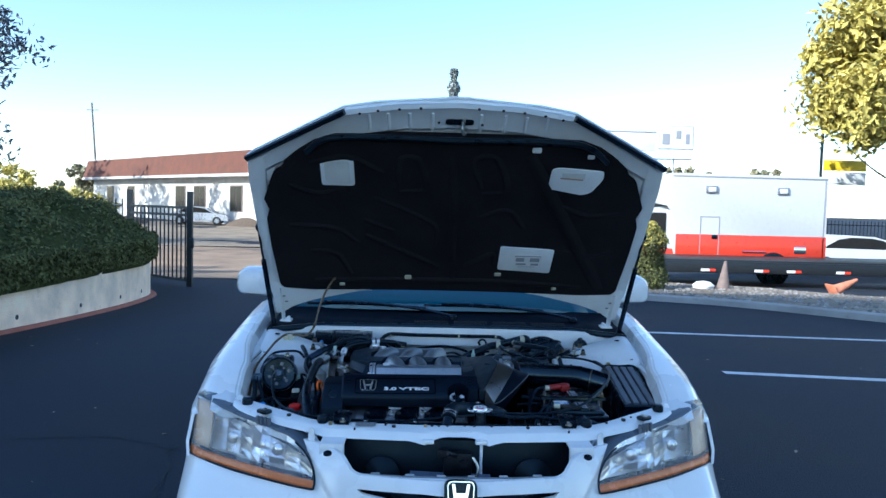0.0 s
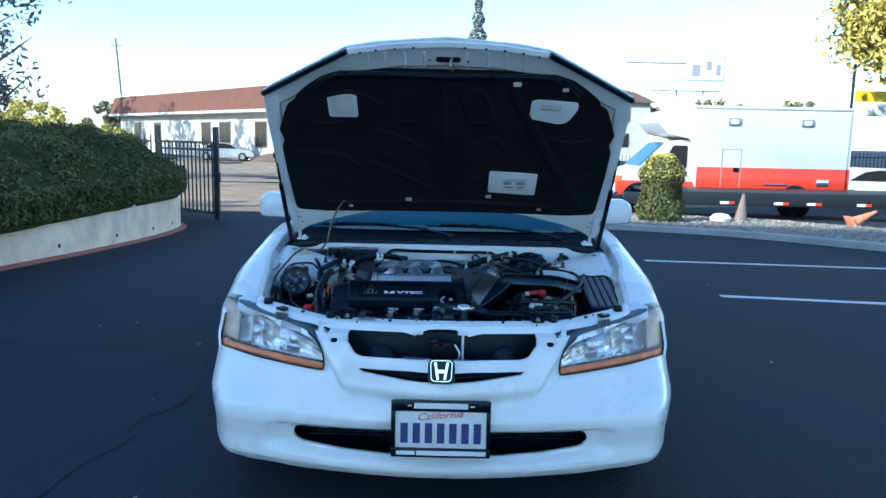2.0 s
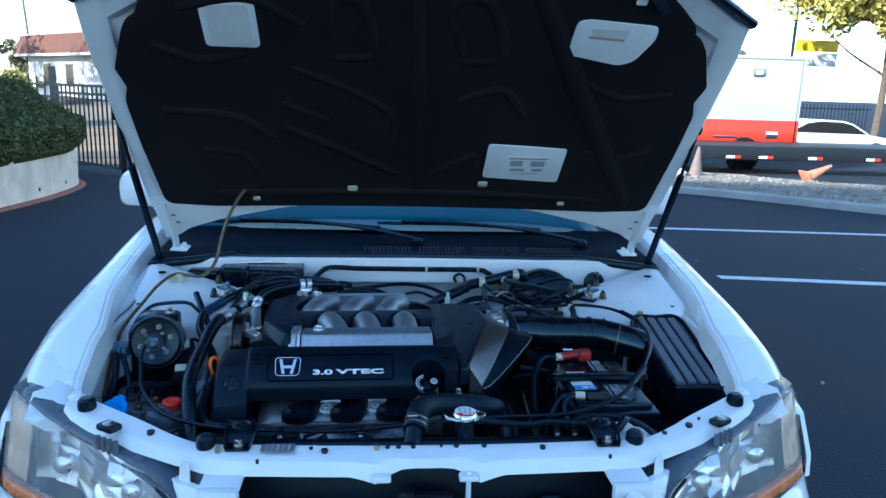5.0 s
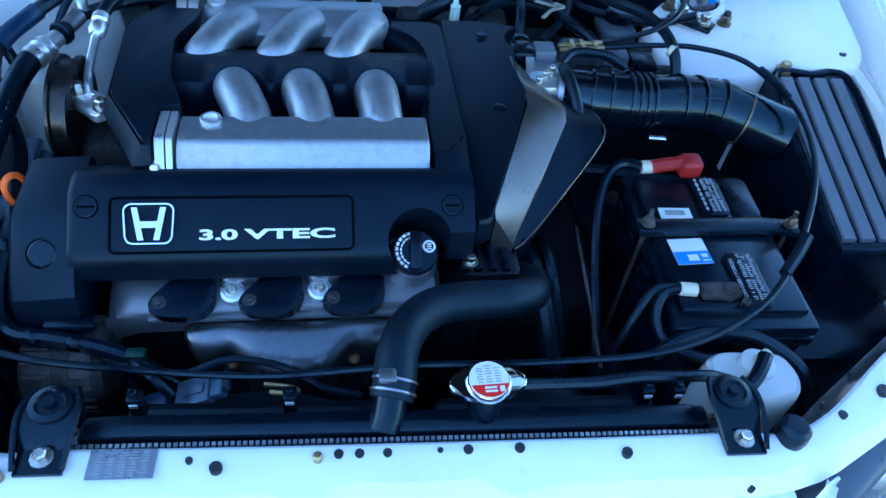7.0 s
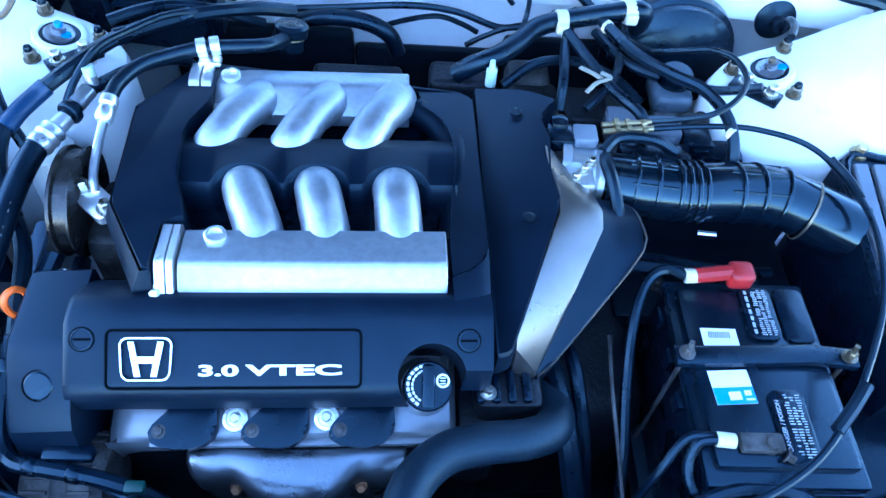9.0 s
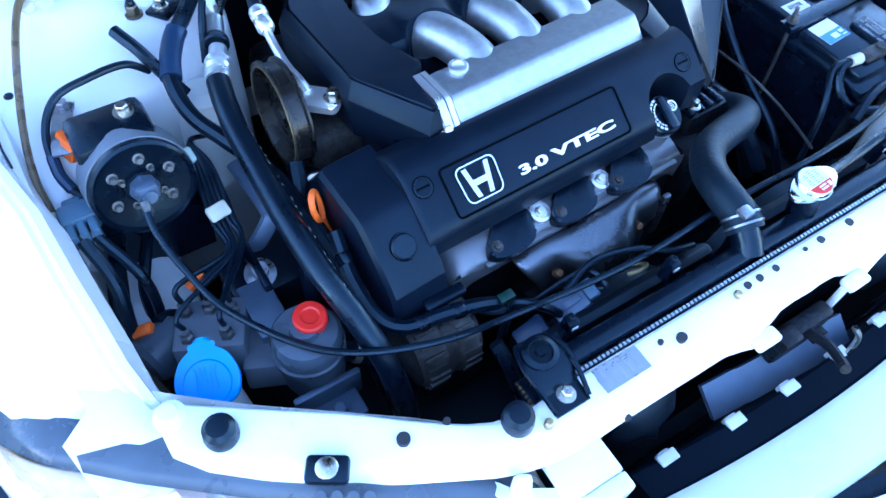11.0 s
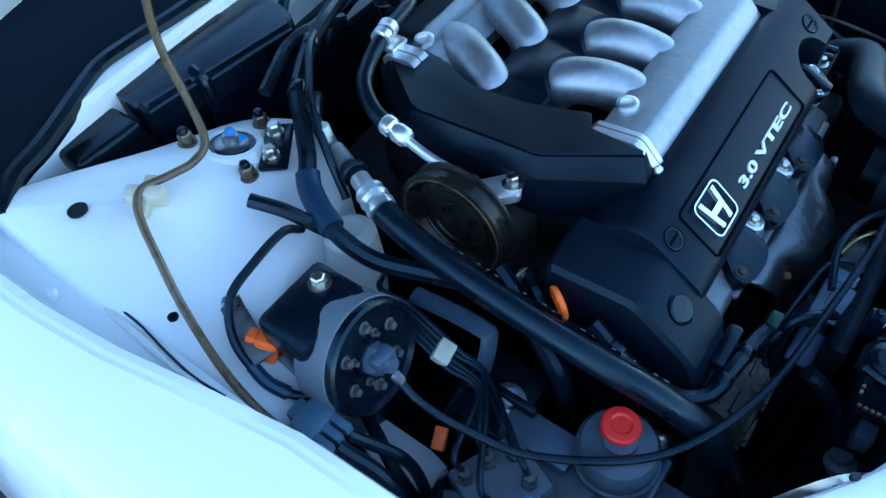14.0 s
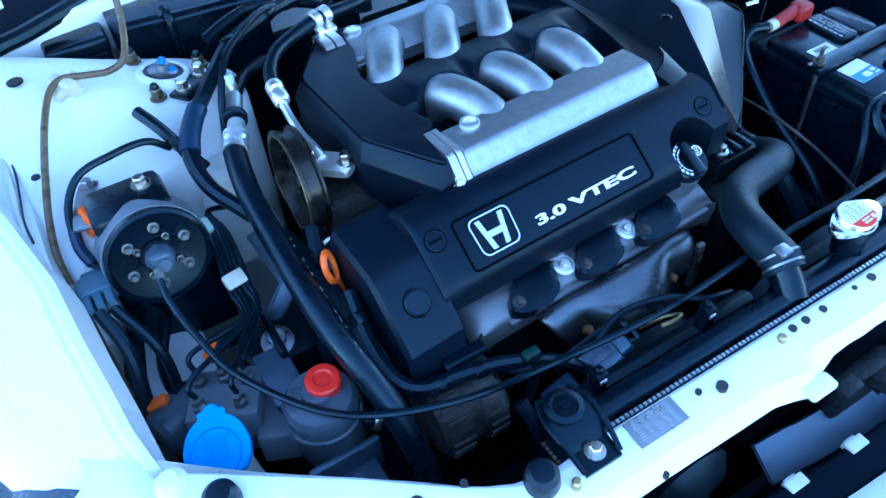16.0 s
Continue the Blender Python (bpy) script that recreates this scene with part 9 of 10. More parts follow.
part("tube", tube(bmesh.new(), [(-0.46, 1.145, 1.085), (-0.475, 1.11, 1.075), (-0.505, 1.085, 1.02), (-0.525, 1.07, 0.96), (-0.535, 1.045, 0.905), (-0.552, 1.012, 0.874), (-0.575, 1.008, 0.864), (-0.600, 1.011, 0.866), (-0.617, 1.016, 0.867), (-0.632, 1.021, 0.867), (-0.647, 1.012, 0.865), (-0.660, 0.992, 0.858), (-0.676, 0.955, 0.844), (-0.693, 0.915, 0.820), (-0.710, 0.86, 0.795), (-0.718, 0.815, 0.775), (-0.718, 0.785, 0.755), (-0.714, 0.72, 0.72), (-0.71, 0.66, 0.67)], 0.0045, 9, 8), AMBERTUBE, washer_line)
bm = bmesh.new()
CLM = Matrix.Translation((-0.630, 1.021, 0.8455)) @ pose(0, 0, 0, 0, -12, 30)
box(bm, (-0.024, -0.0075, 0.004), (0.024, 0.0075, 0.017), 0.004, CLM)
box(bm, (-0.0085, -0.021, 0.002), (0.0085, 0.021, 0.023), 0.004, CLM)
box(bm, (-0.007, -0.007, -0.002), (0.007, 0.007, 0.010), 0.002, CLM)
part("clip", bm, NYLON, washer_line, "ivory cross-shaped tube clip")
part("joint", rod(bmesh.new(), (-0.721, 0.775, 0.757), (-0.723, 0.762, 0.749), 0.0085), NYLON, washer_line, "ivory tube joint")
# thin dark line drawn for the seam between tower and gutter
cable("fender_wire", [(-gutter(y)[0] - 0.006 - 0.004 * math.sin(y * 31), y, gutter(y)[1] + 0.002) for y in (1.14, 1.10, 1.06, 1.0, 0.95, 0.90, 0.86, 0.82)], 0.0014, RUBBER, "thin dark line along the seam beside the fender", "wire")

# air conditioning and steering pipes
ac = thing("ac_pipe", (-0.47, 0.80, 0.62), "thick black air conditioning hose with crimped metal ends", "hose")
part("hose", tube(bmesh.new(), [(-0.484, 0.838, 0.800), (-0.490, 0.805, 0.796), (-0.495, 0.760, 0.787), (-0.496, 0.70, 0.776), (-0.496, 0.63, 0.766), (-0.492, 0.56, 0.752), (-0.480, 0.50, 0.725), (-0.468, 0.455, 0.68), (-0.462, 0.42, 0.60), (-0.46, 0.41, 0.48)], 0.0150, 14, 8), RUBBER, ac)
HM = plane_m((-0.482, 0.64, 0.7815), (0.02, -1, -0.17), (0.95, 0, 0.3))
part("hose_print", bars(bmesh.new(), HM, [(-0.12 + 0.011 * k, 0.0004 * (k % 3), 0.0025 + 0.001 * (k % 4), 0.0009) for k in range(24) if k % 7 not in (0, 3)], 0.0008), FAINTINK, ac)
bm = bmesh.new()
lathe(bm, (-0.4625, 0.890, 0.803), Vector((-0.022, -0.055, -0.003)), [(0.0115, 0), (0.0115, 0.018), (0.0145, 0.020), (0.017, 0.024), (0.0155, 0.030), (0.0175, 0.036), (0.0155, 0.042), (0.0175, 0.048), (0.016, 0.056)], 22)
part("crimp", bm, MACHINED, ac)
bm = bmesh.new()
rod(bm, (-0.454, 0.915, 0.805), (-0.464, 0.887, 0.803), 0.0095)
lathe(bm, (-0.458, 0.905, 0.804), (-0.35, -0.93, 0), [(0.016, 0), (0.0165, 0.008), (0.015, 0.010)], 16)
part("joint", bm, RUBBER, ac)
bm = bmesh.new()
rod(bm, (-0.446, 0.940, 0.808), (-0.456, 0.913, 0.805), 0.0115)
rod(bm, (-0.443, 0.948, 0.804), (-0.444, 0.953, 0.822), 0.009)
part("service_port", bm, CAST, ac)
part("port_cap", lathe(bmesh.new(), (-0.444, 0.953, 0.820), (0, 0.1, 1), [(0.0085, 0), (0.0085, 0.014), (0.0075, 0.017), (0, 0.017)], 18), PALE, ac)
part("rear_pipe", tube(bmesh.new(), [(-0.446, 0.940, 0.808), (-0.41, 1.01, 0.79), (-0.36, 1.06, 0.77), (-0.34, 1.1, 0.70)], 0.009, 10, 6), RUBBER, ac)
ps = thing("steering_hose", (-0.36, 0.95, 0.75), "black steering hose with a bright metal pipe end", "hose")
part("hose", tube(bmesh.new(), [(-0.196, 1.055, 0.822), (-0.212, 1.010, 0.843), (-0.250, 0.995, 0.849), (-0.292, 0.985, 0.852), (-0.335, 0.972, 0.848), (-0.371, 0.952, 0.845), (-0.393, 0.922, 0.840), (-0.401, 0.895, 0.832)], 0.0095, 12, 7), RUBBER, ps)
bm = bmesh.new()
lathe(bm, (-0.400, 0.900, 0.833), Vector((-0.003, -0.06, -0.014)), [(0.0105, 0), (0.012, 0.003), (0.012, 0.012), (0.0095, 0.015), (0.0115, 0.02), (0.0115, 0.032), (0.0085, 0.037)], 18)
part("crimp", bm, MACHINED, ps)
part("bent_pipe", tube(bmesh.new(), [(-0.402, 0.872, 0.826), (-0.403, 0.84, 0.815), (-0.402, 0.808, 0.808), (-0.398, 0.785, 0.804), (-0.395, 0.772, 0.796)], 0.0058, 10, 6), MACHINED, ps)
bm = bmesh.new()
for x, y in ((-0.304, 0.9825), (-0.287, 0.9875)):
    lathe(bm, (x, y, 0.852), (1, 0.28, 0.02), [(0.0105, 0), (0.0128, 0.001), (0.0128, 0.012), (0.0105, 0.013)], 18)
box(bm, (-0.302, 0.966, 0.834), (-0.272, 0.984, 0.842), 0.003)
part("hose_bracket", bm, MACHINED, ps)
bm = bmesh.new()
lathe(bm, (-0.194, 1.060, 0.798), (0.1, 0.25, 1), [(0.018, 0), (0.018, 0.02), (0.023, 0.022), (0.024, 0.036), (0.020, 0.040), (0, 0.041)], 24)
part("end_cap", bm, RUBBER, ps)
part("cap_band", lathe(bmesh.new(), (-0.1925, 1.0645, 0.816), (0.1, 0.25, 1), [(0.0205, 0), (0.0215, 0.001), (0.0215, 0.007), (0.0205, 0.008)], 24), BRASS, ps)
harness = thing("main_harness", (-0.45, 0.95, 0.80), "corrugated black wiring harness along the strut tower", "harness")
bm = bmesh.new()
corrugated(bm, [(-0.20, 1.15, 0.80), (-0.26, 1.11, 0.828), (-0.34, 1.07, 0.838), (-0.415, 1.02, 0.838), (-0.455, 0.975, 0.832), (-0.482, 0.945, 0.824), (-0.505, 0.925, 0.812), (-0.532, 0.872, 0.803), (-0.531, 0.82, 0.782), (-0.508, 0.775, 0.765), (-0.48, 0.72, 0.750), (-0.468, 0.66, 0.738), (-0.460, 0.60, 0.72), (-0.455, 0.55, 0.69)], 0.0105, 0.0042, 0.055, 9)
part("trunk", bm, RUBBER, harness)
part("branch", tube(bmesh.new(), [(-0.24, 1.115, 0.80), (-0.31, 1.095, 0.835), (-0.36, 1.085, 0.845), (-0.40, 1.065, 0.848), (-0.44, 1.05, 0.84)], 0.008, 9, 8), RUBBER, harness, "taped black wiring branch over the tower")
part("branch", tube(bmesh.new(), [(-0.26, 1.12, 0.81), (-0.345, 1.06, 0.85), (-0.40, 1.01, 0.854), (-0.435, 0.975, 0.848), (-0.462, 0.935, 0.82), (-0.48, 0.90, 0.78)], 0.005, 9, 8), RUBBER, harness, "thin black wiring branch over the tower")
bm = bmesh.new()
tube(bm, [(-0.496, 0.934, 0.817), (-0.508, 0.921, 0.811), (-0.522, 0.895, 0.807), (-0.532, 0.868, 0.802)], 0.0138, 12, 6, None, 0.85)
part("guide", bm, DARKBLUE, harness, "dark blue plastic harness guide")
for x, y, z in ((-0.415, 1.02, 0.838), (-0.34, 1.07, 0.838)):
    part("tape_band", lathe(bmesh.new(), (x, y, z), (-0.8, -0.6, 0), [(0.0118, -0.009), (0.0124, -0.008), (0.0124, 0.008), (0.0118, 0.009)], 16), SATIN, harness)
cable("cut_hose", [(-0.568, 0.945, 0.834), (-0.552, 0.912, 0.822), (-0.538, 0.888, 0.80), (-0.52, 0.87, 0.77)], 0.008, RUBBER, "short black hose stub beside the tower", "hose")
bm = bmesh.new()
lathe(bm, (-0.512, 0.885, 0.60), (0.08, 0, 1), [(0.033, 0), (0.036, 0.10), (0.031, 0.150), (0.018, 0.160)], 26)
whole("canister", bm, MILKY, "pale plastic canister below the hoses", "canister")

# ---------------------------------------------------------------- cruise drum, brake unit, tanks at the left front
drum = thing("cruise_actuator", (-0.63, 0.74, 0.62), "black cruise control actuator drum with bolts", "actuator")
DAX = Vector((0.06, -0.965, 0.24)).normalized()
DC = Vector((-0.617, 0.748, 0.772))
bm = bmesh.new()
lathe(bm, DC - DAX * 0.055, DAX, [(0.038, 0), (0.056, 0.005), (0.059, 0.012), (0.0598, 0.05), (0.0605, 0.054), (0.0595, 0.060), (0.056, 0.062), (0.053, 0.057), (0.022, 0.052), (0.020, 0.058), (0.0, 0.058)], 44)
part("drum", bm, SATIN, drum)
bm = bmesh.new()
lathe(bm, DC - DAX * 0.052, DAX, [(0.0598, 0.010), (0.0616, 0.011), (0.0616, 0.049), (0.0598, 0.050)], 44, cap=False)
part("drum_band", bm, GREY, drum, "wide grey band round the drum")
dx, dy, _d = frame_of(DAX)
for k in range(6):
    a = k * math.pi / 3 + 0.3
    part("drum_bolt", bolt(bmesh.new(), DC + DAX * -0.001 + (dx * math.cos(a) + dy * math.sin(a)) * 0.036, DAX, 0.0044, 0.007, 1.5), ALLOYDULL, drum)
for k in range(4):
    a = k * math.pi / 2 + 0.9
    part("drum_screw", bolt(bmesh.new(), DC + DAX * -0.001 + (dx * math.cos(a) + dy * math.sin(a)) * 0.025, DAX, 0.0030, 0.006, 1.5), ALLOYDULL, drum)
bm = bmesh.new()
lathe(bm, DC, DAX, [(0.0175, -0.002), (0.017, 0.010), (0.0125, 0.016), (0.009, 0.022), (0.008, 0.028)], 8)
box(bm, (DC.x - 0.012, DC.y - 0.022, DC.z - 0.004), (DC.x + 0.014, DC.y - 0.006, DC.z + 0.018), 0.004)
part("nose", bm, STEELBLUE, drum)
part("cable_nut", lathe(bmesh.new(), (-0.624, 0.712, 0.785), (-0.08, -0.95, -0.3), [(0.0055, 0), (0.0055, 0.008), (0.004, 0.012)], 10), ALLOYDULL, drum)
bm = bmesh.new()
box(bm, (-0.668, 0.775, 0.70), (-0.578, 0.842, 0.824), 0.010)
part("bracket_box", bm, SATIN, drum)
part("bracket_bolt", bolt(bmesh.new(), (-0.601, 0.816, 0.823), (0, 0, 1), 0.0075, 0.010), ZINC, drum)
bm = bmesh.new()
loft(bm, [[(x + 0.011, y - 0.003, z), (x - 0.011, y + 0.003, z), (x - 0.011, y + 0.003, z + 0.003), (x + 0.011, y - 0.003, z + 0.003)] for x, y, z in ((-0.654, 0.905, 0.788), (-0.662, 0.885, 0.789), (-0.676, 0.845, 0.788), (-0.680, 0.825, 0.784))])
bolt(bm, (-0.658, 0.897, 0.790), (0, 0, 1), 0.007, 0.008)
part("tin_bracket", bm, CLAMP, drum)
bm = bmesh.new()
OPM = Matrix.Translation((-0.668, 0.838, 0.782)) @ pose(0, 0, 0, 15, 20, 25)
box(bm, (-0.010, -0.014, -0.014), (0.010, 0.010, 0.012), 0.003, OPM)
box(bm, (-0.008, 0.010, -0.010), (0.008, 0.020, 0.010), 0.002, OPM)
for k in (-1, 1):
    box(bm, (0.0095 * k - 0.0015, -0.012, -0.006), (0.0095 * k + 0.0025, 0.006, 0.006), 0.001, OPM)
part("orange_plug", bm, ORANGE, drum)
part("vacuum_loop", tube(bmesh.new(), [(-0.550, 0.897, 0.80), (-0.575, 0.892, 0.824), (-0.62, 0.887, 0.826), (-0.662, 0.880, 0.819), (-0.688, 0.855, 0.795), (-0.693, 0.815, 0.768), (-0.680, 0.785, 0.752), (-0.65, 0.770, 0.752)], 0.0048, 9, 7), RUBBER, drum)
part("loop_sleeve", tube(bmesh.new(), [(-0.692, 0.835, 0.780), (-0.6935, 0.815, 0.768), (-0.688, 0.797, 0.757)], 0.007, 9, 3), DARKBLUE, drum)
bm = bmesh.new()
prism(bm, [(-0.68, 0.60), (-0.56, 0.60), (-0.55, 0.735), (-0.60, 0.765), (-0.68, 0.74)], (0, 0.775, 0), (1, 0, 0), (0, 0, 1), 0.008)
part("mount_plate", bm, SATIN, drum)
bm = bmesh.new()
for k in range(3):
    box(bm, (-0.711 + 0.012 * k, 0.722, 0.742), (-0.702 + 0.012 * k, 0.752, 0.764), 0.002)
box(bm, (-0.714, 0.742, 0.738), (-0.674, 0.772, 0.768), 0.006)
box(bm, (-0.706, 0.770, 0.742), (-0.684, 0.784, 0.762), 0.004)
conn = whole("harness_connector", bm, BLUEGREY, "blue-grey multi-pin connector beside the fender", "connector")
cable("connector_wire", [(-0.70, 0.725, 0.752), (-0.69, 0.68, 0.71), (-0.70, 0.64, 0.64), (-0.69, 0.62, 0.56)], 0.008, RUBBER, "black wire bundle below the connector", "wire")
cable("connector_wire", [(-0.685, 0.725, 0.750), (-0.660, 0.68, 0.69), (-0.67, 0.65, 0.60)], 0.0065, RUBBER, "black wire bundle below the connector", "wire")
bm = bmesh.new()
loft(bm, [[(x * k - 0.72 * (1 - k), y, z) for x, z in ((-0.722, 0.70), (-0.705, 0.655), (-0.665, 0.625), (-0.635, 0.617), (-0.612, 0.600), (-0.610, 0.50), (-0.722, 0.50))] for y, k in ((0.668, 0.8), (0.675, 0.95), (0.70, 1.0), (0.78, 1.0), (0.88, 0.95))])
part("wheel_apron", bm, WHITE_IN, car)

cable("sleeved_harness", [(-0.640, 0.815, 0.665), (-0.664, 0.785, 0.676), (-0.680, 0.745, 0.684), (-0.692, 0.70, 0.680), (-0.702, 0.665, 0.662), (-0.705, 0.64, 0.60)], 0.0125, RUBBER, "corrugated black harness beside the wheel apron", "harness", "ribbed", 0.005)
cable("sleeved_harness", [(-0.600, 0.80, 0.66), (-0.632, 0.770, 0.668), (-0.650, 0.735, 0.668), (-0.668, 0.695, 0.655), (-0.672, 0.665, 0.61)], 0.0075, RUBBER, "taped black harness beside the wheel apron", "harness")
abs_unit = thing("abs_unit", (-0.63, 0.585, 0.58), "grey anti-lock brake unit with steel brake lines", "brake unit")
AM = Matrix.Translation((-0.628, 0.606, 0.657)) @ pose(0, 0, 0, -8, 0, -24)
part("valve_block", box(bmesh.new(), (-0.030, -0.038, -0.045), (0.052, 0.036, 0.020), 0.006, AM), GREY, abs_unit)
part("side_block", box(bmesh.new(), (0.045, -0.055, -0.05), (0.10, 0.02, -0.005), 0.006, AM), GREY, abs_unit)
bm = bmesh.new()
lathe(bm, (-0.648, 0.634, 0.636), (-0.9, -0.36, 0.02), [(0.026, 0), (0.031, 0.004), (0.031, 0.050), (0.026, 0.057), (0.0, 0.059)], 30)
part("pump_motor", bm, TANK, abs_unit)
for k, (x, y) in enumerate(((-0.018, 0.016), (0.010, 0.018), (0.036, 0.012), (-0.012, -0.022), (0.032, -0.022))):
    bm = bmesh.new()
    lathe(bm, AM @ Vector((x, y, 0.019)), (0, 0, 1), [(0.0085, 0), (0.0085, 0.010), (0.006, 0.013), (0.006, 0.02)], 6)
    part("line_nut", bm, ALLOYDULL, abs_unit)
    p = AM @ Vector((x, y, 0.035))
    part("brake_pipe", tube(bmesh.new(), [p, p + Vector((0.004, 0.012, 0.022)), Vector((-0.565 + 0.005 * k, 0.665, 0.705)), Vector((-0.563 + 0.006 * k, 0.705, 0.712)), Vector((-0.560 + 0.006 * k, 0.735, 0.722)), Vector((-0.555 + 0.005 * k, 0.775, 0.74)), Vector((-0.545, 0.80, 0.76)), Vector((-0.52, 0.82, 0.74))], 0.0034, 8, 6), RUBBER, abs_unit)
bm = bmesh.new()
box(bm, (-0.0135, -0.010, -0.006), (0.0135, 0.010, 0.006), 0.003, Matrix.Translation((-0.552, 0.716, 0.718)) @ pose(0, 0, 0, 30, 0, 10))
part("pipe_holder", bm, NYLON, abs_unit)
bm = bmesh.new()
box(bm, (-0.012, -0.010, -0.008), (0.012, 0.010, 0.008), 0.003, Matrix.Translation((-0.560, 0.785, 0.752)) @ pose(0, 0, 0, 30, 0, 10))
part("pipe_holder", bm, PALE, abs_unit)
for p, turn in (((-0.610, 0.685, 0.650), 20), ((-0.687, 0.640, 0.662), -15)):
    bm = bmesh.new()
    box(bm, (-0.0125, -0.007, -0.006), (0.0125, 0.007, 0.006), 0.002, Matrix.Translation(p) @ pose(0, 0, 0, 0, -20, turn))
    op = part("orange_plug", bm, ORANGE, abs_unit)
    bm = bmesh.new()
    tube(bm, [Vector(p) + Vector((0.018, 0.004, 0)), Vector(p) + Vector((0.035, 0.012, -0.01)), Vector(p) + Vector((0.05, 0.02, -0.04))], 0.008, 8, 4)
    part("plug_wire", bm, RUBBER, op)
bm = bmesh.new()
box(bm, (-0.58, 0.60, 0.61), (-0.545, 0.70, 0.66), 0.006)
box(bm, (-0.545, 0.61, 0.655), (-0.535, 0.69, 0.685), 0.003)
part("unit_bracket", bm, SATIN, abs_unit)

psr = thing("steering_reservoir", (-0.53, 0.522, 0.60), "smoked power steering reservoir with a red cap", "reservoir")
RC = Vector((-0.532, 0.522, 0.615))
bm = bmesh.new()
lathe(bm, RC, (0, 0, 1), [(0.020, -0.03), (0.034, -0.02), (0.039, 0.0), (0.0405, 0.05), (0.0435, 0.052), (0.0435, 0.060), (0.041, 0.062), (0.041, 0.080), (0.036, 0.088), (0.018, 0.092), (0.016, 0.1)], 40)
part("tank", bm, TANK, psr)
bm = bmesh.new()
lathe(bm, RC + Vector((0.010, 0.006, 0.092)), (0.03, -0.05, 1), [(0.0185, 0), (0.0195, 0.002), (0.0195, 0.013), (0.0175, 0.0155), (0.011, 0.0155), (0.009, 0.0135), (0, 0.0135)], 30)
part("cap", bm, RED, psr, "red screw cap")
bm = bmesh.new()
tube(bm, [RC + Vector((0.036, -0.016, 0.03)), RC + Vector((0.055, -0.024, 0.02)), RC + Vector((0.07, -0.04, -0.02)), RC + Vector((0.08, -0.05, -0.1))], 0.012, 10, 5)
part("outlet_hose", bm, RUBBER, psr)
part("outlet_clip", lathe(bmesh.new(), RC + Vector((0.046, -0.020, 0.026)), (0.8, -0.35, -0.4), [(0.0135, 0), (0.014, 0.001), (0.014, 0.008), (0.0135, 0.009)], 18), ZINC, psr)
bm = bmesh.new()
box(bm, (-0.575, 0.475, 0.585), (-0.49, 0.485, 0.64), 0.004)
box(bm, (-0.56, 0.44, 0.60), (-0.50, 0.48, 0.607), 0.003)
bolt(bm, (-0.53, 0.455, 0.607), (0, 0, 1), 0.009, 0.012)
part("bracket", bm, STEELBLUE, psr)
part("stay", box(bmesh.new(), (-0.575, 0.555, 0.655), (-0.535, 0.635, 0.672), 0.004, None), STEELBLUE, psr)

washer = thing("washer_filler", (-0.645, 0.535, 0.60), "washer tank neck with a bright blue flip cap", "washer tank")
bm = bmesh.new()
lathe(bm, (-0.640, 0.520, 0.60), (-0.08, 0.1, 1), [(0.026, 0), (0.026, 0.06), (0.030, 0.066), (0.030, 0.086)], 26)
part("neck", bm, MILKY, washer)
WM = plane_m((-0.645, 0.528, 0.692), (0.95, -0.3, 0.05), (0.25, 0.85, 0.42))
bm = bmesh.new()
prism(bm, round_corners([(-0.036, 0.0), (-0.030, -0.024), (0.0, -0.034), (0.030, -0.026), (0.036, 0.002), (0.026, 0.026), (0.010, 0.036), (0.008, 0.046), (-0.008, 0.046), (-0.010, 0.036), (-0.027, 0.024)], 0.012), WM.translation, WM.to_3x3() @ Vector((1, 0, 0)), WM.to_3x3() @ Vector((0, 1, 0)), 0.009, 0.004)
cap = part("cap", bm, BLUE, washer, "bright blue cap")
bm = bmesh.new()
lathe(bm, WM @ Vector((0, -0.004, 0.009)), WM.to_3x3() @ Vector((0, 0, 1)), [(0.026, 0), (0.0255, 0.0012), (0.0245, 0)], 26, cap=False)
for k in range(5):
    tube(bm, [WM @ Vector((-0.012 + 0.006 * k, -0.012, 0.0095)), WM @ Vector((-0.010 + 0.005 * k, 0.004, 0.0098)), WM @ Vector((-0.012 + 0.006 * k, 0.014, 0.0095))], 0.0008, 5, 2)
part("cap_relief", bm, BLUE, cap)
mount = thing("engine_mount", (-0.53, 0.66, 0.55), "engine mount with a bright bolt and bracket", "mount")
bm = bmesh.new()
box(bm, (-0.57, 0.62, 0.52), (-0.48, 0.71, 0.655), 0.015)
part("rubber_block", bm, DULL, mount)
bm = bmesh.new()
lathe(bm, (-0.538, 0.648, 0.655), (0, -0.3, 1), [(0.020, 0), (0.020, 0.010), (0.011, 0.012), (0.010, 0.024), (0, 0.024)], 18)
part("bolt", bm, CLAMP, mount)
bm = bmesh.new()
tube(bm, [(-0.500, 0.80, 0.695), (-0.496, 0.75, 0.696), (-0.494, 0.705, 0.694), (-0.498, 0.696, 0.688), (-0.520, 0.690, 0.665), (-0.538, 0.690, 0.648)], 0.012, 8, 3, None, 0.45)
part("bracket", bm, STEELBLUE, mount)
cable("lower_hose", [(-0.445, 0.72, 0.74), (-0.455, 0.69, 0.725), (-0.475, 0.645, 0.70), (-0.488, 0.61, 0.665), (-0.49, 0.60, 0.60)], 0.012, RUBBER, "black steering return hose below the pulley", "hose")
cable("lower_hose", [(-0.43, 0.735, 0.70), (-0.42, 0.70, 0.72), (-0.438, 0.68, 0.73), (-0.45, 0.66, 0.72)], 0.011, RUBBER, "black hose below the pulley", "hose")
bm = bmesh.new()
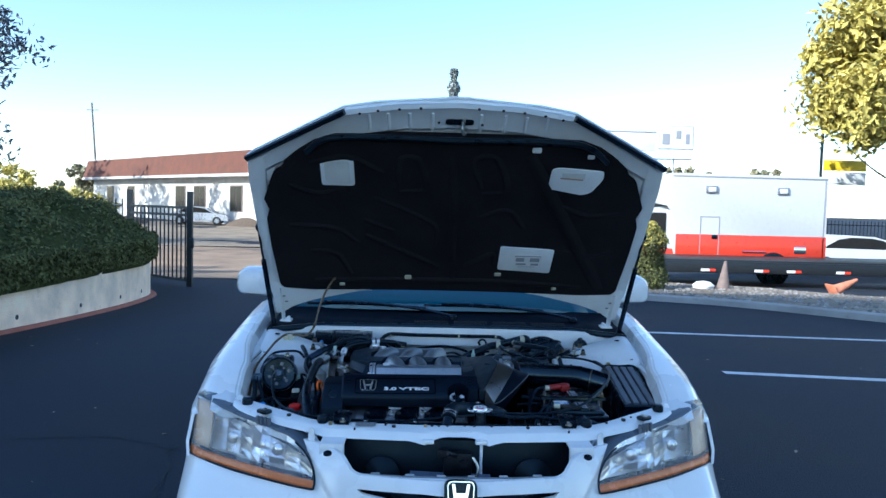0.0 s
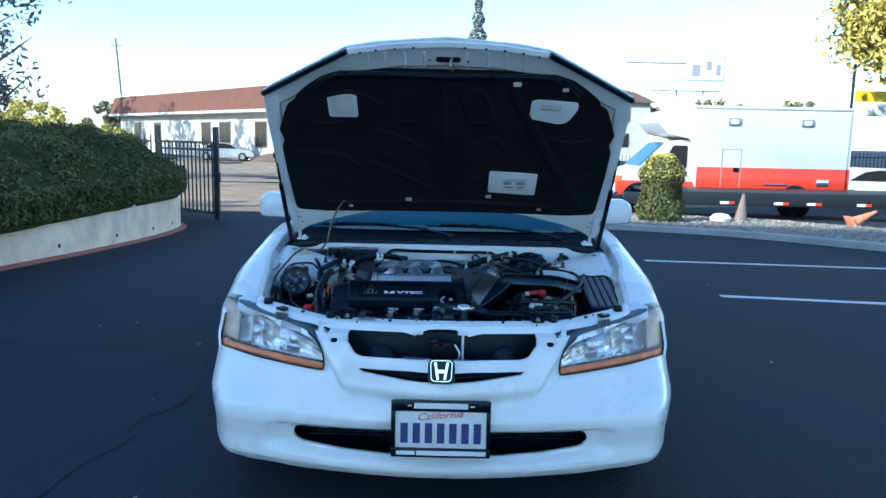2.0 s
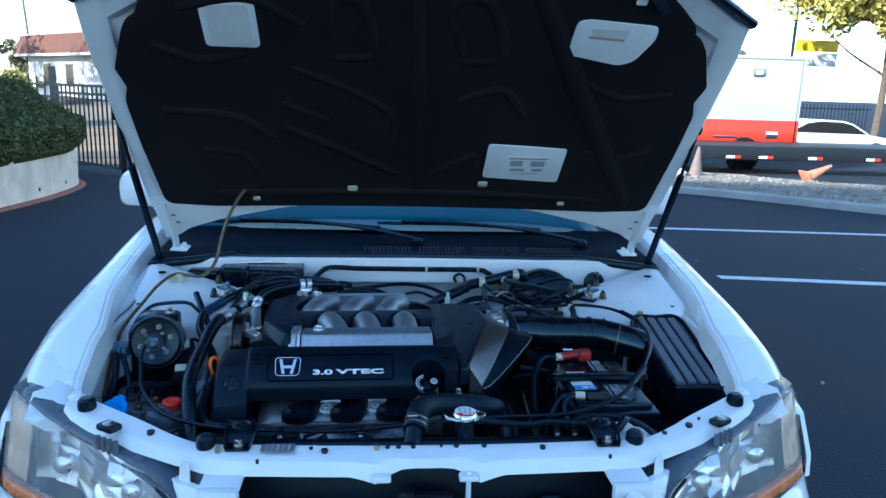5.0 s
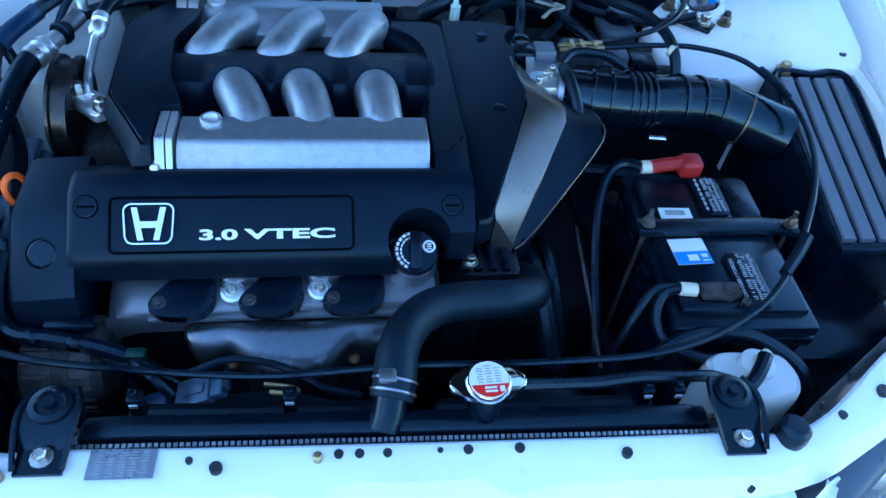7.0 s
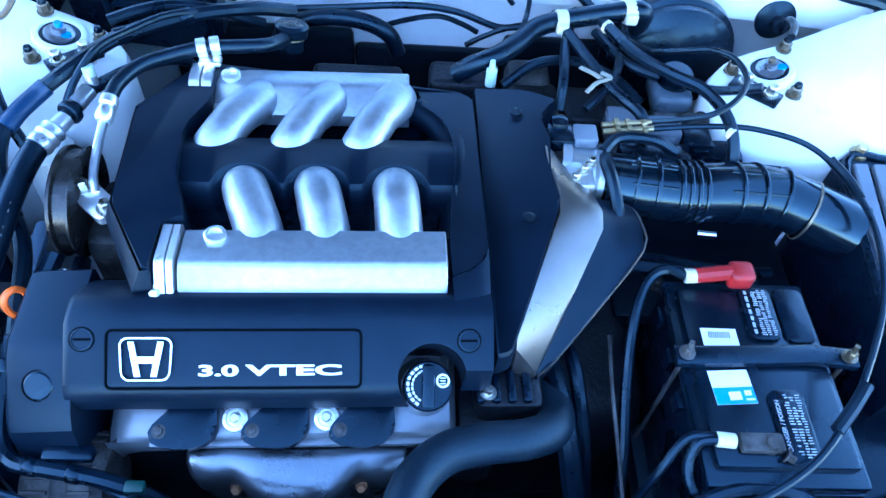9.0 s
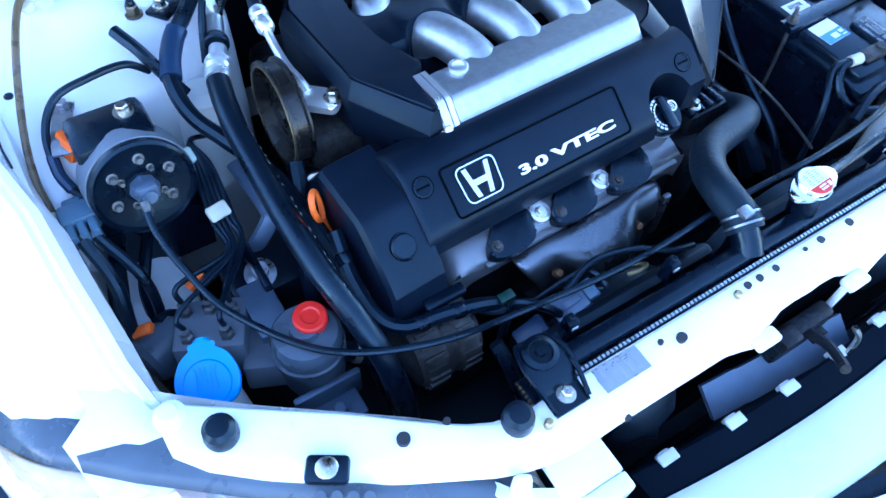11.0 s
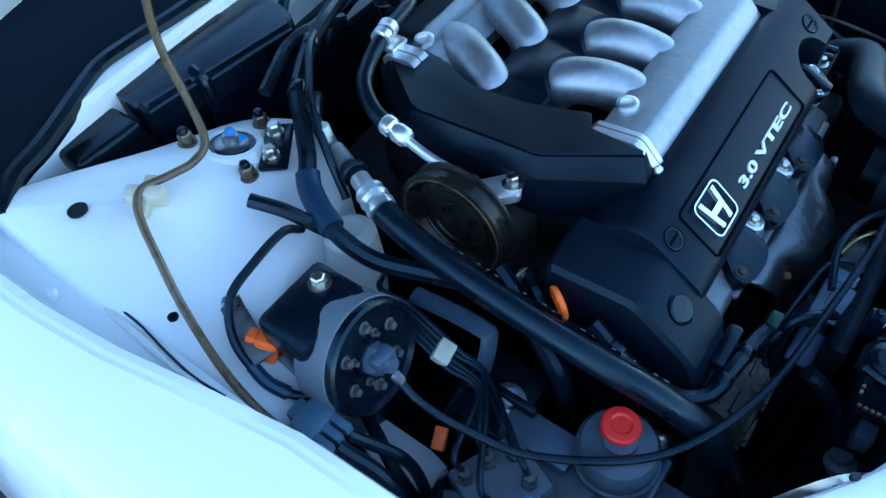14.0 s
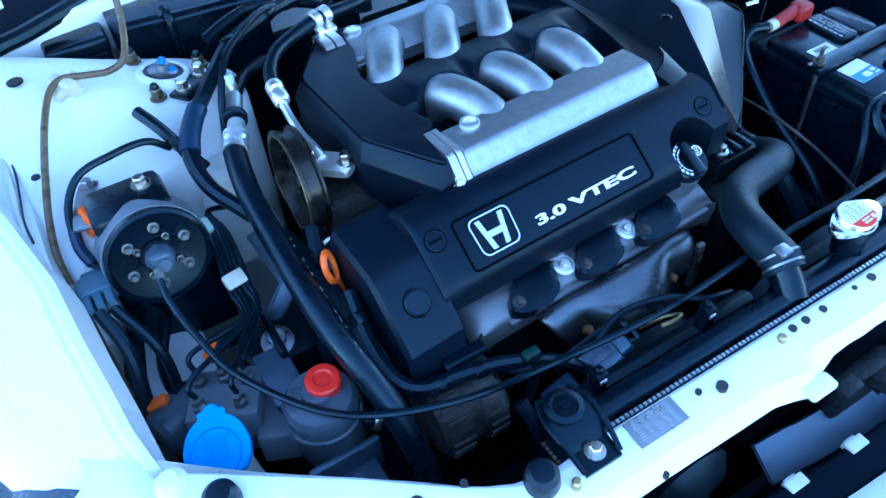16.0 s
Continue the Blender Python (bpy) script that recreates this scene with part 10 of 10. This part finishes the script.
for r in (0.0135,):
    lathe(bm, (-0.432, 0.69, 0.725), (0.3, 0.6, -0.5), [(r, 0), (r + 0.001, 0.001), (r + 0.001, 0.007), (r, 0.008)], 18)
whole("spring_clamp", bm, ZINC, "spring hose clamp below the pulley", "clamp")
trunk = thing("engine_harness", (-0.40, 0.50, 0.60), "taped engine harness below the cover", "harness")
part("sleeve", tube(bmesh.new(), [(-0.452, 0.60, 0.745), (-0.458, 0.55, 0.715), (-0.452, 0.50, 0.695), (-0.430, 0.475, 0.69), (-0.39, 0.468, 0.69), (-0.34, 0.462, 0.68), (-0.30, 0.455, 0.66), (-0.27, 0.45, 0.62)], 0.0095, 9, 8), RUBBER, trunk)
for p, d in (((-0.456, 0.57, 0.73), (0, -0.6, -0.3)), ((-0.41, 0.4705, 0.69), (1, -0.15, 0)), ((-0.365, 0.465, 0.686), (1, -0.1, -0.15))):
    part("tape_band", lathe(bmesh.new(), p, d, [(0.0098, -0.007), (0.0104, -0.006), (0.0104, 0.006), (0.0098, 0.007)], 14), SATIN, trunk)
part("branch_wire", tube(bmesh.new(), [(-0.35, 0.465, 0.68), (-0.32, 0.45, 0.665), (-0.29, 0.44, 0.67), (-0.26, 0.44, 0.64)], 0.005, 9, 8), RUBBER, trunk)
bm = bmesh.new()
box(bm, (-0.312, 0.448, 0.672), (-0.290, 0.462, 0.682), 0.003)
whole("green_plug", bm, material("green_plastic", (0.005, 0.035, 0.026), 0.5), "small green wire plug", "plug")

# ---------------------------------------------------------------- radiator and coolant tank
rad = thing("radiator", (0.0, 0.35, 0.28), "black radiator with plastic tank and crimped tabs", "radiator")
bm = bmesh.new()
rings = []
for x, e in ((-0.325, 0.012), (-0.318, 0.003), (-0.30, 0.0), (0.30, 0.0), (0.318, 0.003), (0.325, 0.012)):
    rings.append([(x, y, z) for y, z in ((0.325, 0.690), (0.326 + e * 0.3, 0.712 - e), (0.328 + e * 0.3, 0.7195 - e), (0.333, 0.7235 - e), (0.343, 0.7245 - e), (0.351, 0.7225 - e), (0.355 - e * 0.3, 0.717 - e), (0.357 - e * 0.3, 0.705 - e), (0.358, 0.690))])
loft(bm, rings)
part("top_tank", bm, SATIN, rad)
part("core", box(bmesh.new(), (-0.335, 0.3185, 0.30), (0.335, 0.360, 0.692), 0.004), SATIN, rad)
part("header_rail", box(bmesh.new(), (-0.330, 0.3170, 0.688), (0.330, 0.3250, 0.7182), 0.0015), SATIN, rad)
part("header_flange", box(bmesh.new(), (-0.362, 0.3190, 0.674), (0.362, 0.3570, 0.6885), 0.008), SATIN, rad)
bm = bmesh.new()
for k in range(96):
    x = -0.345 + 0.69 * k / 95
    box(bm, (x - 0.0020, 0.3535, 0.6880), (x + 0.0020, 0.3565, 0.6915), 0)
for s in (-1, 1):
    for k in range(6):
        box(bm, (s * 0.3605 - 0.0015, 0.322 + 0.006 * k - 0.0018, 0.6880), (s * 0.3605 + 0.0015, 0.322 + 0.006 * k + 0.0018, 0.6915), 0)
tagged(part("rear_crimp_tab", bm, BRASS, rad, "row of dull gold crimped tabs", 0), kind="stuff")
bm = bmesh.new()
for k in range(110):
    x = -0.325 + 0.65 * k / 109
    box(bm, (x - 0.0018, 0.3185, 0.7180), (x + 0.0018, 0.3225, 0.7210), 0)
tabs = part("crimp_tab", bm, CAST, rad, "row of crimped metal tabs", 0)
tagged(tabs, kind="stuff")
bm = bmesh.new()
box(bm, (-0.335, 0.3165, 0.680), (0.335, 0.3185, 0.6995), 0.001)
part("header_rail", bm, SATIN, rad)
bm = bmesh.new()
rod(bm, (0.076, 0.350, 0.718), (0.075, 0.355, 0.763), 0.018)
part("filler_neck", bm, SATIN, rad)
RCP = plane_m((0.075, 0.356, 0.762), (1, 0.06, 0), (-0.06, 1, 0.06))
bm = bmesh.new()
lathe(bm, RCP.translation, (0, -0.05, 1), [(0.023, 0), (0.024, 0.003), (0.0235, 0.007), (0.0215, 0.010), (0.0, 0.0105)], 36)
prism(bm, round_corners([(-0.040, -0.006), (-0.018, -0.019), (0.018, -0.019), (0.040, -0.006), (0.040, 0.006), (0.018, 0.019), (-0.018, 0.019), (-0.040, 0.006)], 0.008), RCP.translation, RCP.to_3x3() @ Vector((1, 0, 0)), RCP.to_3x3() @ Vector((0, 1, 0)), 0.006, 0.002)
cap = part("radiator_cap", bm, CHROME, rad, "bright pressure cap with a white and red label")
part("cap_label", lathe(bmesh.new(), RCP @ Vector((0, 0, 0.0100)), (0, -0.05, 1), [(0.0205, 0), (0.0205, 0.0010), (0, 0.0012)], 32), PAPER, cap)
bm = bmesh.new()
seg = [(-0.0190, -0.006), (0.0190, -0.006)] + [(0.0199 * math.cos(a), 0.0199 * math.sin(a)) for a in (radians(-12 - 156 * k / 12) for k in range(13))]
prism(bm, seg[:2] + [(x, y) for x, y in seg[2:] if y < -0.006], RCP @ Vector((0, 0, 0.0110)), RCP.to_3x3() @ Vector((1, 0, 0)), RCP.to_3x3() @ Vector((0, 1, 0)), 0.0006)
part("red_field", bm, RED, cap)
bm = bmesh.new()
bars(bm, RCP @ Matrix.Translation((0, 0, 0.0112)), [(-0.009 + 0.009 * j, 0.0150 - 0.0030 * k, 0.0045 + 0.0025 * ((j * 2 + k) % 3) / 2, 0.0011) for k in range(7) for j in range(3) if k or j == 1], 0.0004)
part("label_print", bm, INKGREY, cap)
bm = bmesh.new()
bars(bm, RCP @ Matrix.Translation((0, 0, 0.0117)), [(0.0, -0.0095, 0.012, 0.0022), (0.0, -0.0135, 0.012, 0.0022), (0.0115, -0.0115, 0.005, 0.006)], 0.0004)
part("label_print_white", bm, WHITEINK, cap)
bm = bmesh.new()
tube(bm, [(0.093, 0.358, 0.752), (0.115, 0.362, 0.750), (0.15, 0.367, 0.743), (0.20, 0.372, 0.737), (0.245, 0.376, 0.74), (0.29, 0.379, 0.735), (0.335, 0.385, 0.725), (0.37, 0.392, 0.705)], 0.0068, 9, 6)
part("overflow_hose", bm, RUBBER, rad)
# upper hose with its clamp and neck
bm = bmesh.new()
tube(bm, [(-0.021, 0.358, 0.733), (-0.017, 0.376, 0.741), (-0.012, 0.412, 0.743), (0.004, 0.450, 0.738), (0.036, 0.480, 0.731), (0.080, 0.494, 0.724), (0.125, 0.503, 0.716), (0.158, 0.522, 0.702), (0.166, 0.555, 0.682), (0.150, 0.59, 0.655), (0.13, 0.61, 0.62)], 0.0228, 20, 8)
part("upper_hose", bm, HOSE, rad, "black upper radiator hose")
bm = bmesh.new()
for off in (-0.006, 0.006):
    lathe(bm, Vector((-0.0180, 0.3700, 0.7385)) + Vector((0.18, 0.84, 0.40)).normalized() * off, (0.18, 0.84, 0.40), [(0.0232, -0.0016), (0.0246, -0.0012), (0.0246, 0.0012), (0.0232, 0.0016)], 30)
box(bm, (-0.034, 0.361, 0.7570), (-0.016, 0.377, 0.7640), 0.002)
part("hose_clamp", bm, CLAMP, rad)
part("hose_neck", tube(bmesh.new(), [(-0.028, 0.336, 0.712), (-0.024, 0.348, 0.722), (-0.021, 0.362, 0.733)], 0.0185, 16, 4), SATIN, rad)
for x in (-0.342, 0.339):
    bm = bmesh.new()
    loft(bm, [[(x + a * w, y, z + t) for a, t in ((-1, 0), (1, 0), (1, 0.004), (-1, 0.004))] for y, z, w in ((0.286, 0.732, 0.021), (0.310, 0.733, 0.022), (0.324, 0.744, 0.023), (0.345, 0.747, 0.026), (0.366, 0.745, 0.022), (0.374, 0.735, 0.014))])
    brk = part("mount_bracket", bm, SATIN, rad, "black radiator mount bracket with a rubber bush")
    bm = bmesh.new()
    lathe(bm, (x, 0.349, 0.747), (0, 0, 1), [(0.020, 0), (0.020, 0.006), (0.014, 0.008), (0.012, 0.005), (0.006, 0.005), (0.005, 0.010), (0, 0.010)], 28)
    part("bush", bm, RUBBER, brk)
    part("bracket_bolt", bolt(bmesh.new(), (x + 0.001, 0.302, 0.736), (0, 0, 1), 0.0066, 0.009), ZINC, brk)
    bm = bmesh.new()
    for s in (-1, 1):
        tube(bm, [(x + s * 0.021, 0.289, 0.738), (x + s * 0.025, 0.318, 0.749), (x + s * 0.026, 0.345, 0.752), (x + s * 0.018, 0.368, 0.749)], 0.003, 6, 4)
    part("bracket_rim", bm, SATIN, brk)
part("end_bracket", box(bmesh.new(), (-0.356, 0.318, 0.600), (-0.326, 0.338, 0.632), 0.004), STEELBLUE, rad)
part("drain_fitting", lathe(bmesh.new(), (-0.345, 0.325, 0.535), (0.2, 0.3, 1), [(0.016, 0), (0.018, 0.012), (0.012, 0.016), (0.012, 0.024), (0, 0.026)], 16), GREY, rad)
# fan shroud behind the core
bm = bmesh.new()
box(bm, (-0.30, 0.374, 0.32), (-0.02, 0.40, 0.672), 0.012)
box(bm, (0.03, 0.374, 0.32), (0.29, 0.40, 0.672), 0.012)
part("fan_shroud", bm, DULL, rad)
for cx in (-0.16, 0.16):
    bm = bmesh.new()
    lathe(bm, (cx, 0.40, 0.51), (0, 1, 0), [(0.13, 0), (0.135, 0.004), (0.135, 0.024), (0.128, 0.024), (0.128, 0.0)], 36, cap=False)
    lathe(bm, (cx, 0.40, 0.51), (0, 1, 0), [(0.045, 0), (0.045, 0.05), (0.03, 0.06), (0, 0.06)], 24)
    part("fan_motor", bm, DULL, rad)
for x in (-0.277, -0.124, 0.26, 0.295):
    bm = bmesh.new()
    box(bm, (x - 0.007, 0.364, 0.69), (x + 0.007, 0.380, 0.728), 0.002)
    bolt(bm, (x, 0.372, 0.728), (0, 0, 1), 0.0040, 0.005)
    part("shroud_clip", bm, SATIN, rad)
    part("clip_tab", box(bmesh.new(), (x - 0.0045, 0.3625, 0.716), (x + 0.0045, 0.3645, 0.722), 0.0008), MACHINED, rad)
conn = thing("fan_connector", (-0.25, 0.412, 0.60), "pair of blue-grey fan wire connectors behind the radiator", "connector")
FA = Vector((0.115, -0.006, 0.066)).normalized()
FM = plane_m((-0.226, 0.413, 0.664), FA, Vector((0.05, 0.95, 0.10)))
part("housing", box(bmesh.new(), (-0.030, -0.017, -0.008), (0.016, 0.017, 0.008), 0.003, FM), STEELBLUE, conn)
part("collar", box(bmesh.new(), (0.016, -0.013, -0.007), (0.032, 0.013, 0.007), 0.003, FM), BLUEGREY, conn)
part("latch", box(bmesh.new(), (-0.016, -0.006, 0.0075), (0.010, 0.006, 0.0105), 0.0015, FM), STEELBLUE, conn)
part("plug", box(bmesh.new(), (-0.088, -0.015, -0.010), (-0.044, 0.015, 0.006), 0.004, FM), DARKBLUE, conn)
part("wire_loop", tube(bmesh.new(), [FM @ Vector((0.030, -0.004, 0)), FM @ Vector((0.042, -0.010, 0.006)), FM @ Vector((0.040, 0.012, 0.010)), FM @ Vector((0.026, 0.024, 0.004)), FM @ Vector((-0.02, 0.030, 0)), FM @ Vector((-0.08, 0.034, -0.006)), FM @ Vector((-0.11, 0.020, -0.01))], 0.0032, 7, 6), RUBBER, conn)
cable("fan_wire", [(-0.255, 0.405, 0.67), (-0.28, 0.42, 0.69), (-0.30, 0.44, 0.68), (-0.31, 0.44, 0.62)], 0.006, RUBBER, "black fan wiring behind the radiator", "wire")
cable("fan_wire", [(-0.15, 0.405, 0.675), (-0.135, 0.40, 0.68), (-0.12, 0.405, 0.675), (-0.13, 0.42, 0.66), (-0.16, 0.43, 0.65)], 0.003, BRASS, "tan fan wire loop behind the radiator", "wire")
cable("fan_wire", [(-0.24, 0.42, 0.69), (-0.19, 0.432, 0.70), (-0.13, 0.422, 0.695), (-0.09, 0.40, 0.69), (-0.05, 0.395, 0.68)], 0.0042, RUBBER, "black fan wiring behind the radiator", "wire")

tank = thing("coolant_tank", (0.405, 0.405, 0.55), "milky coolant overflow tank with a stubby hose", "coolant tank")
bm = bmesh.new()
loft(bm, [[(0.405 + (x - 0.405) * k, 0.404 + (y - 0.404) * k, z) for x, y in round_corners([(0.350, 0.378), (0.352, 0.425), (0.375, 0.435), (0.455, 0.430), (0.465, 0.40), (0.455, 0.372), (0.40, 0.362)], 0.012)] for z, k in ((0.54, 0.9), (0.56, 1.0), (0.685, 1.02), (0.698, 0.98), (0.703, 0.88))])
part("tank", bm, MILKY, tank)
bm = bmesh.new()
lathe(bm, (0.408, 0.408, 0.702), (0, 0, 1), [(0.021, 0), (0.0215, 0.004), (0.0205, 0.012), (0.014, 0.015), (0, 0.015)], 28)
part("lid", bm, MILKY, tank)
part("spout", rod(bmesh.new(), (0.408, 0.410, 0.715), (0.412, 0.408, 0.732), 0.0075), NYLON, tank)
part("hose", tube(bmesh.new(), [(0.410, 0.408, 0.730), (0.402, 0.396, 0.728), (0.388, 0.380, 0.722), (0.365, 0.368, 0.716), (0.345, 0.375, 0.705)], 0.0085, 10, 6), RUBBER, tank)
cable("radiator_hose", [(-0.352, 0.405, 0.690), (-0.348, 0.385, 0.672), (-0.343, 0.365, 0.640), (-0.335, 0.355, 0.60), (-0.33, 0.35, 0.54)], 0.0085, RUBBER, "thin black hose beside the radiator end", "hose")
cable("tank_hose", [(0.29, 0.43, 0.70), (0.33, 0.445, 0.715), (0.37, 0.452, 0.716), (0.42, 0.448, 0.712), (0.462, 0.425, 0.70), (0.482, 0.402, 0.68), (0.49, 0.39, 0.62)], 0.0075, RUBBER, "black hose arching over the coolant tank", "hose")
cable("gearbox_hose", [(0.20, 0.48, 0.60), (0.185, 0.53, 0.66), (0.175, 0.58, 0.68), (0.17, 0.64, 0.66)], 0.014, RUBBER, "dark hose beside the gearbox", "hose")
cable("gearbox_hose", [(0.225, 0.50, 0.55), (0.215, 0.55, 0.62), (0.205, 0.62, 0.66), (0.20, 0.68, 0.64)], 0.010, RUBBER, "dark hose beside the gearbox", "hose")
cable("gearbox_cable", [(0.24, 0.44, 0.66), (0.238, 0.50, 0.68), (0.24, 0.58, 0.69), (0.25, 0.66, 0.68)], 0.0025, GREASY, "thin grimy gearbox cable", "cable")

# dark panels added to darken the gap between the battery and the tower
gap_panels = thing("gap_darkening_panels", (0.44, 0.82, 0.50), "dark panels added above the gearbox to darken the gap", "bracket")
bm = bmesh.new()
box(bm, (0.29, 0.742, 0.575), (0.575, 0.905, 0.600), 0.008)
part("plate", bm, DULL, gap_panels)
bm = bmesh.new()
box(bm, (0.30, 0.890, 0.40), (0.575, 0.902, 0.70), 0.006)
part("upright", bm, DULL, gap_panels)
for x in (0.36, 0.47):
    part("carrier_bolt", bolt(bmesh.new(), (x, 0.80, 0.600), (0, 0, 1), 0.009, 0.012), GREASY, gap_panels)
for k, pts in enumerate((((0.26, 0.76, 0.70), (0.32, 0.765, 0.69), (0.40, 0.762, 0.68), (0.48, 0.768, 0.66)), ((0.25, 0.79, 0.66), (0.33, 0.80, 0.665), (0.44, 0.79, 0.655), (0.52, 0.80, 0.64)), ((0.28, 0.90, 0.72), (0.34, 0.875, 0.70), (0.42, 0.88, 0.70), (0.50, 0.89, 0.69)))):
    cable("gearbox_harness", pts, 0.010 - 0.002 * k, RUBBER, "black harness below the intake hose", "harness", "ribbed", 0.006)
